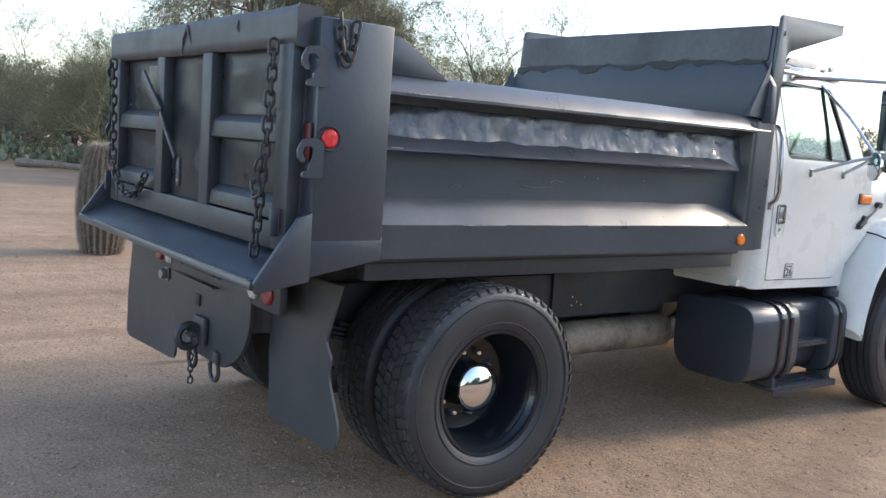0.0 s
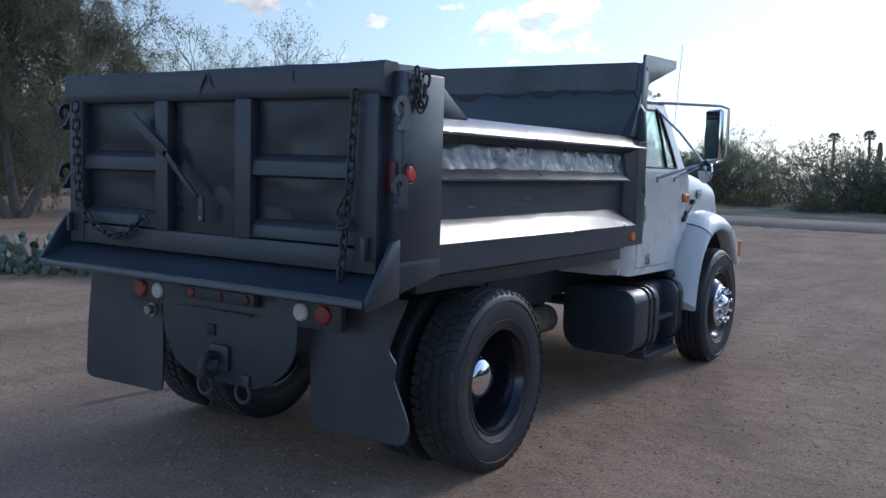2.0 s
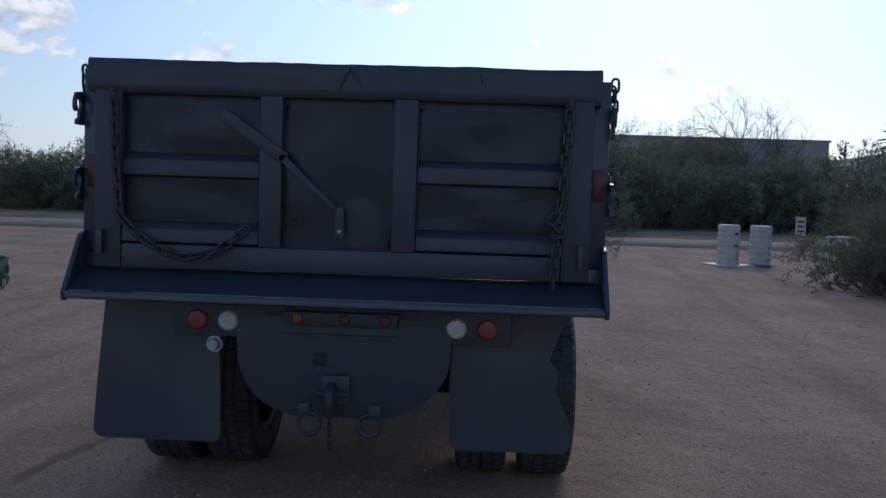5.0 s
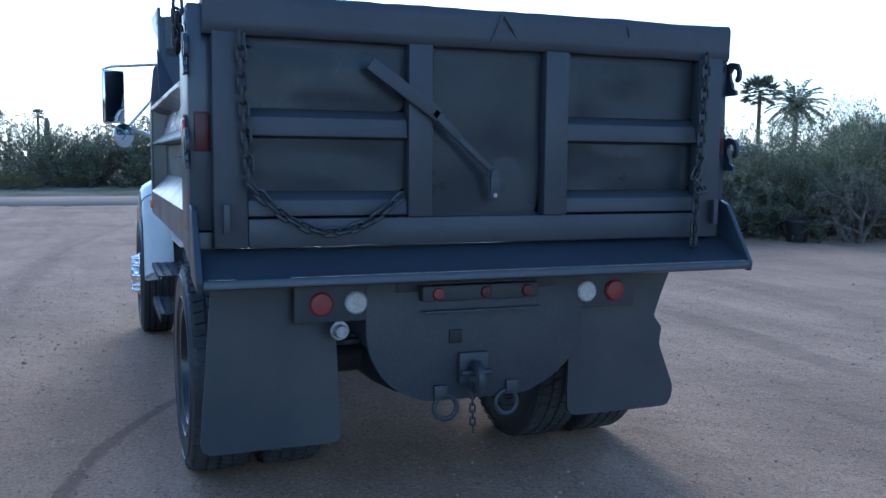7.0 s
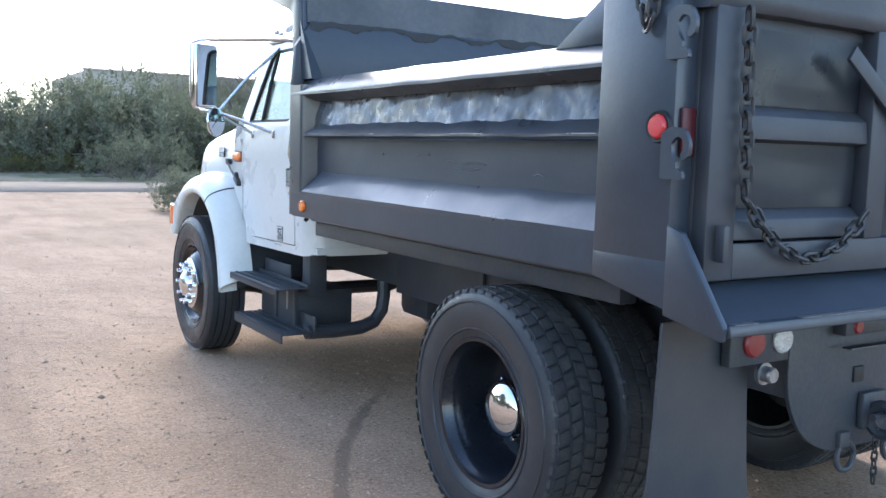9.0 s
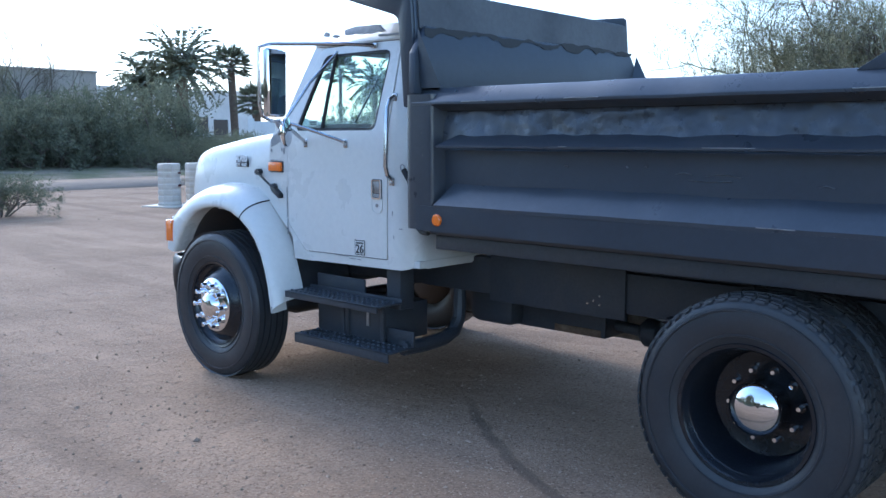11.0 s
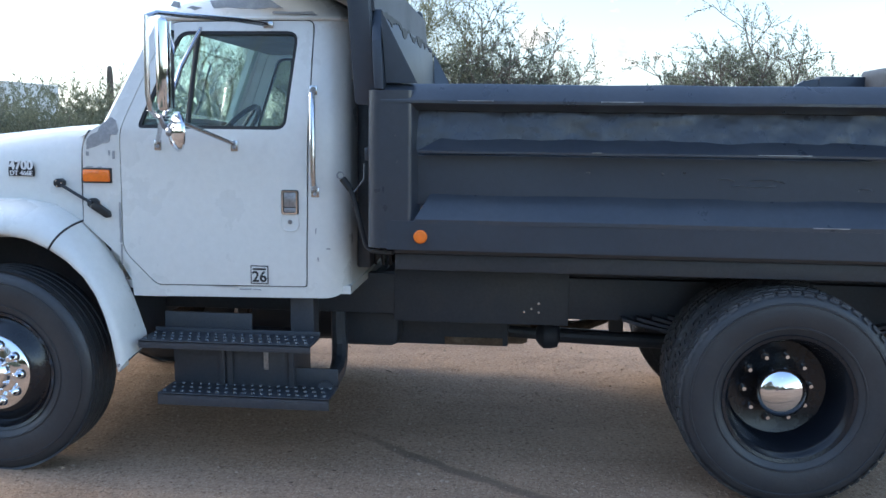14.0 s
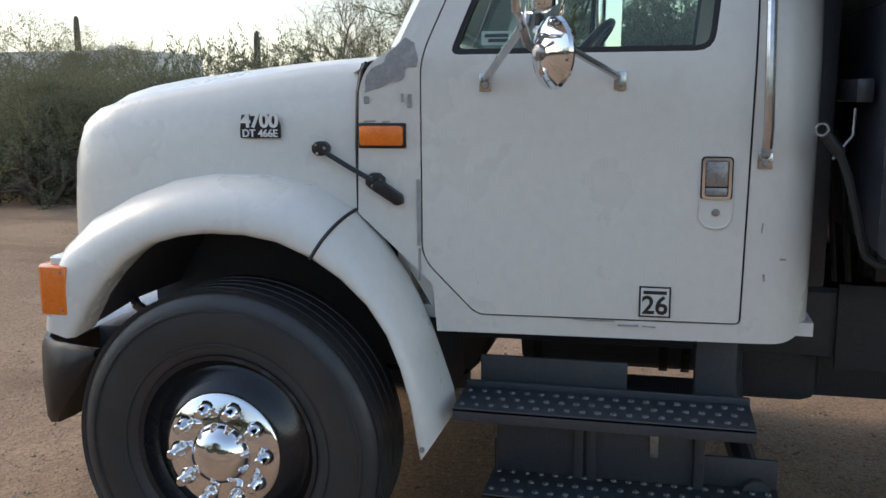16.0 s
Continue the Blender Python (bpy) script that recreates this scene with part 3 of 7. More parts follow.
# bed: floor and inner shell
POST_B, POST_F = -1.03, -0.70       # rear corner posts, from back to front
FRONT = 1.93                        # front end of the bed
bed_bm = box(-1.07, 1.07, -1.0, 1.9, 1.13, 1.19, 0.005)
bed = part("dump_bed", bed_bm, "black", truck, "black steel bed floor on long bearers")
for s in (-1, 1):
    for x0, x1, y0, z0 in ((0.98, 1.06, -0.68, 1.05), (0.45, 0.55, -0.9, 0.99), (0.27, 0.37, -0.95, 0.97)):
        x0, x1 = sorted((s * x0, s * x1))
        part("bearer", box(x0, x1, y0, 1.86, z0, 1.128, 0.006), "chassis", bed)


def dented(bm, amount, seed, size=3.0):
    """Pushes the verts of a plate in and out by a smooth noise."""
    for v in bm.verts:
        q = Vector((v.co.y * size, v.co.z * size * 1.4, seed * 7.3 + (5 if v.co.x < 0 else 0)))
        v.co.x += amount * noise.noise(q) + 0.35 * amount * noise.noise(q * 2.7)
    return bm


def grid_plate(y0, y1, z0, z1, x, ny, nz, thick, lean=0.0):
    """A plate in the y-z plane, fine enough to take dents; lean moves its lower edge outwards."""
    own = bmesh.new()
    rows = []
    for dx in (0.0, -thick):
        rows.append([[own.verts.new((x + dx + lean * (1 - j / nz), y0 + (y1 - y0) * i / ny, z0 + (z1 - z0) * j / nz)) for j in range(nz + 1)] for i in range(ny + 1)])
    for k, r in enumerate(rows):
        for i in range(ny):
            for j in range(nz):
                q = (r[i][j], r[i + 1][j], r[i + 1][j + 1], r[i][j + 1])
                own.faces.new(q if k == 0 else q[::-1])
    a, b = rows
    for i in range(ny):
        for j in (0, nz):
            own.faces.new((a[i][j], a[i + 1][j], b[i + 1][j], b[i][j]))
    for j in range(nz):
        for i in (0, ny):
            own.faces.new((a[i][j], a[i][j + 1], b[i][j + 1], b[i][j]))
    return own


def shelf_bar(profile, y0, y1, taper=0.0, bulge=0.0, seed=1):
    """A bent sheet along the side: profile of (x, z); its front end runs out in a slant."""
    n = 40
    own = bmesh.new()
    rows = []
    base = min(p[0] for p in profile)
    for i in range(n + 1):
        u = i / n
        row = []
        for x, z in profile:
            y = y0 + (y1 - y0) * u
            if u > 0.999 and taper:
                y += taper * (x - base) / 0.09
            wob = bulge * noise.noise(Vector((y * 4.0, z * 9, seed)))
            row.append(own.verts.new((x + wob, y, z + wob * 0.6)))
        rows.append(row)
    m = len(profile)
    for a, b in zip(rows, rows[1:]):
        for i in range(m):
            j = (i + 1) % m
            own.faces.new((a[i], a[j], b[j], b[i]))
    own.faces.new(rows[0]), own.faces.new(rows[-1])
    return own


for s, side in ((1, "right"), (-1, "left")):
    def put(name, bm, mat, label=""):
        me = finish(name, bm, mat)
        return part(name, me if s > 0 else mirrored(me), mat, bed, label)
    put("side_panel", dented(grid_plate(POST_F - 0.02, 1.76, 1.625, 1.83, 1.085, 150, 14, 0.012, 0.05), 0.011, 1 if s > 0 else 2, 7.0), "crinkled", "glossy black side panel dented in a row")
    # recess sheet darker, scuffed ledges lighter: light from above is partly in the tones
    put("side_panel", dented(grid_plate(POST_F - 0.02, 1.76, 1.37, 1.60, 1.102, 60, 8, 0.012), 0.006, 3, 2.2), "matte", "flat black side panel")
    put("top_rail", shelf_bar([(1.06, 1.93), (1.112, 1.928), (1.122, 1.923), (1.19, 1.858), (1.194, 1.85), (1.194, 1.838), (1.12, 1.808), (1.06, 1.805)], POST_F - 0.01, FRONT - 0.02, 0, 0.004, s), "scuffed", "bent top rail with worn paint")
    put("side_rib", shelf_bar([(1.09, 1.684), (1.112, 1.684), (1.188, 1.624), (1.188, 1.614), (1.09, 1.606)], POST_F - 0.01, 1.52 if s > 0 else 1.6, 0.13, 0.005, s + 3), "scuffed", "sloping side rib with scuffed paint")
    put("dirt_shedder", shelf_bar([(1.09, 1.42), (1.1, 1.42), (1.197, 1.308), (1.197, 1.29), (1.09, 1.27)], POST_F - 0.01, 1.6 if s > 0 else 1.68, 0.15 if s > 0 else 0.06, 0.004, s + 6), "scuffed", "sloping lower ledge with scuffed paint")
    put("skirt", dented(grid_plate(POST_F - 0.02, 1.88, 1.165, 1.3, 1.193, 50, 4, 0.02), 0.004, 5, 2.0), "black")
    put("front_stake", prism(rounded([(1.07, 1.74), (1.192, 1.77), (1.192, 1.975), (1.07, 1.975)], [0, 0.02, 0.065, 0], 8), "z", 1.17, 1.895), "scuffed", "rounded front stake with streaked paint")
    for x, z, y1 in ((1.199, 1.306, 1.56), (1.196, 1.85, 1.9), (1.19, 1.624, 1.5)):
        worn, y = bmesh.new(), POST_F + 0.03
        while y < y1:
            run = 0.03 + 0.05 * abs(noise.noise(Vector((y * 5.1, z * 3, s))))
            if noise.noise(Vector((y * 3.1, z * 7, s * 4))) > 0.26:
                box(x - 0.002, x + 0.0008, y, min(y + run, y1), z - 0.0016, z + 0.002, 0, worn)
            y += run
        put("worn_edge", worn, "zinc", "bare metal along a bent edge")["kind"] = "stuff"
    for k, (y, z, dy, dz) in enumerate(((0.08, 1.5, 0.16, 0.012), (0.12, 1.485, 0.2, -0.006), (0.3, 1.505, 0.08, 0.01), (0.52, 1.535, 0.012, 0.004), (0.62, 1.53, 0.01, 0.006), (0.95, 1.53, 0.02, 0.004), (-0.3, 1.47, 0.06, 0.008))):
        pts = [(1.1105, y + dy * u, z + dz * math.sin(u * 3)) for u in (0, 0.25, 0.5, 0.75, 1)]
        put("scratch", tube(pts, 0.0022 if dy > 0.05 else 0.005, 4, radius_end=0.001), "zinc")
    for k in range(9):
        zc = 1.25 + 0.07 * k + 0.02 * noise.noise(Vector((k * 1.7, s, 2)))
        put("scratch", box(1.075, 1.0805, 1.9745, 1.9765, zc, zc + 0.018 + 0.02 * (k % 3)), "zinc")
    post_bm = box(1.09, 1.21, POST_B, POST_F, 1.24, 2.10, 0.008)
    prism([(POST_B, 1.1), (POST_F, 1.165), (POST_F, 1.26), (POST_B, 1.26)], "x", 1.09, 1.209, 0.004, post_bm)
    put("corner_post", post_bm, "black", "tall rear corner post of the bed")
    # slanted plate that stiffens the post
    put("gusset", prism([(POST_F, 2.085), (POST_F + 0.1, 2.07), (POST_F + 0.34, 1.92), (POST_F, 1.92)], "x", 1.1, 1.13, 0.003), "black")
    # spill wing beside the apron
    put("apron_wing", prism([(POST_B + 0.005, 1.355), (POST_B - 0.055, 1.335), (-1.258, 1.085), (-1.25, 1.045), (POST_B + 0.005, 1.085)], "x", 1.19, 1.212, 0.004), "black", "slanted wing plate beside the apron")
    # pin plates with hooked slots
    for z in (1.91, 1.565):
        outer = rounded([(-1.0, z - 0.075), (-1.0, z + 0.06), (-1.04, z + 0.078), (-1.09, z + 0.07), (-1.112, z + 0.03), (-1.108, z - 0.008), (-1.085, z - 0.02), (-1.075, z - 0.004),
                         (-1.09, z + 0.012), (-1.088, z + 0.04), (-1.062, z + 0.05), (-1.04, z + 0.03), (-1.045, z - 0.005), (-1.062, z - 0.025), (-1.06, z - 0.045), (-1.085, z - 0.05), (-1.09, z - 0.075)], 0.01, 2)
        hook = sheet(outer, [], [], [], lambda u, v, t: (1.215 + 0.014 - t, u, v), 0.014)
        put("pin_plate", hook, "black", "steel plate with a hooked slot")
    # lamps
    lamp = put("side_lamp", lathe([(0.0, 1.232), (0.03, 1.23), (0.036, 1.222), (0.036, 1.205)], 24, "x", None, (0, -0.974, 1.643)), "red", "round red side lamp")
    ring_bm = lathe([(0.036, 1.218), (0.046, 1.222), (0.05, 1.212), (0.05, 1.2), (0.036, 1.2)], 24, "x", None, (0, -0.974, 1.643), True)
    put("lamp_bezel", ring_bm, "rubber")
    put("marker_lamp", lathe([(0.0, 1.214), (0.026, 1.212), (0.032, 1.205), (0.032, 1.185)], 20, "x", None, (0, 1.722, 1.228)), "orange", "round amber marker lamp")
    put("reflector", box(1.135, 1.19, -1.046, -1.032, 1.555, 1.7, 0.006), "darkred", "oblong red reflector")

# front wall and cab guard: the upper part leans forward
def leaned(bm):
    for v in bm.verts:
        up = max(0.0, v.co.z - 1.83)
        v.co.y += 0.012 + 0.078 * up
        v.co.z -= 0.012 * up * (v.co.x + 1.1)
    return bm


hb = box(-1.105, 1.105, FRONT - 0.005, FRONT + 0.03, 1.17, 1.83, 0.004)
prism(rounded([(-1.105, 1.83), (1.105, 1.83), (1.105, 2.485), (-1.105, 2.485)], [0.002, 0.002, 0.05, 0.05]), "y", FRONT - 0.005, FRONT + 0.03, 0.003, hb)
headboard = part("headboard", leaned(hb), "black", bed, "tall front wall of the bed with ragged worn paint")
low = bmesh.new()
prism([(-1.19, 1.9), (1.19, 1.9), (1.165, 2.12), (1.06, 2.27), (-1.06, 2.27), (-1.165, 2.12)], "y", FRONT - 0.05, FRONT - 0.007, 0.004, low)
part("lower_plate", leaned(low), "matte", headboard)
for s in (-1, 1):
    g = bmesh.new()
    a = [g.verts.new(p) for p in ((s * 1.14, FRONT - 0.055, 1.93), (s * 1.0, FRONT - 0.055, 1.93), (s * 1.14, FRONT - 0.055, 2.26), (s * 1.14, FRONT - 0.2, 1.93))]
    for f in ((0, 1, 2), (0, 2, 3), (0, 3, 1), (1, 3, 2)):
        g.faces.new([a[i] for i in f])
    part("gusset", leaned(g), "black", headboard, sharp=20)
    outline = rounded([(FRONT, 1.83), (FRONT + 0.1, 1.83), (FRONT + 0.1, 2.33), (2.575, 2.5), (2.575, 2.565), (FRONT, 2.545)], [0.01, 0.02, 0.05, 0.005, 0.005, 0.03])
    part("guard_cheek", leaned(prism(outline, "x", min(s * 1.105, s * 1.125), max(s * 1.105, s * 1.125), 0.003)), "black", headboard, "black side cheek of the cab guard")
    part("bolt_head", leaned(lathe([(0.0, s * 1.13), (0.014, s * 1.129), (0.017, s * 1.12)], 6, "x", None, (0, FRONT + 0.055, 2.44))), "black", headboard)
part("guard_roof", leaned(prism([(FRONT + 0.02, 2.47), (2.57, 2.515), (2.57, 2.527), (FRONT + 0.02, 2.482)], "x", -1.105, 1.105)), "black", headboard)
# sheet that peels off along a ragged lower edge
strip, torn = bmesh.new(), bmesh.new()
top_edge, low_edge, torn_edge = [], [], []
for i in range(81):
    x = -1.08 + 2.16 * i / 80
    z = 2.27 + 0.03 * noise.noise(Vector((x * 3.1, 0.4, 2))) + 0.016 * noise.noise(Vector((x * 11, 3, 1)))
    top_edge.append((x, 2.475))
    low_edge.append((x, z))
    torn_edge.append((x, z - 0.012 - 0.05 * max(0.0, 0.35 + noise.noise(Vector((x * 4.3, 8, 2))) + 0.5 * noise.noise(Vector((x * 17, 2, 6))))))
prism(low_edge + top_edge[::-1], "y", FRONT - 0.018, FRONT - 0.0055, 0, strip)
part("worn_strip", leaned(strip), "faded", headboard, "faded sheet with a ragged lower edge", sharp=60)
prism(torn_edge + low_edge[::-1], "y", FRONT - 0.0535, FRONT - 0.0505, 0, torn)
part("torn_edge", leaned(torn), "rubber", headboard, "black torn edge", sharp=60)

# tailgate
TG = -1.1                            # its outer face
tg_bm = box(-1.13, 1.13, -1.045, -1.02, 1.19, 2.05, 0.003)
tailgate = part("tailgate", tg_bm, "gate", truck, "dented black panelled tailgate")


def tg_bar(name, x0, x1, z0, z1, depth=0.055, label="", mat="gate"):
    return part(name, box(x0, x1, TG + 0.055 - depth, -1.043, z0, z1, 0.006), mat, tailgate, label)


tg_bar("stile", -1.13, -1.005, 1.19, 2.0)
tg_bar("stile", 1.005, 1.13, 1.19, 2.0)
tg_bar("upright", -0.37, -0.268, 1.3, 1.985, 0.06)
tg_bar("upright", 0.236, 0.345, 1.3, 1.985, 0.06)
tg_bar("bottom_rail", -1.003, 1.003, 1.19, 1.3, 0.052)
for x0, x1 in ((-1.003, -0.372), (0.347, 1.003)):
    for z0, z1 in ((1.605, 1.7), (1.3, 1.385)):
        bar = prism([(-1.043, z1 + 0.02), (TG + 0.012, z1 - 0.015), (TG + 0.004, z0 + 0.01), (-1.043, z0)], "x", x0, x1, 0.004)
        part("cross_rail", bar, "gate", tailgate, "sloping cross rail")
for x0, x1, z0, z1 in ((-1.0, -0.375, 1.72, 1.95), (-1.0, -0.375, 1.405, 1.6), (-0.263, 0.232, 1.315, 1.95), (0.35, 1.0, 1.72, 1.95), (0.35, 1.0, 1.405, 1.6)):
    own = bmesh.new()
    nx, nz = 26, 12
    vs = [[own.verts.new((x0 + (x1 - x0) * i / nx, -1.0475 - 0.004 - 0.012 * noise.noise(Vector((x0 + (x1 - x0) * i / nx * 3.0, z0 * 5, (z0 + (z1 - z0) * j / nz) * 4.0))) * min(i, nx - i, 4) * min(j, nz - j, 3) / 12, z0 + (z1 - z0) * j / nz)) for j in range(nz + 1)] for i in range(nx + 1)]
    for i in range(nx):
        for j in range(nz):
            own.faces.new((vs[i][j], vs[i + 1][j], vs[i + 1][j + 1], vs[i][j + 1]))
    bmesh.ops.solidify(own, geom=own.faces[:], thickness=0.004)
    part("gate_panel", own, "panel", tailgate, "dented glossy panel")
# wrapped, crumpled top beam
roll = bmesh.new()
rows = []
for i in range(81):
    x = -1.16 + 2.32 * i / 80
    row = []
    for k in range(24):
        a = 2 * math.pi * (k + 0.5) / 24
        ry, rz = 0.056, 0.078
        w = 1 + 0.05 * noise.noise(Vector((x * 4, math.cos(a) * 1.2, math.sin(a) * 1.2))) + 0.03 * noise.noise(Vector((x * 14, math.cos(a), math.sin(a) + 4)))
        c, sn = math.cos(a), math.sin(a)
        sq = 1 / max(abs(c), abs(sn)) ** 0.93
        row.append(roll.verts.new((x, -1.05 + ry * c * sq * w, 2.06 + rz * sn * sq * w + 0.006 * noise.noise(Vector((x * 1.3, 7, 3))))))
    rows.append(row)
for a, b in zip(rows, rows[1:]):
    for i in range(24):
        roll.faces.new((a[i], a[(i + 1) % 24], b[(i + 1) % 24], b[i]))
roll.faces.new(rows[0]), roll.faces.new(rows[-1])
part("top_beam", roll, "gate", tailgate, "crumpled top beam of the tailgate", sharp=42)
# folds pressed into the beam
for x0, x1, z0, z1, w in ((0.03, -0.03, 2.12, 1.99, 0.009), (0.035, 0.1, 2.12, 2.02, 0.009), (0.62, 0.63, 2.11, 2.05, 0.006)):
    part("crease", tube([(x0, -1.104, z0), ((x0 + x1) / 2, -1.113, (z0 + z1) / 2), (x1, -1.103, z1)], w, 6, radius_end=0.002), "gate", tailgate)
# slanted flat bar across the gate and its tongue
bar_bm, rod_bm = bmesh.new(), bmesh.new()
for p, q, w, own in (((-0.535, 1.9), (-0.25, 1.705), 0.027, bar_bm), ((-0.27, 1.72), (-0.16, 1.615), 0.016, rod_bm), ((-0.16, 1.615), (-0.02, 1.49), 0.012, rod_bm)):
    d = Vector((q[0] - p[0], 0, q[1] - p[1])).normalized()
    n = Vector((-d.z, 0, d.x)) * w
    prism([(p[0] + n.x, p[1] + n.z), (p[0] - n.x, p[1] - n.z), (q[0] - n.x, q[1] - n.z), (q[0] + n.x, q[1] + n.z)], "y", TG - 0.03, TG - 0.016, 0.002, own)
part("slanted_bar", bar_bm, "gate", tailgate, "slanted flat steel bar")
part("latch_rod", rod_bm, "gate", tailgate, "thin bent latch rod")
part("tongue", prism(rounded([(-0.02, 1.36), (0.025, 1.36), (0.02, 1.5), (-0.015, 1.49)], 0.015), "y", TG - 0.02, TG - 0.006, 0.002), "gate", tailgate)
part("tongue_pin", lathe([(0.0, TG - 0.024), (0.009, TG - 0.023), (0.01, TG - 0.018)], 10, "y", None, (0.003, 0, 1.385)), "zinc", tailgate)
part("lever", box(-1.1, -1.075, TG - 0.045, TG - 0.01, 1.25, 1.36, 0.005), "gate", tailgate)
part("lever", box(1.075, 1.1, TG - 0.045, TG - 0.01, 1.25, 1.36, 0.005), "gate", tailgate)

# spill apron under the tailgate
ap = prism([(-1.0, 1.19), (-1.06, 1.18), (-1.235, 1.092), (-1.262, 1.092), (-1.268, 1.06), (-1.24, 1.052), (-1.0, 1.12)], "x", -1.19, 1.19, 0.004)
part("spill_apron", ap, "black", truck, "sloping spill apron with a worn lip")
lip = bmesh.new()
for i in range(24):
    x0 = -1.17 + i * 2.34 / 24
    if noise.noise(Vector((x0 * 2.3, 1, 5))) > -0.15:
        box(x0, x0 + 0.095, -1.2655, -1.24, 1.0925, 1.0945, 0, lip)
lip_ob = part("worn_edge", lip, "zinc", truck, "bare metal along the apron's lip")
lip_ob["kind"] = "stuff"


# chains
def link_mesh():
    pts = []
    for k in range(12):
        a = 2 * math.pi * k / 12
        c, s2 = math.cos(a), math.sin(a)
        pts.append((0.0145 * c, 0, 0.013 * s2 + (0.013 if s2 > 0 else -0.013)))
    own = bmesh.new()
    rings = []
    for i, p in enumerate(pts):
        q, o = Vector(pts[(i + 1) % 12]), Vector(pts[i - 1])
        d = (q - o).normalized()
        side = Vector((0, 1, 0))
        up = side.cross(d)
        rings.append([own.verts.new(Vector(p) + (side * math.cos(b) + up * math.sin(b)) * 0.0058) for b in (2 * math.pi * k / 5 for k in range(5))])
    for i in range(12):
        a, b = rings[i], rings[(i + 1) % 12]
        for k in range(5):
            own.faces.new((a[k], a[(k + 1) % 5], b[(k + 1) % 5], b[k]))
    return finish("link", own, "chain")


LINK = link_mesh()


def chain(points, parent, label, step=0.04, scale=1.0):
    """Links strung along a line; each second one is turned by a right angle."""
    pts = [Vector(p) for p in points]
    lengths = [(b - a).length for a, b in zip(pts, pts[1:])]
    total, first, at = sum(lengths), None, 0.0
    k = 0
    while at < total:
        r, i = at, 0
        while i < len(lengths) - 1 and r > lengths[i]:
            r -= lengths[i]
            i += 1
        d = (pts[i + 1] - pts[i]).normalized()
        p = pts[i] + d * r
        m = Matrix.Translation(p) @ d.to_track_quat("Z", "Y").to_matrix().to_4x4() @ pose(0, 0, 0, 0, 0, 90 * (k % 2) + 25) @ Matrix.Scale(scale, 4)
        if first is None:
            first = part("chain", LINK, "chain", parent, label, m)
            base = m.inverted()
        else:
            part("link", LINK, "chain", first, "", base @ m)
        at += step * scale
        k += 1
    return first


def hang(a, b, sag, n=14):
    return [(a[0] + (b[0] - a[0]) * u, a[1] + (b[1] - a[1]) * u, a[2] + (b[2] - a[2]) * u - sag * 4 * u * (1 - u)) for u in (i / n for i in range(n + 1))]


chain([(1.02, TG - 0.03, 1.98), (1.0, TG - 0.035, 1.6), (0.985, TG - 0.04, 1.42), (0.965, TG - 0.05, 1.15)], tailgate, "rusty dark chain hanging down the gate", scale=1.25)
chain([(0.99, TG - 0.05, 1.52), (0.955, TG - 0.055, 1.46), (1.0, TG - 0.06, 1.41), (0.95, TG - 0.06, 1.4)], tailgate, "bunched chain", scale=1.25)
chain([(-1.03, TG - 0.03, 1.96), (-1.02, TG - 0.03, 1.7), (-1.0, TG - 0.03, 1.44)], tailgate, "rusty dark chain hanging down the gate", scale=1.25)
chain(hang((-0.99, TG - 0.035, 1.42), (-0.4, TG - 0.035, 1.4), 0.16), tailgate, "slack chain looped along the gate", scale=1.25)
for s in (-1, 1):
    chain(hang((s * 1.235, -0.96, 2.09), (s * 1.235, -0.89, 2.09), 0.15), bed, "short chain looped over the post", scale=1.2)

# tail board under the bed: hitch plate, lamps, rings
plate = prism(rounded([(-0.5, 1.02), (-0.5, 0.72), (-0.4, 0.56), (-0.24, 0.49), (0.24, 0.49), (0.42, 0.58), (0.52, 0.72), (0.52, 1.02)], [0, 0.1, 0.08, 0.05, 0.05, 0.08, 0.1, 0]), "y", -0.945, -0.925, 0.003)
hitch = part("hitch_plate", plate, "chassis", truck, "black hitch plate across the frame ends")
part("lamp_board", box(-0.8, -0.46, -0.94, -0.9, 0.86, 1.03, 0.006), "chassis", hitch)
part("lamp_board", box(0.46, 0.8, -0.94, -0.9, 0.86, 1.03, 0.006), "chassis", hitch)
slot = box(-0.27, 0.27, -1.0, -0.946, 0.935, 1.0, 0.005)
part("lamp_bar", slot, "chassis", hitch, "small bar with three red lamps")
part("bar_lip", box(-0.27, 0.27, -1.03, -0.99, 0.89, 0.897, 0.002), "scuffed", hitch)
for x in (-0.2, 0.02, 0.215):
    part("tail_lamp", lathe([(0.0, -1.012), (0.022, -1.009), (0.027, -1.0), (0.027, -0.985)], 16, "y", None, (x, 0, 0.966)), "darkred" if x > -0.1 else "brake", hitch, "small red lamp")
for s in (-1, 1):
    part("reversing_lamp", lathe([(0.0, -0.962), (0.04, -0.958), (0.048, -0.95), (0.048, -0.93)], 28, "y", None, (s * 0.543, 0, 0.938)), "clear", hitch, "round clear reversing lamp")
    part("brake_lamp", lathe([(0.0, -0.962), (0.042, -0.958), (0.05, -0.95), (0.05, -0.93)], 28, "y", None, (s * 0.69, 0, 0.938)), "brake", hitch, "round red brake lamp")
    part("tow_ring", lathe([(0.052 + 0.011 * math.cos(a), 0.011 * math.sin(a)) for a in (2 * math.pi * k / 8 for k in range(8))], 20, "y", None, (s * 0.145, -0.95, 0.46), True), "chassis", hitch, "worn tow ring")
    part("ring_block", box(s * 0.17 - 0.03, s * 0.17 + 0.03, -0.965, -0.93, 0.5, 0.56, 0.006), "chassis", hitch)
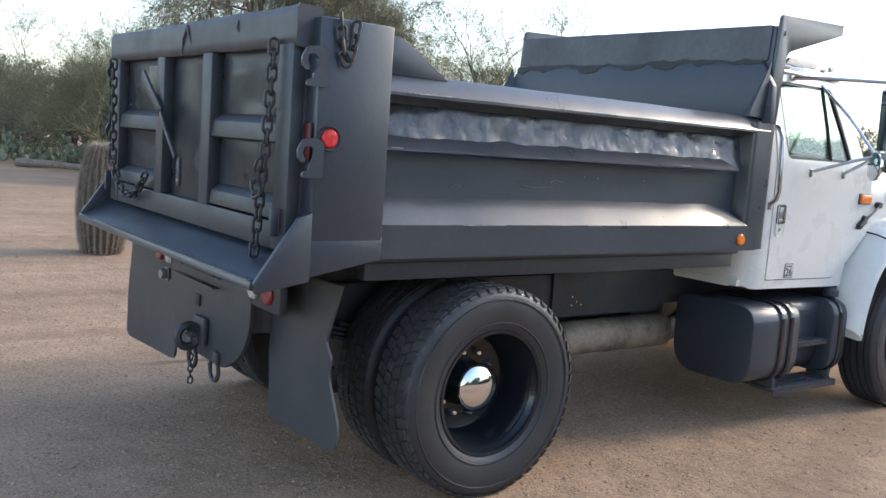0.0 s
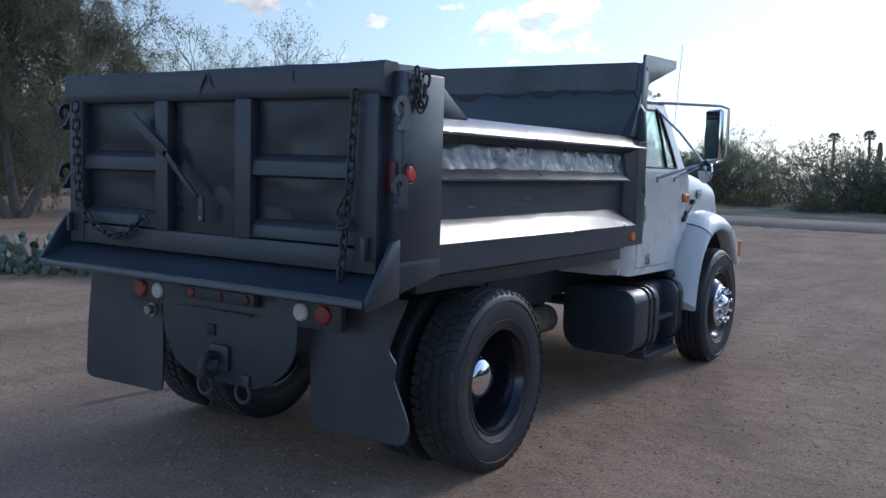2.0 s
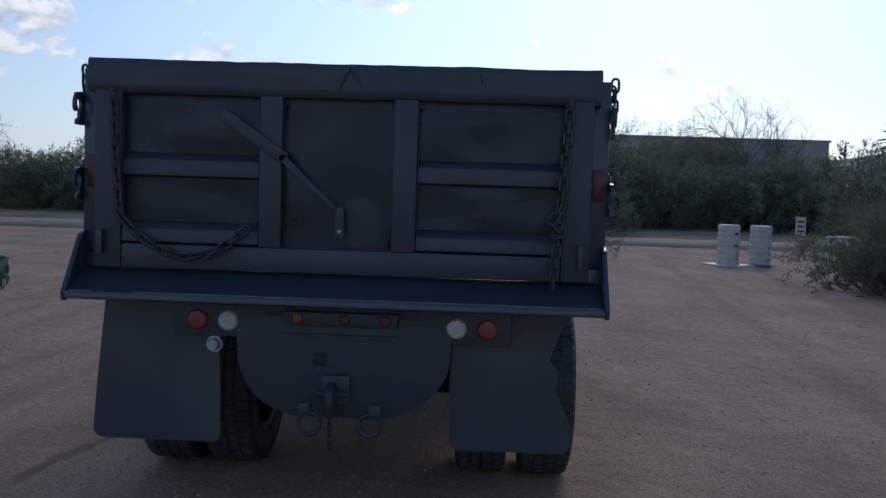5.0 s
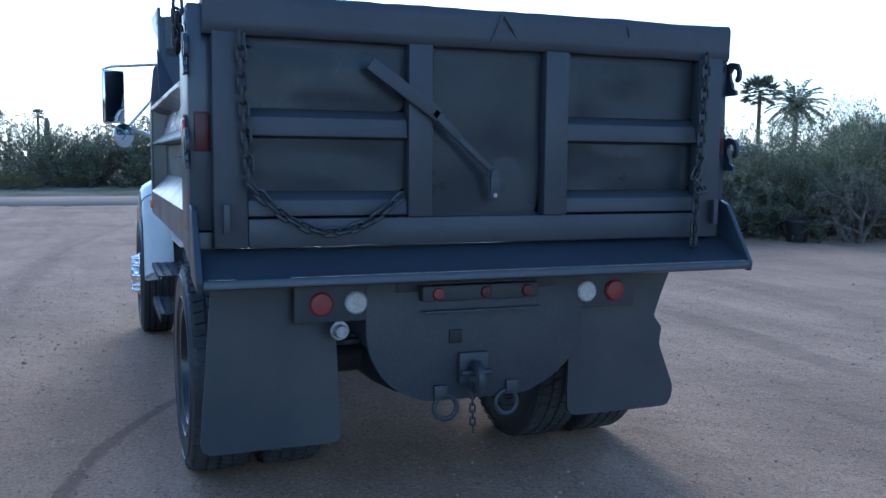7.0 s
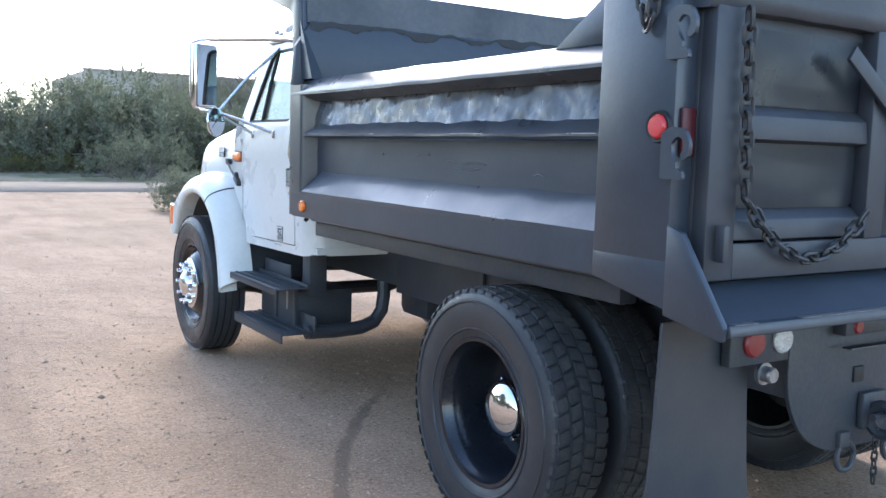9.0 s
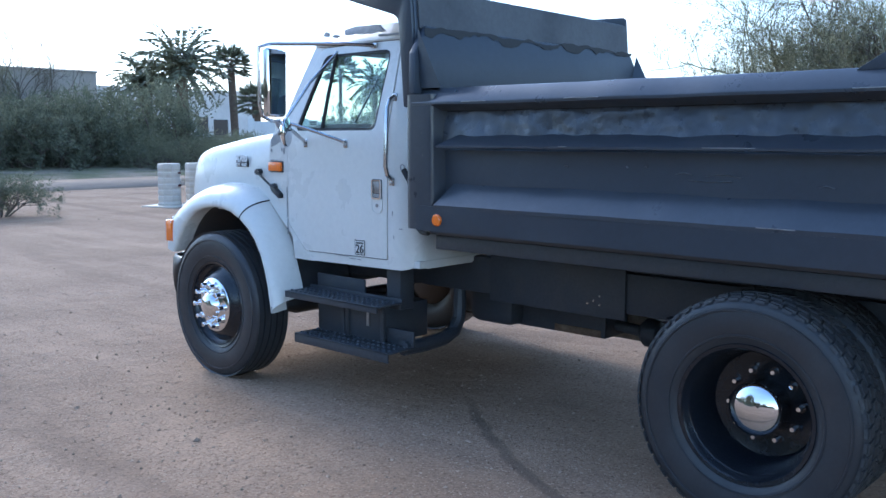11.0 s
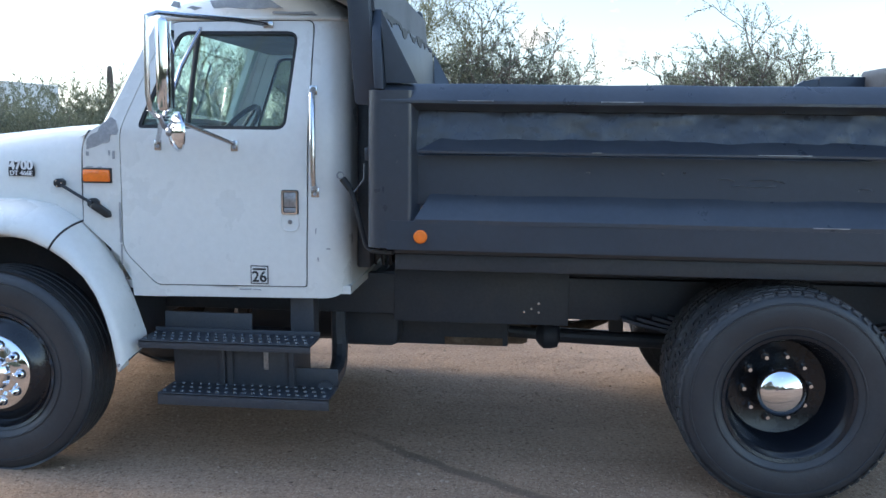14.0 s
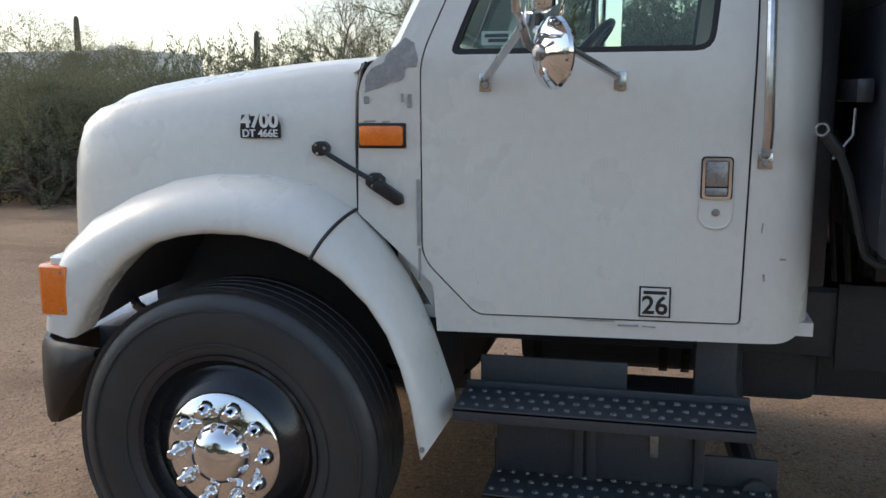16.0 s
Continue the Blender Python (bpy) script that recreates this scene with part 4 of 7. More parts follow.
part("trailer_socket", lathe([(0.0, -0.972), (0.024, -0.972), (0.028, -0.964), (0.028, -0.935), (0.04, -0.935), (0.04, -0.92)], 18, "y", None, (-0.61, 0, 0.822)), "zinc", hitch, "grey trailer socket")
pin = box(-0.09, 0.05, -0.975, -0.945, 0.56, 0.7, 0.01)
joined(pin, lathe([(0.055 + 0.022 * math.cos(a), 0.022 * math.sin(a)) for a in (2 * math.pi * k / 8 for k in range(8))], 18, "x", None, (-0.03, -1.02, 0.6), True))
part("pintle_hook", pin, "chassis", hitch, "black pintle hook with a latch")
part("pintle_pin", tube([(-0.1, -1.02, 0.62), (0.04, -1.02, 0.62)], 0.014, 8), "chassis", hitch)
part("hole_block", box(-0.13, -0.07, -0.955, -0.93, 0.74, 0.8, 0.004), "rubber", hitch)
chain([(-0.04, -1.0, 0.55), (-0.035, -1.0, 0.36)], hitch, "thin rusty safety chain", scale=0.75)

# mud flaps
left_flap = rounded([(-1.13, 1.04), (-0.62, 1.04), (-0.6, 0.62), (-0.59, 0.33), (-1.185, 0.355)], [0, 0, 0.1, 0.05, 0.06])
right_flap = rounded([(1.1, 1.04), (0.53, 1.04), (0.515, 0.62), (0.52, 0.325), (1.1, 0.322), (1.13, 0.41), (1.07, 0.55), (1.03, 0.64), (1.045, 0.72), (0.995, 0.78), (1.04, 0.9)], [0, 0, 0.1, 0.06, 0.08, 0.08, 0.06, 0.03, 0.015, 0.02, 0.04])


def flap(points, seed, y0, slope):
    def place(u, v, t):
        return (u, y0 + slope * (abs(u) - 0.58) + t + 0.02 * noise.noise(Vector((u * 2.2, v * 2.2, seed))) - 0.02 * max(0, 0.5 - v) * 2, v)
    return sheet(points, [], [u * 0.1 for u in range(-12, 13)], [0.4, 0.5, 0.6, 0.7, 0.8, 0.9], place, 0.012)


part("mud_flap", flap(left_flap, 1, -0.865, -0.17), "flap", truck, "broad black rubber mud flap", sharp=50)
part("mud_flap", flap(right_flap, 2, -0.83, 0.04), "flap", truck, "black rubber mud flap with a torn edge", sharp=50)

# ---- chassis ----
fr = bmesh.new()
for s in (-1, 1):
    x0, x1 = sorted((s * 0.37, s * 0.45))
    box(x0, x1, -0.93, 4.35, 0.705, 0.93, 0.006, fr)
for y in (-0.8, -0.3, 0.45, 1.3, 2.1, 3.0, 4.2):
    box(-0.38, 0.38, y - 0.05, y + 0.05, 0.7, 0.9, 0.006, fr)
rails = part("chassis_frame", fr, "chassis", truck, "black ladder frame")
sub = bmesh.new()
for s in (-1, 1):
    x0, x1 = sorted((s * 0.3, s * 0.42))
    box(x0, x1, -0.9, 1.8, 0.932, 1.03, 0.005, sub)
part("subframe", sub, "chassis", rails)
# side plates hung under the bed between cab and rear wheels
for s in (-1, 1):
    x0, x1 = sorted((s * 0.452, s * 0.47))
    part("side_plate", box(x0, x1, 1.0, 1.95, 0.67, 0.96, 0.004), "chassis", rails)
    part("bright_edge", box(x0, x1, 0.75, 1.2, 0.962, 0.967), "zinc", rails)
    for y, z in ((1.16, 0.79), (1.2, 0.76), (1.16, 0.74), (1.24, 0.74)):
        part("rivet", lathe([(0.0, s * 0.474), (0.006, s * 0.473), (0.008, s * 0.468)], 8, "x", None, (0, y, z)), "steel", rails)
part("gearbox", box(-0.25, 0.25, 1.95, 2.32, 0.46, 0.8, 0.06), "chassis", rails)
part("skid_box", box(-0.13, 0.13, 1.33, 2.15, 0.46, 0.72, 0.012), "chassis", rails, "dark box slung under the frame")
part("skid_strip", box(-0.136, -0.131, 1.36, 1.7, 0.465, 0.51, 0.002), "rust", rails)
part("drive_shaft", tube([(0, 1.4, 0.53), (0, 1.15, 0.515)], 0.035, 12), "chassis", rails)
part("drive_shaft", tube([(0, 1.1, 0.515), (0, 0.25, 0.49)], 0.045, 14), "chassis", rails, "black drive shaft")
part("shaft_joint", lathe([(0.03, 1.02), (0.075, 1.04), (0.085, 1.08), (0.085, 1.12), (0.06, 1.15), (0.03, 1.17)], 16, "y", None, (0, 0, 0.514)), "chassis", rails)
part("hanger", prism([(-0.09, 0.92), (0.09, 0.92), (0.05, 0.55), (-0.05, 0.55)], "y", 0.66, 0.74, 0.008), "chassis", rails)
axle = bmesh.new()
lathe([(0.06, -1.0), (0.085, -0.6), (0.085, -0.28), (0.15, -0.2), (0.215, -0.08), (0.225, 0.0), (0.215, 0.08), (0.15, 0.2), (0.085, 0.28), (0.085, 0.6), (0.06, 1.0)], 24, "x", axle, (0, 0, 0.51))
lathe([(0.06, 0.0), (0.16, 0.08), (0.13, 0.24), (0.07, 0.3)], 18, "y", axle, (0, 0, 0.51))
part("rear_axle", axle, "chassis", rails, "rear axle with a round differential")
axf = bmesh.new()
tube([(-1.0, 3.83, 0.5), (-0.7, 3.83, 0.46), (-0.5, 3.83, 0.4), (0.5, 3.83, 0.4), (0.7, 3.83, 0.46), (1.0, 3.83, 0.5)], 0.055, 10, axf)
part("front_axle", axf, "chassis", rails)
for s in (-1, 1):
    for i in range(6):
        half = 0.72 - i * 0.08
        pts = [(s * 0.5, -half + 2 * half * k / 10, 0.62 + 0.018 * i + 0.1 * (abs(k - 5) / 5) ** 2 * half / 0.72) for k in range(11)]
        own = bmesh.new()
        for a, b in zip(pts, pts[1:]):
            prism([(a[1], a[2]), (b[1], b[2]), (b[1], b[2] + 0.016), (a[1], a[2] + 0.016)], "x", s * 0.5 - 0.035, s * 0.5 + 0.035, 0, own)
        part("spring_leaf", own, "chassis", rails)
    part("front_spring", box(s * 0.5 - 0.035, s * 0.5 + 0.035, 3.2, 4.4, 0.53, 0.59, 0.01), "chassis", rails)
part("muffler", lathe([(0.03, 1.2), (0.1, 1.22), (0.11, 1.25), (0.11, 1.62), (0.115, 1.63), (0.115, 1.66), (0.11, 1.67), (0.11, 2.2), (0.03, 2.22)], 24, "y", None, (0.3, 0, 0.49)), "muffler", rails, "tan weathered muffler")
part("exhaust_pipe", tube([(0.3, 1.2, 0.49), (0.3, 0.9, 0.5), (0.34, 0.6, 0.62), (0.34, 0.0, 0.74)], 0.04, 10), "rust", rails)
part("engine", box(-0.4, 0.4, 3.3, 4.3, 0.62, 1.25, 0.05), "chassis", rails, "dark engine block under the hood")

# fuel tank with straps on the right
tank_profile = rounded([(0.5, 0.29), (1.1, 0.29), (1.1, 0.79), (0.5, 0.79)], [0.2, 0.16, 0.13, 0.1], 6)
tank = part("fuel_tank", prism(tank_profile, "y", 2.1, 2.6, 0.012), "black", truck, "black fuel tank with two straps")
part("fuel_tank_end", prism(tank_profile, "y", 3.0, 3.16, 0.012), "black", tank)
inner = rounded([(0.5, 0.29), (0.98, 0.29), (0.98, 0.79), (0.5, 0.79)], [0.2, 0.16, 0.1, 0.1], 6)
part("step_recess", prism(inner, "y", 2.58, 3.02, 0.004), "black", tank)
strap_profile = rounded([(0.49, 0.28), (1.109, 0.28), (1.109, 0.799), (0.49, 0.799)], [0.2, 0.16, 0.13, 0.1], 6)
for y in (2.4, 2.5, 3.08):
    part("strap", prism(strap_profile, "y", y - 0.02, y + 0.02, 0.003), "rim", tank, "glossy strap round the tank")
part("filler_cap", lathe([(0.04, 0.8), (0.05, 0.805), (0.05, 0.84), (0.035, 0.86), (0.0, 0.86)], 16, "z", None, (0.98, 3.12, 0)), "chassis", tank)


def tread_step(x0, x1, y0, y1, z, parent, name, up=0.0, lip_h=0.05):
    """A steel step with raised, punched cleats, a front lip and a kick plate behind."""
    bm = box(x0, x1, y0, y1, z - 0.012, z, 0.003)
    outer = x0 if abs(x0) > abs(x1) else x1
    o0, o1 = sorted((outer, outer * 0.99))
    st = part(name, bm, "chassis", parent, "black steel step with raised cleats")
    part("step_lip", box(o0, o1, y0, y1, z - lip_h, z + 0.002, 0.003), "chassis", st)
    if up:
        inner_x = x1 if outer == x0 else x0
        i0, i1 = sorted((inner_x, inner_x * 0.985))
        part("kick_plate", box(i0, i1, y0, y1, z - 0.01, z + up, 0.003), "chassis", st)
    cl = bmesh.new()
    for i in range(int((y1 - y0) / 0.045)):
        for j in range(3):
            cx = x0 + (x1 - x0) * (0.2 + 0.3 * j)
            cy = y0 + 0.03 + i * 0.045 + (0.022 if j % 2 else 0)
            if cy < y1 - 0.015:
                lathe([(0.012, z - 0.002), (0.009, z + 0.007), (0.004, z + 0.007), (0.0, z + 0.001)], 6, "z", cl, (cx, cy, 0))
    part("cleat_row", cl, "black", st, "worn raised cleats")["kind"] = "stuff"
    return st


tread_step(0.88, 1.08, 2.62, 2.98, 0.53, tank, "tank_step", 0, 0.03)
tread_step(0.86, 1.09, 2.4, 3.12, 0.245, tank, "low_step", 0, 0.04)
part("step_hanger", box(0.9, 1.06, 2.42, 2.45, 0.22, 0.36, 0.004), "chassis", tank)
part("step_hanger", box(0.9, 1.06, 3.06, 3.09, 0.22, 0.36, 0.004), "chassis", tank)

# battery box and two steps on the left
bat = part("battery_box", box(-0.95, -0.55, 2.4, 3.02, 0.4, 0.635, 0.012), "chassis", truck, "black battery box behind two steps")
part("kick_panel", box(-0.9, -0.885, 2.62, 3.08, 0.64, 0.775, 0.004), "chassis", bat)
part("box_post", box(-0.9, -0.78, 2.3, 2.42, 0.62, 0.9, 0.006), "chassis", bat)
tread_step(-1.14, -0.93, 2.26, 3.12, 0.678, bat, "upper_step", 0.02, 0.04)
tread_step(-1.14, -0.92, 2.17, 3.03, 0.415, bat, "low_step", 0.09, 0.06)
for y in (2.4, 2.72, 2.76):
    part("step_strut", box(-0.965, -0.94, y - 0.015, y + 0.015, 0.4, 0.665, 0.003), "chassis", bat)
part("strap_tag", box(-0.957, -0.951, 2.52, 2.545, 0.5, 0.62, 0.001), "zinc", bat)
curve = [(-0.95, 2.23, 0.405), (-0.75, 2.24, 0.395), (-0.56, 2.25, 0.4), (-0.46, 2.26, 0.43), (-0.4, 2.27, 0.5), (-0.38, 2.28, 0.6), (-0.38, 2.28, 0.75)]
part("curved_bracket", tube(curve, 0.045, 10), "chassis", bat, "curved black steel bracket")

# ---- wheels ----
def tyre_profile(ribs):
    inner = [(0.295, 0.105), (0.31, 0.118), (0.36, 0.135), (0.42, 0.14), (0.465, 0.135), (0.492, 0.125), (0.503, 0.112)]
    outline = [(r, h) for r, h in inner]
    if ribs:
        crown = []
        for k in range(5):
            c = 0.1 - 0.05 * k
            crown += [(0.515, c + 0.02), (0.515, c - 0.018), (0.502, c - 0.021), (0.502, c - 0.027)]
        outline += crown[:-2]
    else:
        outline += [(0.505, 0.1), (0.5075, 0.0), (0.505, -0.1)]
    outline += [(r, -h) for r, h in reversed(inner)]
    return outline


def tread_blocks():
    bm = bmesh.new()
    n = 54
    for row, (c, w) in enumerate(((-0.088, 0.05), (-0.03, 0.045), (0.03, 0.045), (0.088, 0.05))):
        for i in range(n):
            a = 2 * math.pi * (i + (0.5 if row % 2 else 0.0)) / n
            g = 2 * math.pi / n * 0.43
            slant = 0.012 if row in (0, 1) else -0.012
            r0, r1 = 0.496, 0.516 - 0.003 * (row in (0, 3))
            vs = []
            for r in (r0, r1):
                for da, dh in ((-g, -w / 2), (g, -w / 2), (g, w / 2), (-g, w / 2)):
                    b = a + da * (1 if r == r0 else 0.92) + slant * dh / w * 2
                    vs.append(bm.verts.new((c + dh * (1 if r == r0 else 0.95), r * math.cos(b), r * math.sin(b))))
            for f in ((4, 5, 6, 7), (0, 1, 5, 4), (1, 2, 6, 5), (2, 3, 7, 6), (3, 0, 4, 7)):
                bm.faces.new([vs[k] for k in f])
            if row in (0, 3):
                e = 1 if c > 0 else -1
                q = []
                for h, r in ((c + e * 0.02, 0.508), (c + e * 0.034, 0.506), (c + e * 0.04, 0.494)):
                    for da in (-g * 0.8, g * 0.8):
                        q.append(bm.verts.new((h + e * 0.004, r * math.cos(a + da), r * math.sin(a + da))))
                bm.faces.new((q[0], q[1], q[3], q[2]))
                bm.faces.new((q[2], q[3], q[5], q[4]))
    return finish("tread", bm, "tread")


def side_rings():
    """Raised rings and a band on the sidewall."""
    bm = bmesh.new()
    for r, h in ((0.345, 0.132), (0.455, 0.139)):
        lathe([(r - 0.006, h - 0.004), (r - 0.003, h + 0.003), (r + 0.003, h + 0.003), (r + 0.006, h - 0.004)], 64, "x", bm, (0, 0, 0), True)
    return finish("sidewall_ring", bm, "tyre")


REAR_TYRE = finish("tyre", lathe(tyre_profile(False), 72, "x", None, (0, 0, 0), True), "tyre", 50)
FRONT_TYRE = finish("tyre", lathe(tyre_profile(True), 72, "x", None, (0, 0, 0), True), "tyre", 30)
TREAD, RINGS = tread_blocks(), side_rings()
# positive x is the outer side
DEEP_RIM = finish("rim", lathe([(0.296, -0.11), (0.31, -0.1), (0.3, 0.098), (0.31, 0.116), (0.306, 0.122), (0.29, 0.118), (0.284, 0.1), (0.274, 0.086), (0.268, 0.07), (0.262, 0.04), (0.257, 0.0), (0.253, -0.05), (0.245, -0.09), (0.23, -0.12), (0.208, -0.138), (0.185, -0.145), (0.1, -0.145), (0.0, -0.145)], 64, "x"), "rim", 40)
FRONT_RIM = finish("rim", lathe([(0.296, -0.1), (0.31, -0.09), (0.3, 0.098), (0.31, 0.116), (0.306, 0.122), (0.29, 0.116), (0.28, 0.09), (0.262, 0.075), (0.248, 0.08), (0.225, 0.105), (0.2, 0.125), (0.19, 0.13), (0.0, 0.13)], 64, "x"), "rim", 40)
HUB = finish("hub", lathe([(0.125, -0.15), (0.12, -0.12), (0.112, -0.06), (0.11, -0.002), (0.0, -0.002)], 32, "x"), "rim")
CAP = finish("hub_cap", lathe([(0.114, -0.012), (0.119, -0.002), (0.119, 0.006), (0.115, 0.012), (0.098, 0.024), (0.074, 0.035), (0.045, 0.043), (0.02, 0.047), (0.0, 0.048)], 40, "x"), "chrome", 60)
COVER = finish("hub_cover", lathe([(0.188, 0.128), (0.19, 0.136), (0.184, 0.142), (0.105, 0.15), (0.098, 0.152), (0.094, 0.165), (0.082, 0.186), (0.055, 0.204), (0.0, 0.212)], 48, "x"), "chrome", 40)
nut_bm = lathe([(0.028, -0.02), (0.028, 0.002), (0.022, 0.006), (0.02, 0.026), (0.0, 0.027)], 6, "x")
NUT = finish("lug_nut", nut_bm, "rim", 20)
STUD = finish("stud", lathe([(0.011, 0.02), (0.011, 0.048), (0.008, 0.051), (0.0, 0.051)], 10, "x"), "chrome")
RING_BASE = finish("nut_flange", lathe([(0.034, -0.004), (0.033, 0.008), (0.029, 0.01), (0.028, -0.004)], 16, "x", None, (0, 0, 0), True), "chrome")
NUT_CAP = finish("nut_cover", lathe([(0.03, -0.002), (0.026, 0.008), (0.022, 0.02), (0.018, 0.024), (0.0165, 0.055), (0.012, 0.06), (0.0, 0.061)], 12, "x"), "chrome", 30)


def wheel(name, x, y, turn, front, outer, label):
    s = 1 if x > 0 else -1
    m = pose(x, y, 0.506, turn, 0, 0 if (s > 0) == outer else 180) @ Matrix.Diagonal((1, 0.99, 0.99, 1))
    w = part("wheel", FRONT_TYRE if front else REAR_TYRE, "tyre", truck, label, m)
    if not front:
        part("tread", TREAD, "tread", w, "worn blocky tread")
    part("sidewall_ring", RINGS, "tyre", w)
    part("rim", FRONT_RIM if front else DEEP_RIM, "rim", w, "gloss black rim")
    if outer and not front:
        part("hub", HUB, "rim", w)
        part("hub_cap", CAP, "chrome", w, "domed chrome hub cap")
        for k in range(10):
            a = 2 * math.pi * k / 10 + 0.3
            c = pose(-0.138, 0.158 * math.cos(a), 0.158 * math.sin(a)) @ Matrix.Scale(1.2, 4)
            part("lug_nut", NUT, "rim", w, "", c)
            part("stud", STUD, "chrome", w, "", c)
            part("nut_flange", RING_BASE, "chrome", w, "", c)
    if front:
        part("hub_cover", COVER, "chrome", w, "chrome hub cover")
        for k in range(10):
            a = 2 * math.pi * k / 10 + 0.12
            part("nut_cover", NUT_CAP, "chrome", w, "", pose(0.142, 0.146 * math.cos(a), 0.146 * math.sin(a)))
    return w


for s in (-1, 1):
    wheel("wheel", s * 1.03, 0.012, 13 * s, False, True, "outer rear wheel with dusty tyre and deep black rim")
    wheel("wheel", s * 0.685, 0.012, 40 * s, False, False, "inner rear wheel with dusty tyre")
    wheel("wheel", s * 1.075, 3.832, 7 * s, True, True, "front wheel with ribbed tyre and chrome hub")

# ---- cab ----
def half(y, z):
    """Half the cab's width at a place: it leans in above the belt line and rounds off at the back."""
    w = 1.0 - 0.03 * max(0.0, (1.1 - z) / 0.25) ** 2 * (z < 1.1) * 0.4
    if z > 1.68:
        w -= 0.125 * ((z - 1.68) / 0.57) ** 1.15
    r, yc = 0.14, 2.25
    if y < yc:
        d = min(yc - y, r)
        w -= r - math.sqrt(max(r * r - d * d, 0))
    return w


def side_place(s, proud=0.0):
    return lambda u, v, t: (s * (half(u, v) + proud - t), u, v)


ZC = [0.93, 1.0, 1.1, 1.25, 1.45, 1.68, 1.8, 1.95, 2.1, 2.2]
YC = [2.113, 2.125, 2.14, 2.17, 2.205, 2.25, 2.5, 2.8, 3.1]
side_outline = rounded([(2.111, 0.93), (2.17, 0.885), (3.2, 0.87), (3.21, 1.02), (3.445, 1.235), (3.435, 1.62), (3.4, 1.69), (3.31, 1.74), (3.075, 2.255), (2.111, 2.255)], [0.0, 0.05, 0, 0, 0, 0.04, 0.04, 0.03, 0.02, 0])
door_outline = rounded([(2.305, 0.937), (3.075, 0.928), (3.245, 1.1), (3.245, 1.7), (3.02, 2.235), (2.285, 2.245)], [0.02, 0.03, 0.05, 0.06, 0.06, 0.05])
window_hole = rounded([(2.408, 1.708), (3.155, 1.708), (3.12, 1.8), (2.965, 2.185), (2.362, 2.187)], [0.05, 0.03, 0.06, 0.05, 0.06])


def shrunk(points, d):
    """A polygon moved in by d (out if d is negative)."""
    n, out = len(points), []
    area = sum(points[i][0] * points[(i + 1) % n][1] - points[(i + 1) % n][0] * points[i][1] for i in range(n))
    sg = 1 if area > 0 else -1
    for i in range(n):
        p, a, b = Vector(points[i]), Vector(points[i - 1]), Vector(points[(i + 1) % n])
        t = (b - a).normalized()
        out.append(tuple(p + Vector((-t.y, t.x)) * sg * d))
    return out


cab_bm = bmesh.new()
for s in (-1, 1):
    joined(cab_bm, sheet(side_outline, [door_outline], YC, ZC, side_place(s), 0.035))
# back wall with a window opening
joined(cab_bm, sheet([(-0.86, 0.89), (0.86, 0.89), (0.86, 1.68), (0.74, 2.25), (-0.74, 2.25), (-0.86, 1.68)], [rounded([(-0.45, 1.72), (0.45, 1.72), (0.45, 2.08), (-0.45, 2.08)], 0.06)], [], [], lambda u, v, t: (u, 2.112 + t, v), 0.03))
# floor, fire wall and cowl
box(-0.94, 0.94, 2.1, 3.3, 0.9, 0.94, 0, cab_bm)
box(-0.93, 0.93, 3.3, 3.34, 0.94, 1.66, 0, cab_bm)
cowl = loft([[(x, y, z + 0.03 * (1 - (x / 0.95) ** 2)) for x in [-0.95 + 0.19 * i for i in range(11)]] for y, z in ((3.47, 1.66), (3.4, 1.69), (3.33, 1.715), (3.29, 1.735))])
joined(cab_bm, cowl)
cab = part("cab", cab_bm, "white", truck, "aged white day cab with peeled paint")

# roof: a crowned cap with a drip edge
secs = []
for y, z, w in ((3.1, 2.252, 0.84), (3.085, 2.275, 0.845), (3.05, 2.31, 0.845), (2.98, 2.345, 0.845), (2.85, 2.365, 0.845), (2.5, 2.372, 0.845), (2.25, 2.36, 0.845), (2.19, 2.335, 0.835), (2.135, 2.3, 0.815), (2.11, 2.252, 0.79)):
    row = []
    for i in range(25):
        u = -1 + i / 12
        edge = 1 - abs(u) ** 12
        row.append((u * w * 1.035 if abs(u) > 0.97 else u * w * 1.02, y, 2.25 + (z - 2.25) * max(edge, 0) ** 0.6 + 0.03 * (1 - u * u) * (z - 2.25) / 0.12))
    secs.append(row)
roof_bm = loft(secs)
part("cab_roof", roof_bm, "white", cab, "white cab roof with bare patches", sharp=50)
for s in (-1, 1):
    pts = [(s * (half(y, 2.25) + 0.012), y, 2.25) for y in (2.125, 2.165, 2.25, 2.5, 2.9, 3.06)]
    part("drip_rail", tube(pts, 0.011, 6), "white", cab)

# windscreen pillars and glass
for s in (-1, 1):
    part("pillar", loft([[(s * (w + dx), y + dy, z) for dx, dy in ((0, 0), (-0.05, 0.035), (-0.1, 0.05), (-0.1, 0.01), (-0.04, -0.02), (0, 0))] for y, z, w in ((3.315, 1.735, half(3.2, 1.735)), (3.19, 2.0, half(3.1, 2.0)), (3.08, 2.25, half(3.0, 2.25)))]), "white", cab)


def wind_place(u, v, t):
    k = (v - 1.73) / 0.52
    return (u * (0.9 - 0.1 * k), 3.35 - 0.24 * k - 0.04 * u * u - t, v)


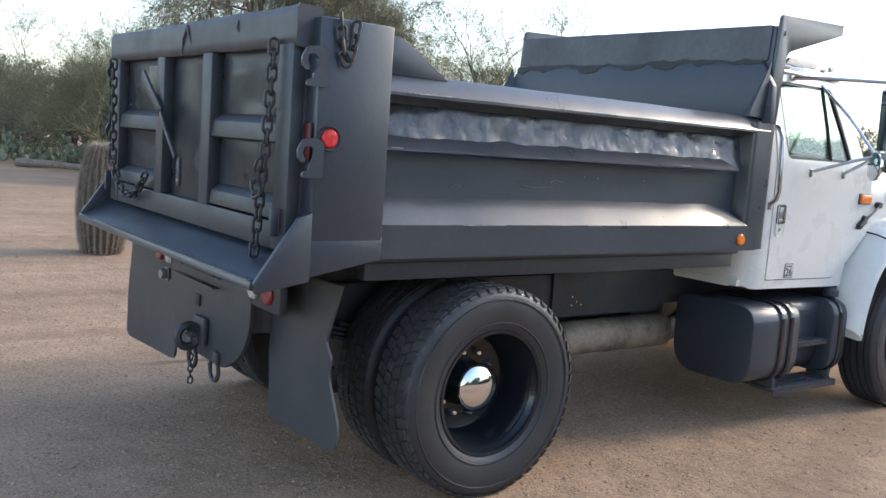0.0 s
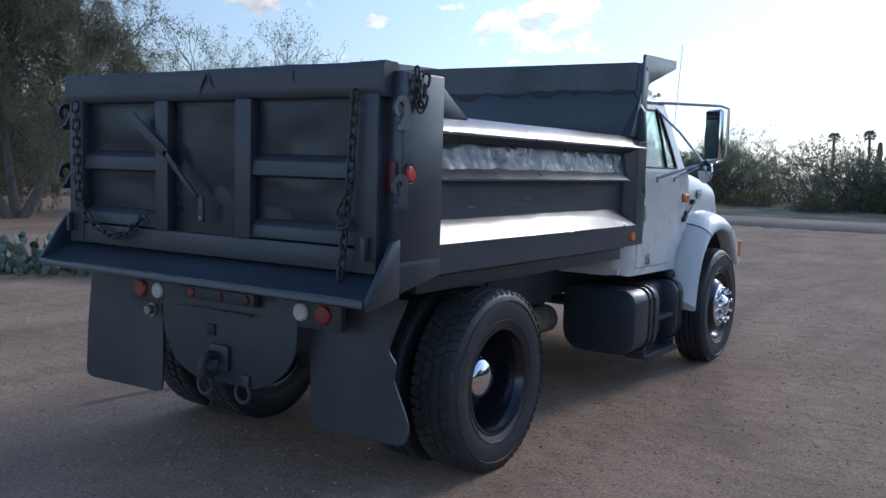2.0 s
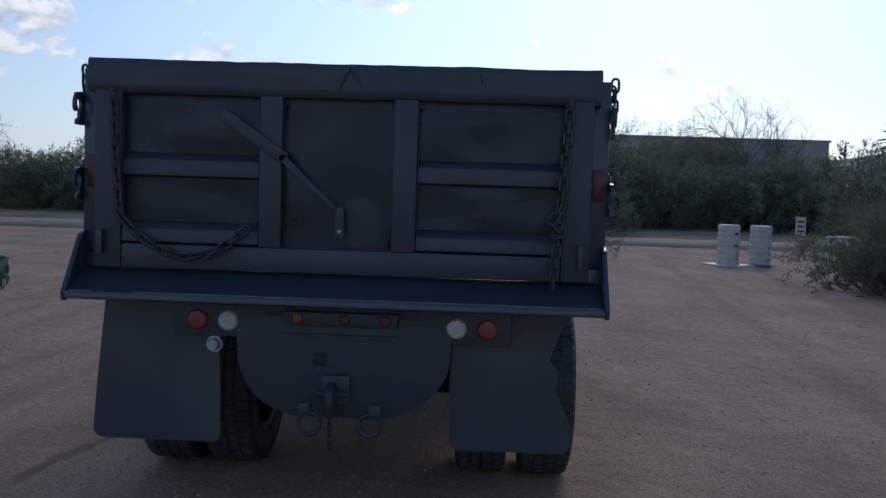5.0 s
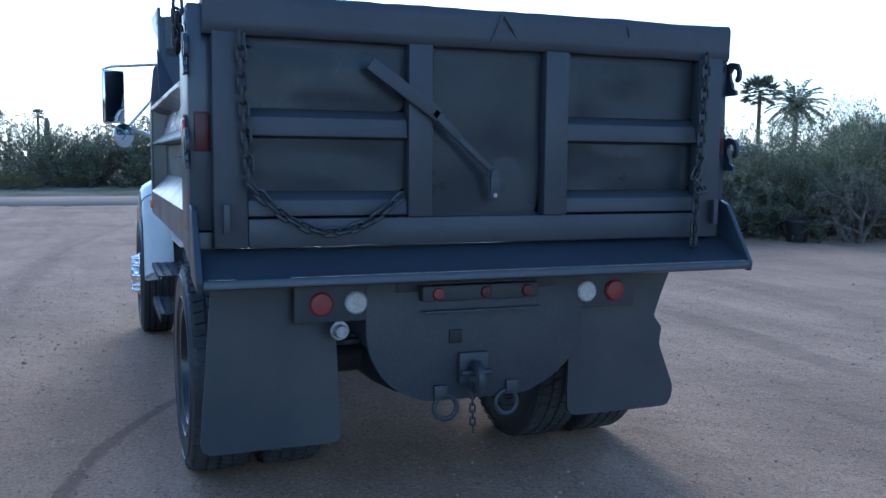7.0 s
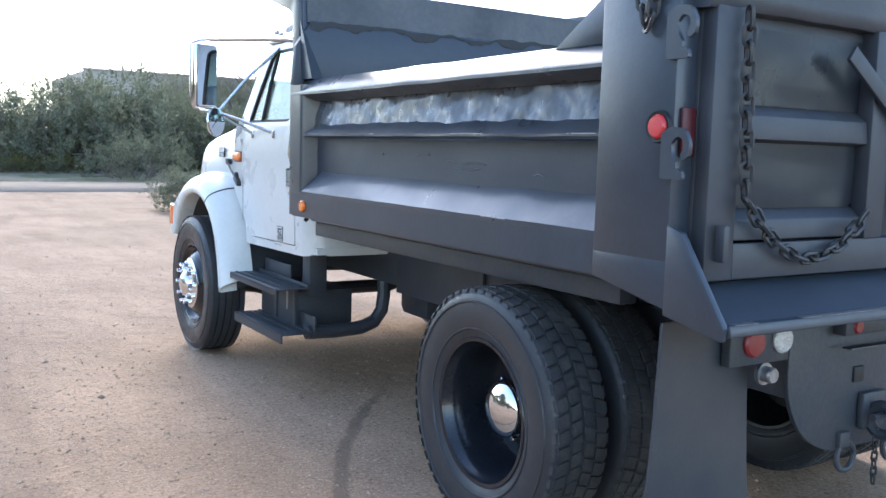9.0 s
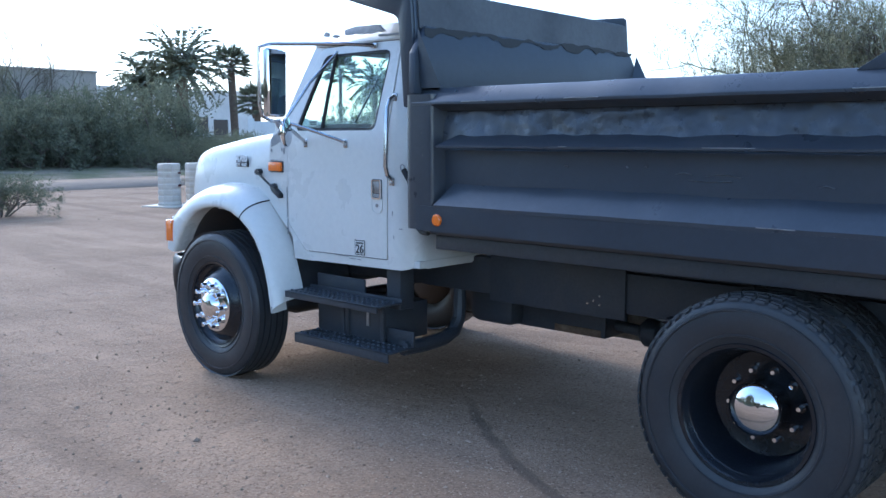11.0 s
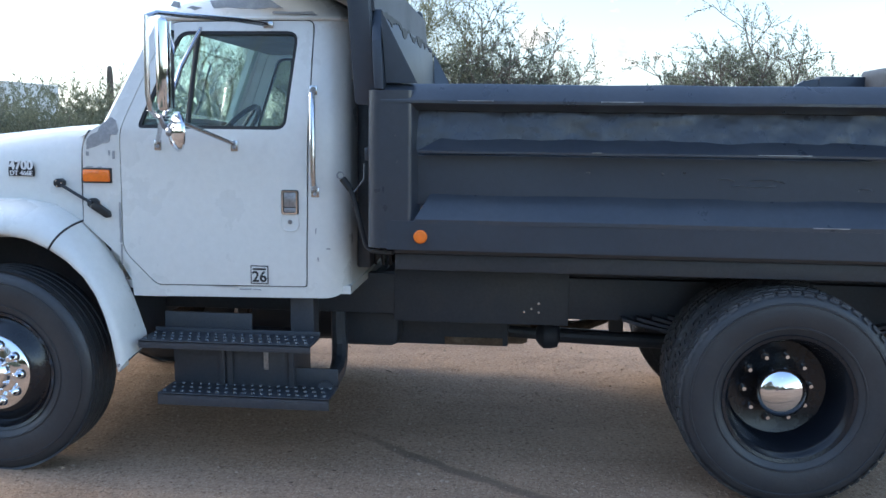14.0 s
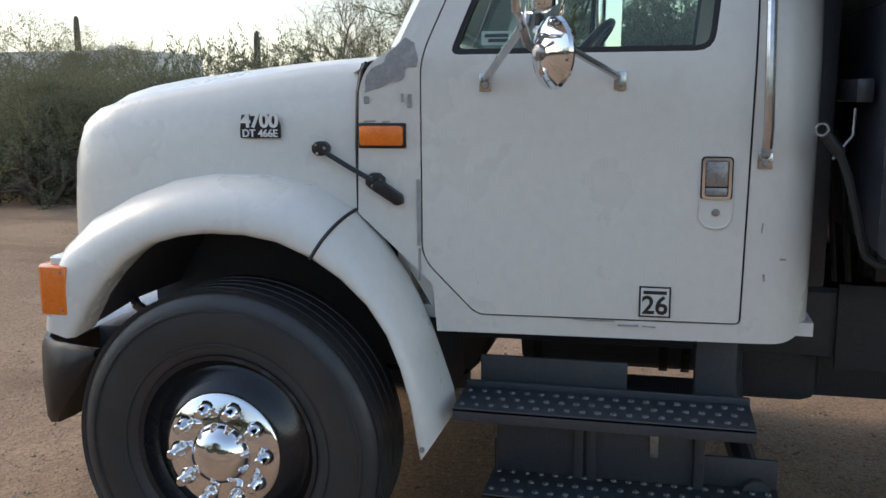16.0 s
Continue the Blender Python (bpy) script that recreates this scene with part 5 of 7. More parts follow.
part("windscreen", sheet([(-1, 1.73), (1, 1.73), (1, 2.25), (-1, 2.25)], [], [-0.75, -0.5, -0.25, 0, 0.25, 0.5, 0.75], [1.9, 2.1], wind_place, 0.005), "glass", cab, "raked windscreen").visible_shadow = False
part("rear_window", box(-0.46, 0.46, 2.12, 2.125, 1.71, 2.09), "glass", cab).visible_shadow = False
for s in (-1, 1):
    pts = [(s * 0.3, 3.37, 1.75), (s * 0.28, 3.31, 1.85), (s * 0.2, 3.2, 2.1)]
    part("wiper", tube(pts, 0.008, 5), "plastic", cab)

# doors
for s, side in ((-1, "left"), (1, "right")):
    d = part("door", sheet(shrunk(door_outline, 0.006), [window_hole], YC, ZC, side_place(s, 0.004), 0.04), "white", cab, "closed white cab door")
    part("window_seal", sheet(window_hole, [shrunk(window_hole, 0.016)], YC, ZC, side_place(s, 0.0), 0.02), "rubber", d)
    glass = part("door_window", sheet(shrunk(window_hole, 0.01), [], [], ZC, side_place(s, -0.012), 0.005), "glass", d, "tinted door window")
    glass.visible_shadow = False
    bar = [(s * (half(y, z) - 0.004), y, z) for y, z in ((2.9, 1.715), (2.885, 1.95), (2.87, 2.18))]
    part("vent_divider", tube(bar, 0.013, 6), "rubber", d, "black divider of the vent window")
    # handle in its recess
    hx = 1.004
    h = part("door_handle", sheet(rounded([(2.348, 1.30), (2.427, 1.30), (2.427, 1.415), (2.348, 1.415)], 0.012), [rounded([(2.356, 1.308), (2.419, 1.308), (2.419, 1.408), (2.356, 1.408)], 0.008)], [], [], lambda u, v, t: (s * (hx + 0.012 - t), u, v), 0.014), "chrome", d, "chrome paddle handle in a recess")
    part("handle_gasket", sheet(rounded([(2.344, 1.296), (2.431, 1.296), (2.431, 1.419), (2.344, 1.419)], 0.014), [], [], [], lambda u, v, t: (s * (hx + 0.0025 - t), u, v), 0.003), "rubber", h)
    ox = sorted((s * (hx - 0.004), s * (hx + 0.005)))
    part("paddle", box(ox[0], ox[1], 2.358, 2.417, 1.335, 1.406, 0.002), "zinc", h)
    part("paddle", box(ox[0], ox[1], 2.358, 2.417, 1.31, 1.331, 0.002), "zinc", h)
    cup = sheet(rounded([(2.343, 1.218), (2.432, 1.218), (2.432, 1.3), (2.343, 1.3)], [0.03, 0.03, 0, 0]), [], [], [], lambda u, v, t: (s * (hx + 0.003 - t), u, v), 0.004)
    part("handle_cup", cup, "white", h)
    part("cup_rim", tube([(s * (hx + 0.003), 2.344, 1.296), (s * (hx + 0.003), 2.344, 1.245), (s * (hx + 0.003), 2.36, 1.222), (s * (hx + 0.003), 2.388, 1.216), (s * (hx + 0.003), 2.415, 1.222), (s * (hx + 0.003), 2.431, 1.245), (s * (hx + 0.003), 2.431, 1.296)], 0.0035, 6), "white", h)
    part("lock", lathe([(0.0, s * (hx + 0.008)), (0.011, s * (hx + 0.007)), (0.012, s * (hx + 0.001))], 12, "x", None, (0, 2.387, 1.262)), "zinc", h)
    # numbered inspection sticker
    tag = part("inspection_sticker", sheet([(2.5, 0.95), (2.59, 0.95), (2.59, 1.042), (2.5, 1.042)], [], [], [], lambda u, v, t: (s * (1.0055 - 0.012 * max(0, 1.0 - v) - t), u, v), 0.001), "ink", d, "small square sticker with a black border")
    part("sticker_face", sheet([(2.505, 0.955), (2.585, 0.955), (2.585, 1.037), (2.505, 1.037)], [], [], [], lambda u, v, t: (s * (1.0066 - 0.012 * max(0, 1.0 - v) - t), u, v), 0.001), "sticker", tag)
    text_mesh("sticker_number", "26", 0.075, "ink", tag, pose(s * 1.0068, 2.545, 0.984, 90, 0, 90 if s > 0 else -90), bold=0.0015)
    part("sticker_line", box(min(s * 1.0068, s * 1.0075), max(s * 1.0068, s * 1.0075), 2.512, 2.578, 1.019, 1.029), "ink", tag)
    part("door_seam_shadow", sheet(shrunk(door_outline, -0.002), [shrunk(door_outline, 0.008)], YC, ZC, side_place(s, -0.012), 0.01), "rubber", d)
    # turn lamp on the cowl side
    tx = sorted((s * 0.99, s * 1.022))
    tl = part("turn_lamp", box(tx[0], tx[1], 3.296, 3.432, 1.442, 1.502, 0.008), "orange", cab, "oblong amber turn lamp")
    tb = sorted((s * 0.99, s * 1.006))
    part("lamp_rim", box(tb[0], tb[1], 3.288, 3.438, 1.434, 1.51, 0.004), "plastic", tl)
    # grab handle behind the door
    grab = [(s * (half(2.27, 1.43) + 0.005), 2.262, 1.425), (s * (half(2.27, 1.44) + 0.04), 2.262, 1.45), (s * (half(2.27, 1.5) + 0.055), 2.262, 1.5), (s * (half(2.27, 1.8) + 0.055), 2.268, 1.83), (s * (half(2.27, 1.88) + 0.045), 2.275, 1.88), (s * (half(2.27, 1.9) + 0.005), 2.278, 1.905)]
    gh = part("grab_handle", tube(grab, 0.0145, 10), "steel", cab, "long bright grab handle")
    for y, z in ((2.262, 1.42), (2.278, 1.91)):
        gx = sorted((s * (half(2.27, z) - 0.002), s * (half(2.27, z) + 0.007)))
        foot = part("handle_foot", box(gx[0], gx[1], y - 0.02, y + 0.02, z - 0.035, z + 0.012, 0.003), "steel", gh)
        part("bolt", lathe([(0.0, s * (half(2.27, z) + 0.014)), (0.009, s * (half(2.27, z) + 0.012)), (0.01, s * (half(2.27, z) + 0.005))], 6, "x", None, (0, y, z - 0.02)), "zinc", gh)

# peeled paint: flat patches of primer with ragged edges
def ragged(points, seed, rough=0.018, steps=9):
    out, n = [], len(points)
    for i in range(n):
        p, q = Vector(points[i]), Vector(points[(i + 1) % n])
        for k in range(steps):
            a = p.lerp(q, k / steps)
            out.append((a.x + rough * noise.noise(Vector((a.x * 22, a.y * 22, seed))), a.y + rough * noise.noise(Vector((a.x * 22, a.y * 22, seed + 9)))))
    return out


for s in (-1,):
    patch = ragged([(3.42, 1.6), (3.415, 1.66), (3.36, 1.69), (3.3, 1.76), (3.262, 1.75), (3.258, 1.68), (3.29, 1.64), (3.34, 1.625)], 1)
    part("peeled_patch", sheet(patch, [], YC, ZC, side_place(s, 0.0025), 0.002), "primer", cab, "bare grey patch of peeled paint", sharp=60)
    for k, (y, z, w, h) in enumerate(((3.275, 1.575, 0.006, 0.02), (3.30, 1.585, 0.004, 0.012), (3.41, 1.58, 0.008, 0.01), (3.4, 1.515, 0.02, 0.003), (3.35, 1.514, 0.012, 0.003), (3.252, 1.24, 0.005, 0.1), (3.25, 1.08, 0.004, 0.05), (2.25, 1.08, 0.003, 0.01), (2.2, 1.13, 0.009, 0.003), (2.26, 1.22, 0.002, 0.014), (2.72, 0.93, 0.06, 0.002), (2.62, 0.921, 0.03, 0.003), (2.56, 0.918, 0.02, 0.002))):
        chip = ragged([(y - w, z - h), (y + w, z - h), (y + w, z + h), (y - w, z + h)], k, 0.0035, 5)
        part("paint_chip", sheet(chip, [], YC, ZC, side_place(s, 0.005), 0.002), "primer", cab, sharp=60)


def on_roof(y, z):
    k = min(max((z - 2.25) / 0.11, 0), 1)
    return 0.845 * 1.025 - 0.03 * k ** 3


for pts, sd in (([(2.45, 2.3), (2.52, 2.345), (2.72, 2.35), (2.82, 2.335), (2.8, 2.3), (2.62, 2.295)], 3), ([(2.28, 2.268), (2.5, 2.272), (2.5, 2.284), (2.3, 2.28)], 4), ([(2.86, 2.3), (2.9, 2.31), (2.93, 2.3), (2.9, 2.29)], 5), ([(2.97, 2.3), (3.02, 2.31), (3.0, 2.335), (2.97, 2.33)], 6)):
    for s in (-1, 1):
        rp = sheet(ragged(pts, sd, 0.008, 5), [], [], [2.29, 2.31, 2.33], lambda u, v, t: (s * (on_roof(u, v) + 0.012 - t), u, v), 0.02)
        part("peeled_patch", rp, "primer", cab, sharp=60)

# mirrors
for s in (-1, 1):
    mx = s * (1.39 if s > 0 else 1.405)
    turned = pose(mx, 2.832, 1.984, 0, 0, (-32 if s > 0 else 16))
    mir = part("door_mirror", box(-0.082, 0.082, -0.02, 0.03, -0.199, 0.199, 0.018, None, 3), "chrome", cab, "tall chrome west coast mirror", turned)
    tilted = box(-0.07, 0.07, -0.0265, -0.0215, -0.184, 0.184)
    for v in tilted.verts:
        v.co.y -= 0.004 + v.co.z * 0.02
    part("mirror_glass", tilted, "mirror", mir)
    for k in range(4):
        rx = -0.05 + 0.033 * k
        part("pressed_rib", box(rx - 0.006, rx + 0.006, 0.029, 0.035, -0.164, 0.166, 0.002), "chrome", mir)
    turned_back = turned.inverted()
    outer = s * 1.475
    arm = [(s * 0.9, 2.52, 2.218), (s * 1.05, 2.62, 2.222), (s * 1.3, 2.8, 2.215), (s * 1.42, 2.86, 2.21), (outer, 2.885, 2.19), (outer, 2.888, 2.1), (outer, 2.888, 1.86), (s * 1.46, 2.885, 1.79), (s * 1.4, 2.88, 1.765), (s * 1.3, 2.9, 1.755), (s * 1.02, 3.04, 1.64)]
    part("mirror_arm", tube(arm, 0.0115, 8), "steel", mir, "bent steel mirror arm", turned_back)
    part("mirror_arm", tube([(s * 1.3, 2.86, 1.755), (s * 1.2, 2.8, 1.72), (s * 1.02, 2.665, 1.64)], 0.0105, 8), "steel", mir, "", turned_back)
    part("mirror_arm", tube([(s * 0.885, 2.86, 2.2), (s * 1.1, 2.88, 2.0), (s * 1.3, 2.885, 1.765)], 0.0105, 8), "steel", mir, "", turned_back)
    for y, z in ((3.045, 1.632), (2.66, 1.632)):
        bx = sorted((s * 1.0, s * 1.012))
        part("bracket_foot", box(bx[0], bx[1], y - 0.018, y + 0.018, z - 0.03, z + 0.022, 0.003), "steel", mir, "", turned_back)
        part("bolt", lathe([(0.0, s * 1.02), (0.009, s * 1.018), (0.01, s * 1.01)], 6, "x", None, (0, y, z - 0.012)), "zinc", mir, "", turned_back)
    bx = sorted((s * 0.885, s * 0.902))
    part("bracket_foot", box(bx[0], bx[1], 2.49, 2.54, 2.2, 2.232, 0.003), "steel", mir, "", turned_back)
    cx = s * 1.34
    spot = pose(cx, 2.81, 1.695, 0, 0, -38 * s)
    rm = part("round_mirror", lathe([(0.0, 0.04), (0.03, 0.038), (0.065, 0.026), (0.088, 0.01), (0.092, 0.0), (0.09, -0.006), (0.0, -0.008)], 36, "y"), "chrome", mir, "round convex mirror with a chrome back", turned_back @ spot)
    glass_bm = lathe([(0.086, -0.0085), (0.07, -0.013), (0.05, -0.017), (0.025, -0.0195), (0.0, -0.02)], 36, "y")
    part("convex_glass", glass_bm, "mirror", rm, sharp=60)
    part("mirror_boss", lathe([(0.022, 0.034), (0.02, 0.048), (0.01, 0.055), (0.0, 0.056)], 12, "y"), "zinc", rm)
    part("mirror_clamp", tube([(cx - s * 0.03, 2.848, 1.695), (cx, 2.875, 1.72), (s * 1.36, 2.885, 1.765)], 0.012, 8), "zinc", mir, "", turned_back)
    for a in (0.6, 2.7, 4.7):
        part("back_rib", tube([(0, 0.041, 0), (0.055 * math.cos(a), 0.031, 0.055 * math.sin(a))], 0.004, 5), "steel", rm)
aerial = part("aerial", tube([(0.93, 3.2, 2.05), (0.95, 3.25, 2.75)], 0.003, 5), "zinc", cab, "thin whip aerial")

# inside the cab
for x in (-0.48, 0.48):
    st = part("seat", box(x - 0.26, x + 0.26, 2.25, 2.75, 1.25, 1.38, 0.05), "seat", cab, "cloth bench seat")
    part("seat_back", box(x - 0.25, x + 0.25, 2.17, 2.29, 1.36, 1.95, 0.05), "seat", st)
part("dashboard", prism(rounded([(3.28, 1.2), (3.02, 1.3), (3.0, 1.6), (3.1, 1.7), (3.28, 1.71)], 0.04), "x", -0.92, 0.92), "inside", cab, "dark dashboard")
wheel_c = (-0.45, 2.86, 1.66)
sw = lathe([(0.22 + 0.014 * math.cos(a), 0.014 * math.sin(a)) for a in (2 * math.pi * k / 8 for k in range(8))], 36, "z", None, (0, 0, 0), True)
for a in (0.5, 2.6, 4.7):
    tube([(0, 0, -0.02), (0.22 * math.cos(a), 0.22 * math.sin(a), 0)], 0.012, 6, sw)
part("steering_wheel", sw, "plastic", cab, "large black steering wheel", pose(*wheel_c, -50, 0, 0))
part("headliner", box(-0.8, 0.8, 2.05, 3.0, 2.2, 2.215), "inside", cab)
note = part("window_sticker", box(-0.965, -0.962, 2.975, 3.065, 1.735, 1.775), "sticker", cab, "pale paper sticker inside the window")
for k, z in enumerate((1.762, 1.748)):
    part("sticker_bar", box(-0.9672, -0.966, 2.985, 3.055 - 0.01 * k, z - 0.005, z + 0.005), "ink", note)

# ---- hood and fenders ----
def hood_row(y, top, crease, w, base):
    pts = [(0.0, top), (0.25, top - 0.002), (0.5, top - 0.01), (0.7, top - 0.022), (0.8, crease + 0.012), (w - 0.08, crease), (w - 0.045, crease - 0.028), (w - 0.02, crease - 0.09), (w - 0.004, crease - 0.2), (w, crease - 0.32), (w, base)]
    right = [(x, y, z) for x, z in pts]
    return [(-x, y, z) for x, y, z in reversed(right[1:])] + right


rows = [hood_row(y, t, c, w, b) for y, t, c, w, b in (
    (3.455, 1.738, 1.69, 0.985, 1.2), (3.6, 1.732, 1.682, 0.985, 1.15), (3.75, 1.72, 1.664, 0.983, 1.15), (3.95, 1.698, 1.635, 0.98, 1.15), (4.15, 1.675, 1.609, 0.974, 1.15),
    (4.3, 1.65, 1.582, 0.965, 1.15), (4.4, 1.622, 1.555, 0.955, 1.12), (4.455, 1.588, 1.522, 0.942, 1.05), (4.485, 1.53, 1.468, 0.928, 0.95), (4.497, 1.45, 1.39, 0.918, 0.9))]
hood_bm = loft(rows)
last = [hood_bm.verts.new(p) for p in rows[-1]]
hood_bm.faces.new(last)
bmesh.ops.remove_doubles(hood_bm, verts=hood_bm.verts, dist=1e-4)
hood = part("hood", hood_bm, "white", truck, "sloping white hood with badges", sharp=50)

ARCH = [(4.355, 0.83), (4.322, 0.885), (4.285, 0.948), (4.228, 1.018), (4.15, 1.09), (4.06, 1.145), (3.96, 1.172), (3.86, 1.185), (3.75, 1.182), (3.64, 1.163), (3.535, 1.12), (3.45, 1.065), (3.37, 0.99), (3.31, 0.9), (3.27, 0.8), (3.24, 0.69), (3.225, 0.6), (3.212, 0.525)]
TOPS = [(4.476, 0.862), (4.474, 0.95), (4.462, 1.045), (4.43, 1.13), (4.35, 1.21), (4.22, 1.275), (4.08, 1.325), (3.93, 1.35), (3.76, 1.352), (3.59, 1.325), (3.458, 1.245), (3.385, 1.165), (3.325, 1.08), (3.27, 0.985), (3.225, 0.88), (3.19, 0.78), (3.16, 0.69), (3.148, 0.62)]


def fender(i0, i1, s):
    rows = []
    for i in range(i0, i1 + 1):
        a, b = Vector(ARCH[i]), Vector(TOPS[i])
        row = [(s * 1.06, a.x, a.y + 0.012), (s * 1.165, a.x, a.y), (s * 1.186, a.x, a.y + 0.004)]
        for k in range(1, 13):
            u = k / 12
            p = a.lerp(b, u ** 0.9)
            bend = 2.6 + 1.7 * max(0, 4 - i)
            row.append((s * (0.965 + 0.23 * max(1 - u ** bend, 0) ** 0.62), p.x, p.y))
        rows.append(row)
    return loft(rows)


SEAM = 10
for s in (-1, 1):
    f1 = part("fender", fender(0, SEAM, s), "white", hood, "rounded white fender over the wheel", sharp=60)
    f2 = part("fender_extension", fender(SEAM, len(ARCH) - 1, s), "white", cab, "white splash panel behind the wheel", sharp=60)
    f2.location = (0, -0.006, -0.004)
    seam = []
    a, b = Vector(ARCH[SEAM]), Vector(TOPS[SEAM])
    for k in range(13):
        u = k / 12
        p = a.lerp(b, u ** 0.9)
        seam.append((s * (0.963 + 0.23 * max(1 - u ** 2.6, 0) ** 0.62), p.x - 0.003, p.y))
    part("seam", tube(seam, 0.006, 5), "rubber", f1)
    part("hood_gap", tube([(s * 0.983, 3.447, 1.25), (s * 0.985, 3.447, 1.45), (s * 0.975, 3.445, 1.6), (s * 0.955, 3.44, 1.66), (s * 0.91, 3.44, 1.69)], 0.008, 5), "rubber", f1)
    bolt = lathe([(0.0, s * 1.2), (0.009, s * 1.198), (0.01, s * 1.185)], 6, "x", None, (0, 3.205, 0.565))
    part("bolt", bolt, "zinc", f2)
    # wheel well behind the fender
    well = bmesh.new()
    rows = []
    for i in range(len(ARCH)):
        a = Vector(ARCH[i])
        rows.append([(s * 1.06, a.x, a.y + 0.02), (s * 0.8, a.x, a.y + 0.05), (s * 0.5, a.x, a.y + 0.05)])
    joined(well, loft(rows))
    part("wheel_well", well, "chassis", hood)
    part("well_wall", box(min(s * 0.47, s * 0.5), max(s * 0.47, s * 0.5), 3.25, 4.46, 0.6, 1.2), "chassis", hood)
    # marker lamp on the fender's front end
    ml = part("corner_lamp", prism(rounded([(s * 1.192, 4.355), (s * 1.2, 4.365), (s * 1.198, 4.45), (s * 1.15, 4.48), (s * 1.05, 4.487), (s * 1.05, 4.36)], 0.012), "z", 0.91, 1.064, 0.004), "orange", hood, "large amber corner lamp")
    lb = prism(rounded([(s * 1.15, 4.36), (s * 1.15, 4.44), (s * 1.12, 4.462), (s * 0.95, 4.468), (s * 0.95, 4.36)], 0.012), "z", 0.875, 1.085, 0.004)
    part("lamp_housing", lb, "white", ml)
    # rubber hood latch
    lx = s * 0.995
    la = part("hood_latch", tube([(s * 1.012, 3.56, 1.43), (s * 1.022, 3.46, 1.375), (s * 1.022, 3.385, 1.335)], 0.008, 6), "plastic", hood, "black rubber hood latch")
    for y, z, r in ((3.56, 1.432, 0.028), (3.385, 1.335, 0.032)):
        pts = [(y + r * math.cos(a), z + r * 0.85 * math.sin(a)) for a in (2 * math.pi * k / 8 + 0.4 for k in range(8))]
        part("latch_plate", prism(pts, "x", min(s * 0.985, s * 1.02), max(s * 0.985, s * 1.02), 0.003), "plastic", la)
        for k in range(3):
            a = 2.1 * k + 0.9
            part("screw", lathe([(0.0, s * 1.0235), (0.005, s * 1.0225), (0.006, s * 1.018)], 8, "x", None, (0, y + 0.018 * math.cos(a), z + 0.016 * math.sin(a))), "steel", la)
    grip = prism(rounded([(3.375, 1.345), (3.30, 1.295), (3.295, 1.268), (3.315, 1.262), (3.395, 1.312)], 0.008), "x", min(s * 0.998, s * 1.03), max(s * 0.998, s * 1.03), 0.004)
    part("latch_grip", grip, "plastic", la)
    # badge: two lines of raised letters on a dark ground
    bx = s * 0.987
    bd = part("model_badge", prism(rounded([(3.699, 1.462), (3.834, 1.462), (3.834, 1.494), (3.827, 1.535), (3.712, 1.535), (3.699, 1.5)], 0.004), "x", min(bx - s * 0.004, bx + s * 0.004), max(bx - s * 0.004, bx + s * 0.004)), "plastic", hood, "raised model badge in two lines")
    turn = 90 if s > 0 else -90
    text_mesh("badge_letters", "4700", 0.062, "silver", bd, pose(bx + s * 0.006, 3.766, 1.515, 90, 0, turn), bold=0.002, depth=0.003)
    text_mesh("badge_letters", "DT 466E", 0.033, "silver", bd, pose(bx + s * 0.006, 3.766, 1.476, 90, 0, turn), bold=0.0005, depth=0.003)
    # panel that closes the cowl behind the fender
    part("cowl_panel", prism([(3.05, 0.86), (3.18, 0.86), (3.24, 0.96), (3.35, 1.14), (3.45, 1.27), (3.45, 1.6), (3.05, 1.6)], "x", min(s * 0.93, s * 0.945), max(s * 0.93, s * 0.945)), "white", cab)
    for z in (0.925, 1.05):
        part("lens_screw", lathe([(0.0, s * 1.203), (0.005, s * 1.202), (0.006, s * 1.198)], 8, "x", None, (0, 4.372, z)), "steel", ml)
# bumper: a bent plate whose ends wrap round and taper
bump = []
half = [(0.0, 4.64, 0.44, 0.8), (0.5, 4.635, 0.44, 0.8), (0.9, 4.615, 0.45, 0.795), (1.0, 4.592, 0.463, 0.79), (1.06, 4.556, 0.488, 0.792), (1.1, 4.5, 0.545, 0.79), (1.12, 4.43, 0.62, 0.79), (1.125, 4.36, 0.7, 0.785), (1.125, 4.31, 0.752, 0.782)]
for x, y, z0, z1 in [(-a, *b) for a, *b in reversed(half[1:])] + half:
    k = min(1.0, max(0.0, (abs(x) - 0.9) / 0.2))
    ox, oy = (1 if x > 0 else -1) * k * 0.014, (1 - k) * 0.018
    zm = (z0 + z1) / 2
    bump.append([(x, y, z1), (x + ox, y + oy, z1 - 0.03 * (z1 - z0) / 0.35), (x + 1.6 * ox, y + 1.6 * oy, zm), (x + ox, y + oy, z0 + 0.03 * (z1 - z0) / 0.35), (x, y, z0), (x - 0.7 * ox, y - oy - 0.01, z0), (x - 0.7 * ox, y - oy - 0.01, z1), (x, y, z1)])
bm_b = loft(bump)
for sec in (bump[0], bump[-1]):
    bm_b.faces.new([bm_b.verts.new(p) for p in sec[:-1]])
part("bumper", bm_b, "plastic", truck, "black front bumper with tapering wrapped ends", sharp=50)
part("bumper_top", box(-0.98, 0.98, 4.46, 4.6, 0.786, 0.794, 0.003), "zinc", truck)
for s in (-1, 1):
    part("tow_hook", tube([(s * 0.75, 4.5, 0.87), (s * 0.8, 4.38, 0.9), (s * 0.9, 4.3, 0.88), (s * 0.8, 4.28, 0.8)], 0.018, 8), "zinc", truck)
part("front_crossmember", box(-0.9, 0.9, 4.36, 4.46, 0.6, 0.8, 0.01), "chassis", truck)

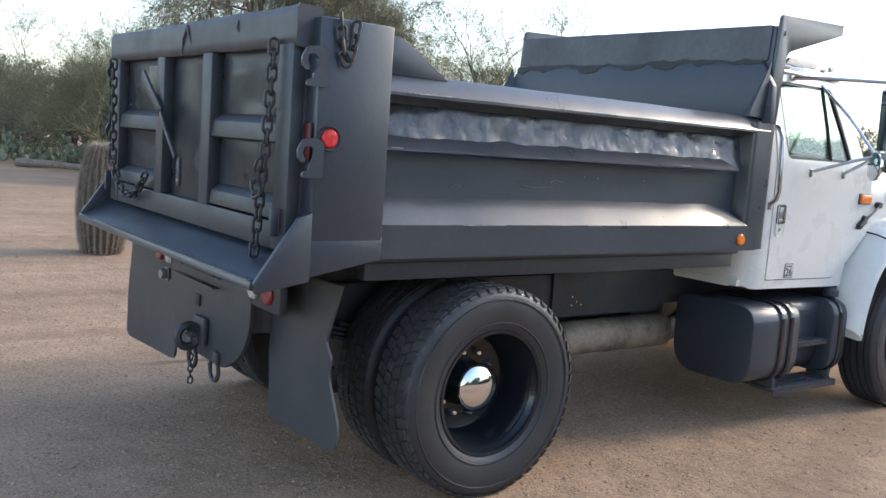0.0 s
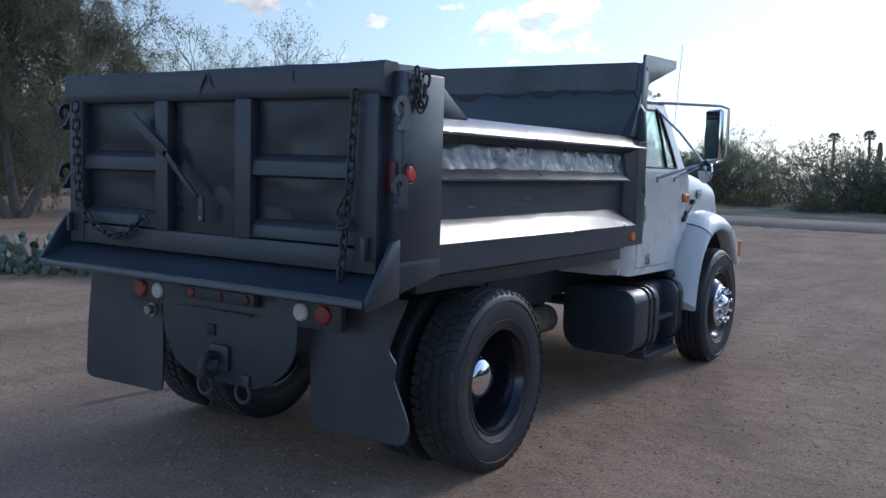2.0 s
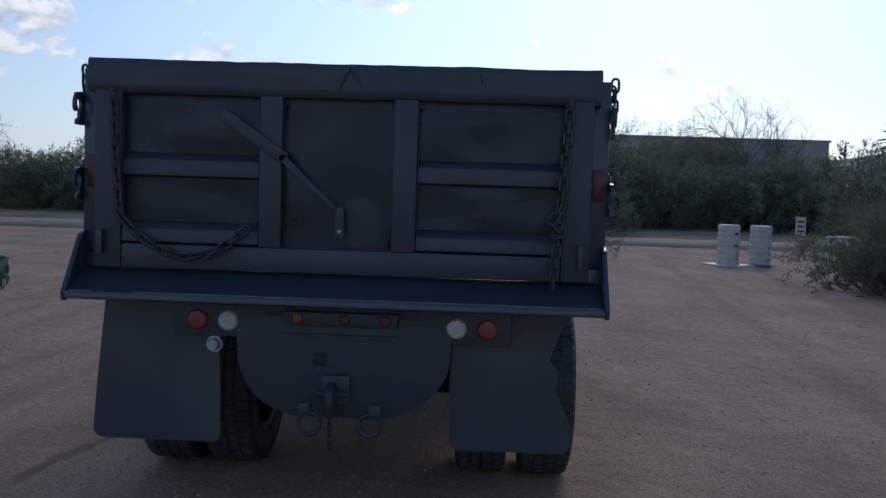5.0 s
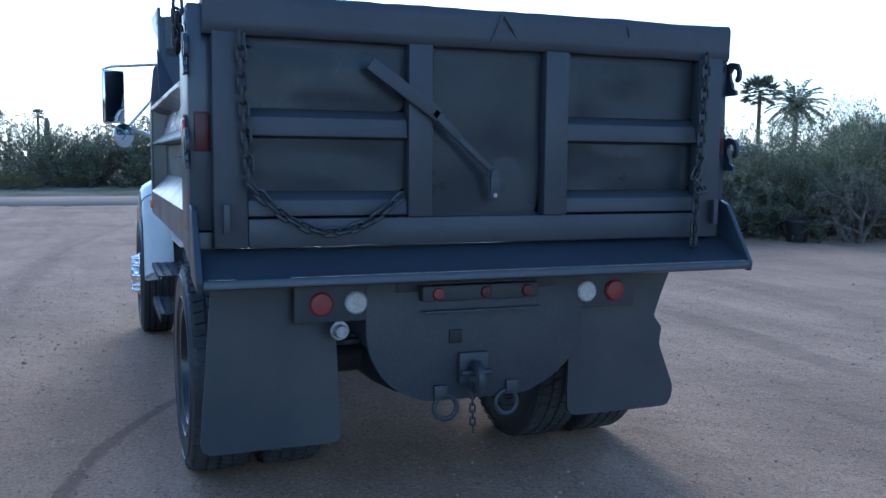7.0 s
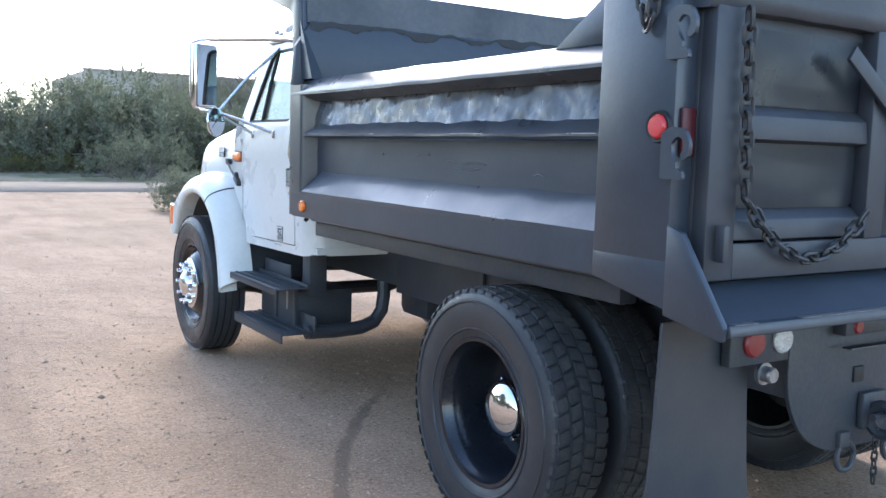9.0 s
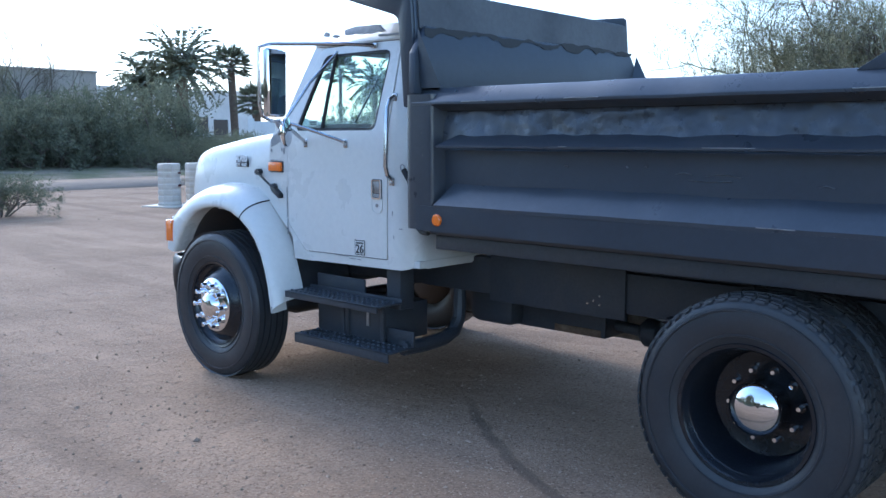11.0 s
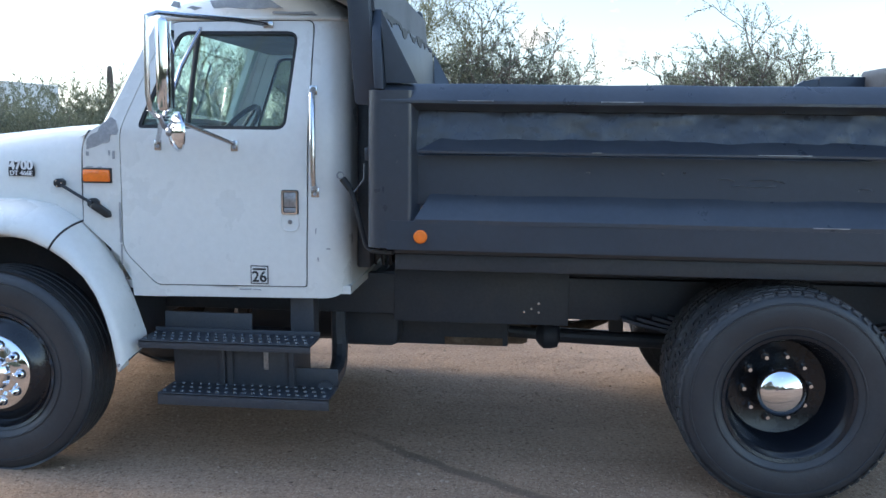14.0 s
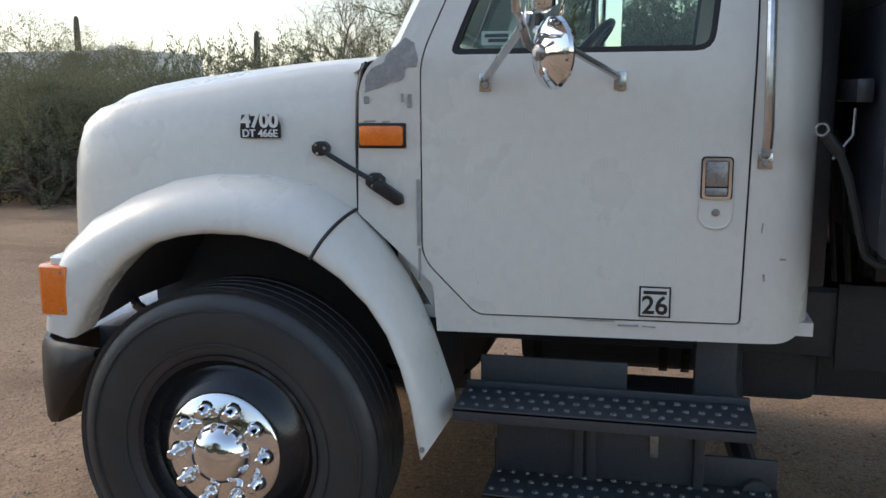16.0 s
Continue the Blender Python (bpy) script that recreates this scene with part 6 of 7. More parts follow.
# hose and clutter in the gap behind the cab
# added filler, no real part: keeps the gap dark by blocking the view through
part("gap_wall", box(-0.72, 0.78, 2.04, 2.109, 1.0, 1.9, 0.01), "chassis", cab)
part("air_hose", tube([(-1.05, 2.082, 1.438), (-1.055, 2.055, 1.37), (-1.06, 2.032, 1.28), (-1.06, 2.012, 1.2), (-1.06, 2.0, 1.16), (-1.065, 1.97, 1.138), (-1.09, 1.92, 1.136), (-1.12, 1.86, 1.14)], 0.012, 8), "rubber", cab, "black air hose behind the cab")
part("hose_grip", tube([(-1.05, 2.118, 1.482), (-1.05, 2.078, 1.43)], 0.017, 10), "rubber", cab)
part("hose_eye", lathe([(0.016 + 0.004 * math.cos(a), 0.004 * math.sin(a)) for a in (2 * math.pi * k / 6 for k in range(6))], 14, "x", None, (-1.05, 2.128, 1.496), True), "zinc", cab)
part("wire", tube([(-0.95, 2.08, 1.41), (-0.95, 2.032, 1.475), (-0.95, 2.03, 1.55)], 0.004, 5), "zinc", cab, "thin bent wire")
for k, (y, z) in enumerate(((2.1, 1.36), (2.06, 1.3), (2.02, 1.33))):
    part("cable", tube([(-0.63, y, 1.48), (-0.64, y - 0.03, z), (-0.62, y - 0.05, 1.16), (-0.6, y - 0.07, 1.0)], 0.007 + 0.002 * k, 6), "rubber", cab)
part("cross_bar", box(-0.95, 0.95, 1.985, 2.03, 1.565, 1.63, 0.006), "scuffed", bed)
part("tarp_bow", tube([(-0.95, 1.95, 1.2), (-0.9, 1.95, 1.36), (-0.8, 1.95, 1.5)], 0.012, 6), "zinc", bed)

# ---- ground, road, stones ----
def spaced(lo, hi, near_lo, near_hi, step, growth=1.16):
    """Grid lines: evenly close together near the truck, ever wider apart beyond."""
    mid = list(np.arange(near_lo, near_hi + 1e-6, step))
    a, d = [], step
    v = near_lo
    while v > lo:
        d *= growth
        v -= d
        a.append(max(v, lo))
    b, d = [], step
    v = near_hi
    while v < hi:
        d *= growth
        v += d
        b.append(min(v, hi))
    return a[::-1] + mid + b


def ground_z(x, y):
    r = math.hypot(x, y - 1)
    near = min(max((r - 2.2) / 6, 0), 1)
    z = 0.012 * near * noise.noise(Vector((x * 0.55, y * 0.55, 0.3))) + 0.006 * noise.noise(Vector((x * 2.1, y * 2.1, 4))) * (0.35 + near)
    z += 0.008 * noise.noise(Vector((x * 6.3, y * 6.3, 9))) * (0.3 + 0.9 * near)
    rough = min(max(noise.noise(Vector((x * 0.35, y * 0.35, 17))) * 2.2 + 0.3, 0), 1)
    z += 0.016 * rough * max(0.0, noise.noise(Vector((x * 4.0, y * 9.0, 21))))
    for x0, lean, depth in ((-2.75, 0.03, 0.02), (-4.5, 0.03, 0.024), (-6.6, 0.1, 0.03), (-3.6, 0.05, 0.03), (-5.4, 0.04, 0.028), (4.2, 0.12, 0.02), (3.3, -0.04, 0.012), (5.1, -0.05, 0.012), (-8.3, 0.22, 0.03), (-10.0, 0.24, 0.03), (6.2, 0.5, 0.025), (8.0, 0.52, 0.025)):
        c = x0 + lean * y + 0.25 * math.sin(y * 0.35 + x0)
        u = (x - c) / 0.16
        if abs(u) < 3:
            z += depth * (-math.exp(-u * u) + 0.55 * math.exp(-((abs(u) - 1.5) * 1.8) ** 2)) * (0.6 + 0.4 * noise.noise(Vector((x * 1.4, y * 1.4, x0))))
    far = min(max((r - 30) / 60, 0), 1)
    return z + far * 0.25 * noise.noise(Vector((x * 0.04, y * 0.04, 2)))


gx, gy = spaced(-400, 400, -8.5, 8.5, 0.11), spaced(-300, 600, -7, 11, 0.11)
verts = [(x, y, ground_z(x, y)) for y in gy for x in gx]
nx = len(gx)
faces = [(j * nx + i, j * nx + i + 1, (j + 1) * nx + i + 1, (j + 1) * nx + i) for j in range(len(gy) - 1) for i in range(nx - 1)]


def raw_mesh(name, verts, faces, mat, smooth=False):
    me = bpy.data.meshes.new(name)
    me.from_pydata(verts, [], faces)
    me.materials.append(M[mat])
    if smooth:
        me.shade_smooth()
    return me


tagged(new("ground", raw_mesh("ground", verts, faces, "sand", True)), "packed pale sand and gravel lot with tyre tracks", "ground", kind="structure")


# asphalt street beyond the lot, with a low kerb of earth and a green verge
road_v, road_f = [], []
xs = list(np.linspace(-140, 160, 121))
for i, x in enumerate(xs):
    y0 = 26.0 + 0.02 * x
    for k, (dy, z) in enumerate(((0, -0.06), (0.05, 0.03), (3.2, 0.07), (6.4, 0.03), (6.45, -0.06))):
        road_v.append((x, y0 + dy, z + 0.01))
    if i:
        b = (i - 1) * 5
        road_f += [(b + k, b + k + 1, b + 6 + k, b + 5 + k) for k in range(4)]
tagged(new("road", raw_mesh("road", road_v, road_f, "asphalt", True)), "grey asphalt street along the lot", "road", kind="structure")
vg_v, vg_f = [], []
for i, x in enumerate(xs):
    y0 = 32.6 + 0.02 * x
    for k in range(13):
        dy = k * 1.1
        vg_v.append((x, y0 + dy, (-0.05 if k == 0 else 0.06) + 0.03 * k + 0.05 * noise.noise(Vector((x * 0.7, dy, 1)))))
    if i:
        b = (i - 1) * 13
        vg_f += [(b + k, b + k + 1, b + 14 + k, b + 13 + k) for k in range(12)]
tagged(new("verge", raw_mesh("verge", vg_v, vg_f, "verge", True)), "strip of weedy grass beyond the street", "verge", kind="structure")


def stones(name, count, area, sizes, seed, label):
    rnd = random.Random(seed)
    vs, fs = [], []
    for _ in range(count):
        x, y = rnd.uniform(area[0], area[1]), rnd.uniform(area[2], area[3])
        r = sizes[0] + (sizes[1] - sizes[0]) * rnd.random() ** 4
        z = ground_z(x, y) + r * 0.15
        b, a = len(vs), rnd.uniform(0, 6.28)
        for k in range(4):
            q = r * rnd.uniform(0.7, 1.2)
            vs.append((x + q * math.cos(a + k * 1.571), y + q * math.sin(a + k * 1.571), z + r * rnd.uniform(-0.15, 0.25)))
        vs.append((x + r * rnd.uniform(-0.3, 0.3), y + r * rnd.uniform(-0.3, 0.3), z + r * rnd.uniform(0.45, 0.8)))
        vs.append((x, y, z - r * 0.6))
        for k in range(4):
            fs += [(b + k, b + (k + 1) % 4, b + 4), (b + (k + 1) % 4, b + k, b + 5)]
    return tagged(new(name, raw_mesh(name, vs, fs, "pebble")), label, "gravel", kind="stuff")


stones("gravel", 30000, (-6.5, 6.5, -6, 8.5), (0.003, 0.014), 3, "scattered tan gravel and small stones on sand")
stones("gravel", 700, (-14, 14, -8, 24), (0.008, 0.03), 4, "loose brown stones scattered over the lot")

# a low dry hill far behind the garden
hv, hf = [], []
for j in range(17):
    for i in range(41):
        u, v = i / 20 - 1, j / 8 - 1
        top = max(0.0, 1 - u * u) ** 1.3 * max(0.0, 1 - v * v)
        hv.append((-163 + 34 * v, 12 + 60 * u, -0.6 + 9.5 * top * (1 + 0.25 * noise.noise(Vector((u * 3, v * 2, 4)))) + 0.5 * noise.noise(Vector((u * 14, v * 8, 1))) * top))
        if i and j:
            b = j * 41 + i
            hf.append((b - 42, b - 41, b, b - 1))
tagged(new("hill", raw_mesh("hill", hv, hf, "hill", True)), "low dry brown hill in the distance", "hill", kind="structure")

# ---- plants ----
class Builder:
    """Collects wood tubes and leaf blades for one plant."""

    def __init__(self, seed):
        self.r = random.Random(seed)
        self.wv, self.wf, self.lv, self.lf = [], [], [], []

    def limb(self, pts, r0, r1, sides):
        up, rings = None, []
        for i, p in enumerate(pts):
            d = (pts[min(i + 1, len(pts) - 1)] - pts[max(i - 1, 0)]).normalized()
            if up is None:
                up = Vector((0.3, 0.9, 0.1))
            side = d.cross(up).normalized()
            up = side.cross(d).normalized()
            r = r0 + (r1 - r0) * i / (len(pts) - 1)
            b = len(self.wv)
            rings.append(b)
            for k in range(sides):
                a = 2 * math.pi * k / sides
                q = p + (side * math.cos(a) + up * math.sin(a)) * r
                self.wv.append((q.x, q.y, q.z))
        for a, b in zip(rings, rings[1:]):
            for k in range(sides):
                j = (k + 1) % sides
                self.wf.append((a + k, a + j, b + j, b + k))

    def blade(self, p, d, length, width):
        side = d.cross(Vector((self.r.uniform(-1, 1), self.r.uniform(-1, 1), self.r.uniform(-1, 1)))).normalized() * width / 2
        b = len(self.lv)
        near, end = p + d * length * 0.15, p + d * length
        for q in (near + side, end, near - side):
            self.lv.append((q.x, q.y, q.z))
        self.lf.append((b, b + 1, b + 2))

    def direction(self, d, spread):
        v = Vector((self.r.gauss(0, 1), self.r.gauss(0, 1), self.r.gauss(0, 1)))
        return (d + v.normalized() * spread * self.r.uniform(0.5, 1)).normalized()

    def grow(self, p, d, length, radius, level, o):
        n = 4 if level else 3
        pts = [p]
        for i in range(n):
            bend = Vector((0, 0, o["rise"][level] if level < len(o["rise"]) else 0))
            d = (self.direction(d, o["wander"]) + bend * 0.3).normalized()
            pts.append(pts[-1] + d * length / n)
        if radius > o["thinnest"]:
            self.limb(pts, radius, radius * 0.6, 7 if level == 0 else (5 if level == 1 else 3))
        if level >= o["levels"]:
            for k in range(o["leaves"]):
                u = self.r.random()
                i = min(int(u * n), n - 1)
                q = pts[i].lerp(pts[i + 1], u * n - i)
                ld = self.direction(d, o["leaf_spread"])
                if o.get("droop"):
                    ld = (ld + Vector((0, 0, -o["droop"]))).normalized()
                self.blade(q + ld * self.r.uniform(0, o["fluff"]), ld, o["leaf"] * self.r.uniform(0.6, 1.3), o["leaf_w"] * self.r.uniform(0.7, 1.3))
            return
        kids = o["kids"][level]
        for k in range(kids):
            u = 0.45 + 0.55 * (k + self.r.random()) / kids
            i = min(int(u * n), n - 1)
            q = pts[i].lerp(pts[i + 1], u * n - i)
            a = 2 * math.pi * (k + self.r.random() * 0.6) / kids
            side = d.cross(Vector((math.cos(a), math.sin(a), 0.35))).normalized()
            nd = (d * (1 - o["open"][level]) + side * o["open"][level] + Vector((0, 0, 0.12))).normalized()
            self.grow(q, nd, length * o["shrink"] * self.r.uniform(0.75, 1.2), radius * o.get("decay", 0.58), level + 1, o)


def plant_meshes(name, seed, o, wood, leaf):
    b = Builder(seed)
    for k in range(o.get("stems", 1)):
        a = 2 * math.pi * (k + b.r.random()) / o.get("stems", 1)
        lean = o.get("lean", 0.15)
        d = Vector((math.cos(a) * lean, math.sin(a) * lean, 1)).normalized()
        b.grow(Vector((0.12 * math.cos(a) * (o.get("stems", 1) > 1), 0.12 * math.sin(a) * (o.get("stems", 1) > 1), -0.06)), d, o["trunk"] * b.r.uniform(0.85, 1.15), o["radius"], 0, o)
    return raw_mesh("trunk", b.wv, b.wf, wood, True), raw_mesh("crown", b.lv, b.lf, leaf)


TREE = dict(levels=4, kids=(5, 4, 4, 4), open=(0.62, 0.55, 0.55, 0.6), shrink=0.68, rise=(0.3, 0.1, 0.05, 0, 0), wander=0.25, thinnest=0.003,
            leaves=14, leaf=0.16, leaf_w=0.018, leaf_spread=0.9, fluff=0.12, trunk=2.0, radius=0.17, droop=0.35)


def tuned(base, **more):
    o = dict(base)
    o.update(more)
    return o


KINDS = {
    "mesquite": plant_meshes("mesquite", 11, tuned(TREE, trunk=2.6, stems=3, lean=0.6, leaves=120, leaf=0.085, leaf_w=0.017, radius=0.12, decay=0.46, kids=(5, 5, 4, 5), open=(0.62, 0.6, 0.6, 0.7), fluff=0.26, leaf_spread=0.9, thinnest=0.003), "bark", "twig"),
    "palo_verde": plant_meshes("palo_verde", 23, tuned(TREE, trunk=1.9, stems=3, lean=0.4, leaves=42, leaf=0.075, leaf_w=0.015, radius=0.08, decay=0.5, droop=-0.2, fluff=0.2, thinnest=0.006, kids=(5, 4, 4, 5)), "greenbark", "twig"),
    "far_tree": plant_meshes("far_tree", 29, tuned(TREE, trunk=1.9, stems=3, lean=0.4, leaves=34, leaf=0.09, leaf_w=0.024, radius=0.08, decay=0.5, droop=-0.1, fluff=0.22, thinnest=0.011, kids=(5, 4, 4, 5)), "bark", "leaf"),
    "bare_tree": plant_meshes("bare_tree", 31, tuned(TREE, trunk=2.3, stems=2, lean=0.25, leaves=9, leaf=0.2, leaf_w=0.01, radius=0.09, decay=0.52, droop=-0.3, thinnest=0.003, open=(0.5, 0.45, 0.45, 0.5)), "bark", "leaf_grey"),
    "leafy_tree": plant_meshes("leafy_tree", 41, tuned(TREE, trunk=2.0, stems=4, lean=0.45, leaves=22, leaf=0.07, leaf_w=0.03, radius=0.1, droop=-0.1, fluff=0.12, decay=0.52), "bark", "leaf_dark"),
    "creosote": plant_meshes("creosote", 53, tuned(TREE, trunk=0.9, stems=9, lean=0.8, levels=3, kids=(4, 4, 3), leaves=40, leaf=0.05, leaf_w=0.015, radius=0.025, droop=-0.35, thinnest=0.009, fluff=0.07), "bark", "leaf"),
    "dense_shrub": plant_meshes("dense_shrub", 59, tuned(TREE, trunk=0.8, stems=12, lean=1.0, levels=3, kids=(4, 3, 4), leaves=38, leaf=0.055, leaf_w=0.024, radius=0.025, droop=-0.1, thinnest=0.009, fluff=0.1), "bark", "leaf_dark"),
    "brittlebush": plant_meshes("brittlebush", 61, tuned(TREE, trunk=0.5, stems=11, lean=1.2, levels=2, kids=(4, 4), leaves=24, leaf=0.06, leaf_w=0.025, radius=0.015, droop=-0.2, thinnest=0.004, fluff=0.07), "bark", "leaf_yellow"),
    "cholla": plant_meshes("cholla", 67, tuned(TREE, trunk=0.65, stems=4, lean=0.7, levels=3, kids=(3, 3, 3), leaves=34, leaf=0.06, leaf_w=0.022, radius=0.07, droop=0.0, thinnest=0.004, fluff=0.03, shrink=0.7, leaf_spread=1.6), "bark", "leaf_grey"),
}
LABELS = {
    "mesquite": ("tree", "big mesquite tree with feathery drooping crown", "tree"),
    "palo_verde": ("tree", "palo verde tree with fine olive twigs", "tree"),
    "far_tree": ("tree", "spreading olive green desert tree", "tree"),
    "bare_tree": ("tree", "sparse almost bare desert tree", "tree"),
    "leafy_tree": ("tree", "dark bushy tree with small leaves", "tree"),
    "creosote": ("shrub", "tall loose green desert shrub", "shrub"),
    "dense_shrub": ("shrub", "dense dark green shrub beside the lot", "shrub"),
    "brittlebush": ("shrub", "low yellow green shrub on sand", "shrub"),
    "cholla": ("cholla", "spiny grey cholla cactus on sand", "cactus"),
}
HEIGHT = {k: float(np.percentile([v.co.z for v in me[1].vertices], 99)) for k, me in KINDS.items()}


def plant(kind, x, y, size=1.0, turn=0.0, tall=1.0, group="", sunk=0.0):
    """size: the plant's height in metres; tall: how much it is drawn upwards; sunk: the share of it below the ground."""
    name, label, category = LABELS[kind]
    k = size * (1 + sunk) / HEIGHT[kind]
    m = pose(x, y, ground_z(x, y) - 0.02 - sunk * size, 0, 0, turn) @ Matrix.Diagonal((k / tall, k / tall, k, 1))
    ob = thing(name, label, category, m, group)
    trunk_me, crown_me = KINDS[kind]
    part("trunk", trunk_me, "", ob)
    part("crown", crown_me, "", ob)
    return ob


# garden on the left: trees
plant("mesquite", -19.2, 9.4, 7.6, 20, 1.25)
plant("palo_verde", -26.0, 6.2, 4.6, 140, 0.85)
plant("palo_verde", -19.5, 15.5, 5.7, 300, 1.0)
plant("bare_tree", -22.2, 22.3, 6.2, 60)
plant("palo_verde", -25.5, 30.5, 5.2, 200)
plant("bare_tree", -21.0, 31.0, 4.4, 10)
rnd = random.Random(5)
for x, y, k, h in ((-33, 3, "far_tree", 5.0), (-36, 12, "far_tree", 5.5), (-34, 20, "far_tree", 4.6), (-31, 27, "far_tree", 4.4), (-36, 35, "far_tree", 4.4), (-29, 14, "far_tree", 4.6), (-31, 8.5, "far_tree", 5.0), (-27.5, 12.6, "far_tree", 4.4), (-40, -6, "far_tree", 6.0), (-30, 38, "far_tree", 4.6), (-17, 42, "far_tree", 4.4), (-11, 44, "far_tree", 3.9)):
    plant(k, x, y, h, rnd.uniform(0, 360))
# trees behind the truck on its right
plant("palo_verde", 17.8, 6.9, 5.3, 75, 1.1)
plant("palo_verde", 18.2, 5.1, 5.8, 255, 1.1)
plant("bare_tree", 18.9, 6.0, 5.9, 190, 1.0)
plant("leafy_tree", 18.8, 2.6, 4.7, 33, 1.0)
plant("leafy_tree", 21.0, 1.4, 4.0, 120)
plant("leafy_tree", 24.5, -5.2, 5.1, 80)
plant("palo_verde", 27.0, -7.6, 4.4, 10)
plant("bare_tree", 33, 14.5, 6.0, 200)
plant("palo_verde", 26.7, 23.0, 4.2, 70, 0.85)
plant("palo_verde", 11.4, 46.8, 6.0, 40)
plant("bare_tree", 15.4, 46.6, 7.6, 140)
# shrubs: rows that close the lot
rows_of_shrubs = []
for x in np.arange(-34, 4, 2.4):
    rows_of_shrubs.append(("dense_shrub" if rnd.random() < 0.6 else "creosote", x + rnd.uniform(-0.8, 0.8), 41.5 + rnd.uniform(-1.5, 2.5) + 0.02 * x, rnd.uniform(2.6, 3.4)))
for x in np.arange(3, 30, 2.0):
    rows_of_shrubs.append(("creosote" if rnd.random() < 0.6 else "dense_shrub", x + rnd.uniform(-0.7, 0.7), 42.0 + rnd.uniform(-1.5, 2.5), rnd.uniform(3.4, 4.5)))
for x in np.arange(-30, 6, 2.8):
    rows_of_shrubs.append(("brittlebush", x + rnd.uniform(-1, 1), 37.8 + rnd.uniform(-1.2, 1.2), rnd.uniform(0.6, 1.3)))
for y in np.arange(-30, 40, 4.5):
    rows_of_shrubs.append(("dense_shrub", -43 + rnd.uniform(-2, 2), y, rnd.uniform(2.6, 4.0)))
for y in np.arange(-26, 9, 2.8):
    rows_of_shrubs.append(("creosote" if rnd.random() < 0.5 else "dense_shrub", 27 + rnd.uniform(-1.5, 3), y, rnd.uniform(2.0, 2.7)))
for x in np.arange(-40, 40, 16.0):
    rows_of_shrubs.append(("creosote", x, -38 + rnd.uniform(-2, 2), rnd.uniform(2.4, 3.8)))
for x, y, h in ((8.6, 12.2, 1.9), (10.2, 13.4, 2.4), (10.0, 11.2, 2.0), (12.0, 12.6, 2.5), (13.8, 14.2, 2.5), (12.6, 10.6, 2.1), (15.0, 11.8, 2.4), (17.0, 13.5, 2.6), (14.2, 16.6, 2.3), (16.5, 17.5, 2.4), (19, 16.0, 2.6), (17.0, 10.0, 2.2), (20.0, 11.5, 2.6), (22, 14.5, 2.9), (21.5, 8.6, 2.6), (24, 11, 3.0), (11.4, 15.4, 2.3), (18.5, 8.2, 2.3)):
    rows_of_shrubs.append(("dense_shrub" if rnd.random() < 0.55 else "creosote", x, y, h * 0.74))
for x, y, h in ((20, 36, 1.7), (23, 37, 1.7), (30, 37, 2.2), (33, 34, 2.4), (37, 33, 2.4), (18, 38, 2.6)):
    rows_of_shrubs.append(("creosote", x, y, h))
for x, y, h in ((10.2, 21.5, 0.7), (5.5, 34.2, 1.9), (-31, 21.5, 1.8), (-32, 17, 1.6), (-33, 24, 2.2)):
    rows_of_shrubs.append(("creosote", x, y, h))
for k, x, y, h in rows_of_shrubs:
    if x > 0 and y > 24:                # the hedge is low where the houses show over it
        b, d = math.degrees(math.atan2(x + 5.1, y + 1.15)), math.hypot(x + 5.1, y + 1.15)
        h = min(h, 1.55 + 0.006 * d) if 30.5 < b <= 37.5 else (min(h, 0.8) if 37.5 < b < 43.5 else h)
    plant(k, x, y, h, rnd.uniform(0, 360), rnd.uniform(0.85, 1.1), "shrubs round the lot", 0.22 if h > 1.2 else 0.0)
plant("dense_shrub", 3.0, 18.1, 0.95, 20, 0.8)
plant("palo_verde", 9.3, 11.9, 2.55, 100, 0.8)
plant("dense_shrub", 15.4, 20.0, 2.5, 10, 1.0)
plant("creosote", 17.0, 20.6, 2.3, 40, 1.0)
plant("creosote", 12.0, 11.5, 2.35, 10, 1.0)
plant("creosote", 14.5, 11.1, 2.7, 60, 1.0)
plant("creosote", 15.4, 9.9, 2.7, 160, 1.0)
for x, y, h in ((12.2, 9.0, 1.3), (13.4, 9.8, 1.4), (10.2, 12.6, 1.2), (9.2, 10.4, 1.3), (8.0, 11.4, 1.0)):
    plant("cholla", x, y, h, rnd.uniform(0, 360), 1.0, "cholla by the lot")


# ---- cacti ----
def pad_mesh(seed):
    own = bmesh.new()
    bmesh.ops.create_icosphere(own, subdivisions=2, radius=1)
    for v in own.verts:
        u = (v.co.z + 1) / 2
        v.co.x *= 0.082 * (0.72 + 0.5 * u - 0.12 * u * u)
        v.co.y *= 0.017
        v.co.z = v.co.z * 0.115 + 0.1
        v.co.y += 0.012 * noise.noise(Vector((v.co.x * 9, v.co.z * 9, seed)))
    return finish("pad", own, "pear", 60)


PADS = [pad_mesh(k) for k in range(3)]


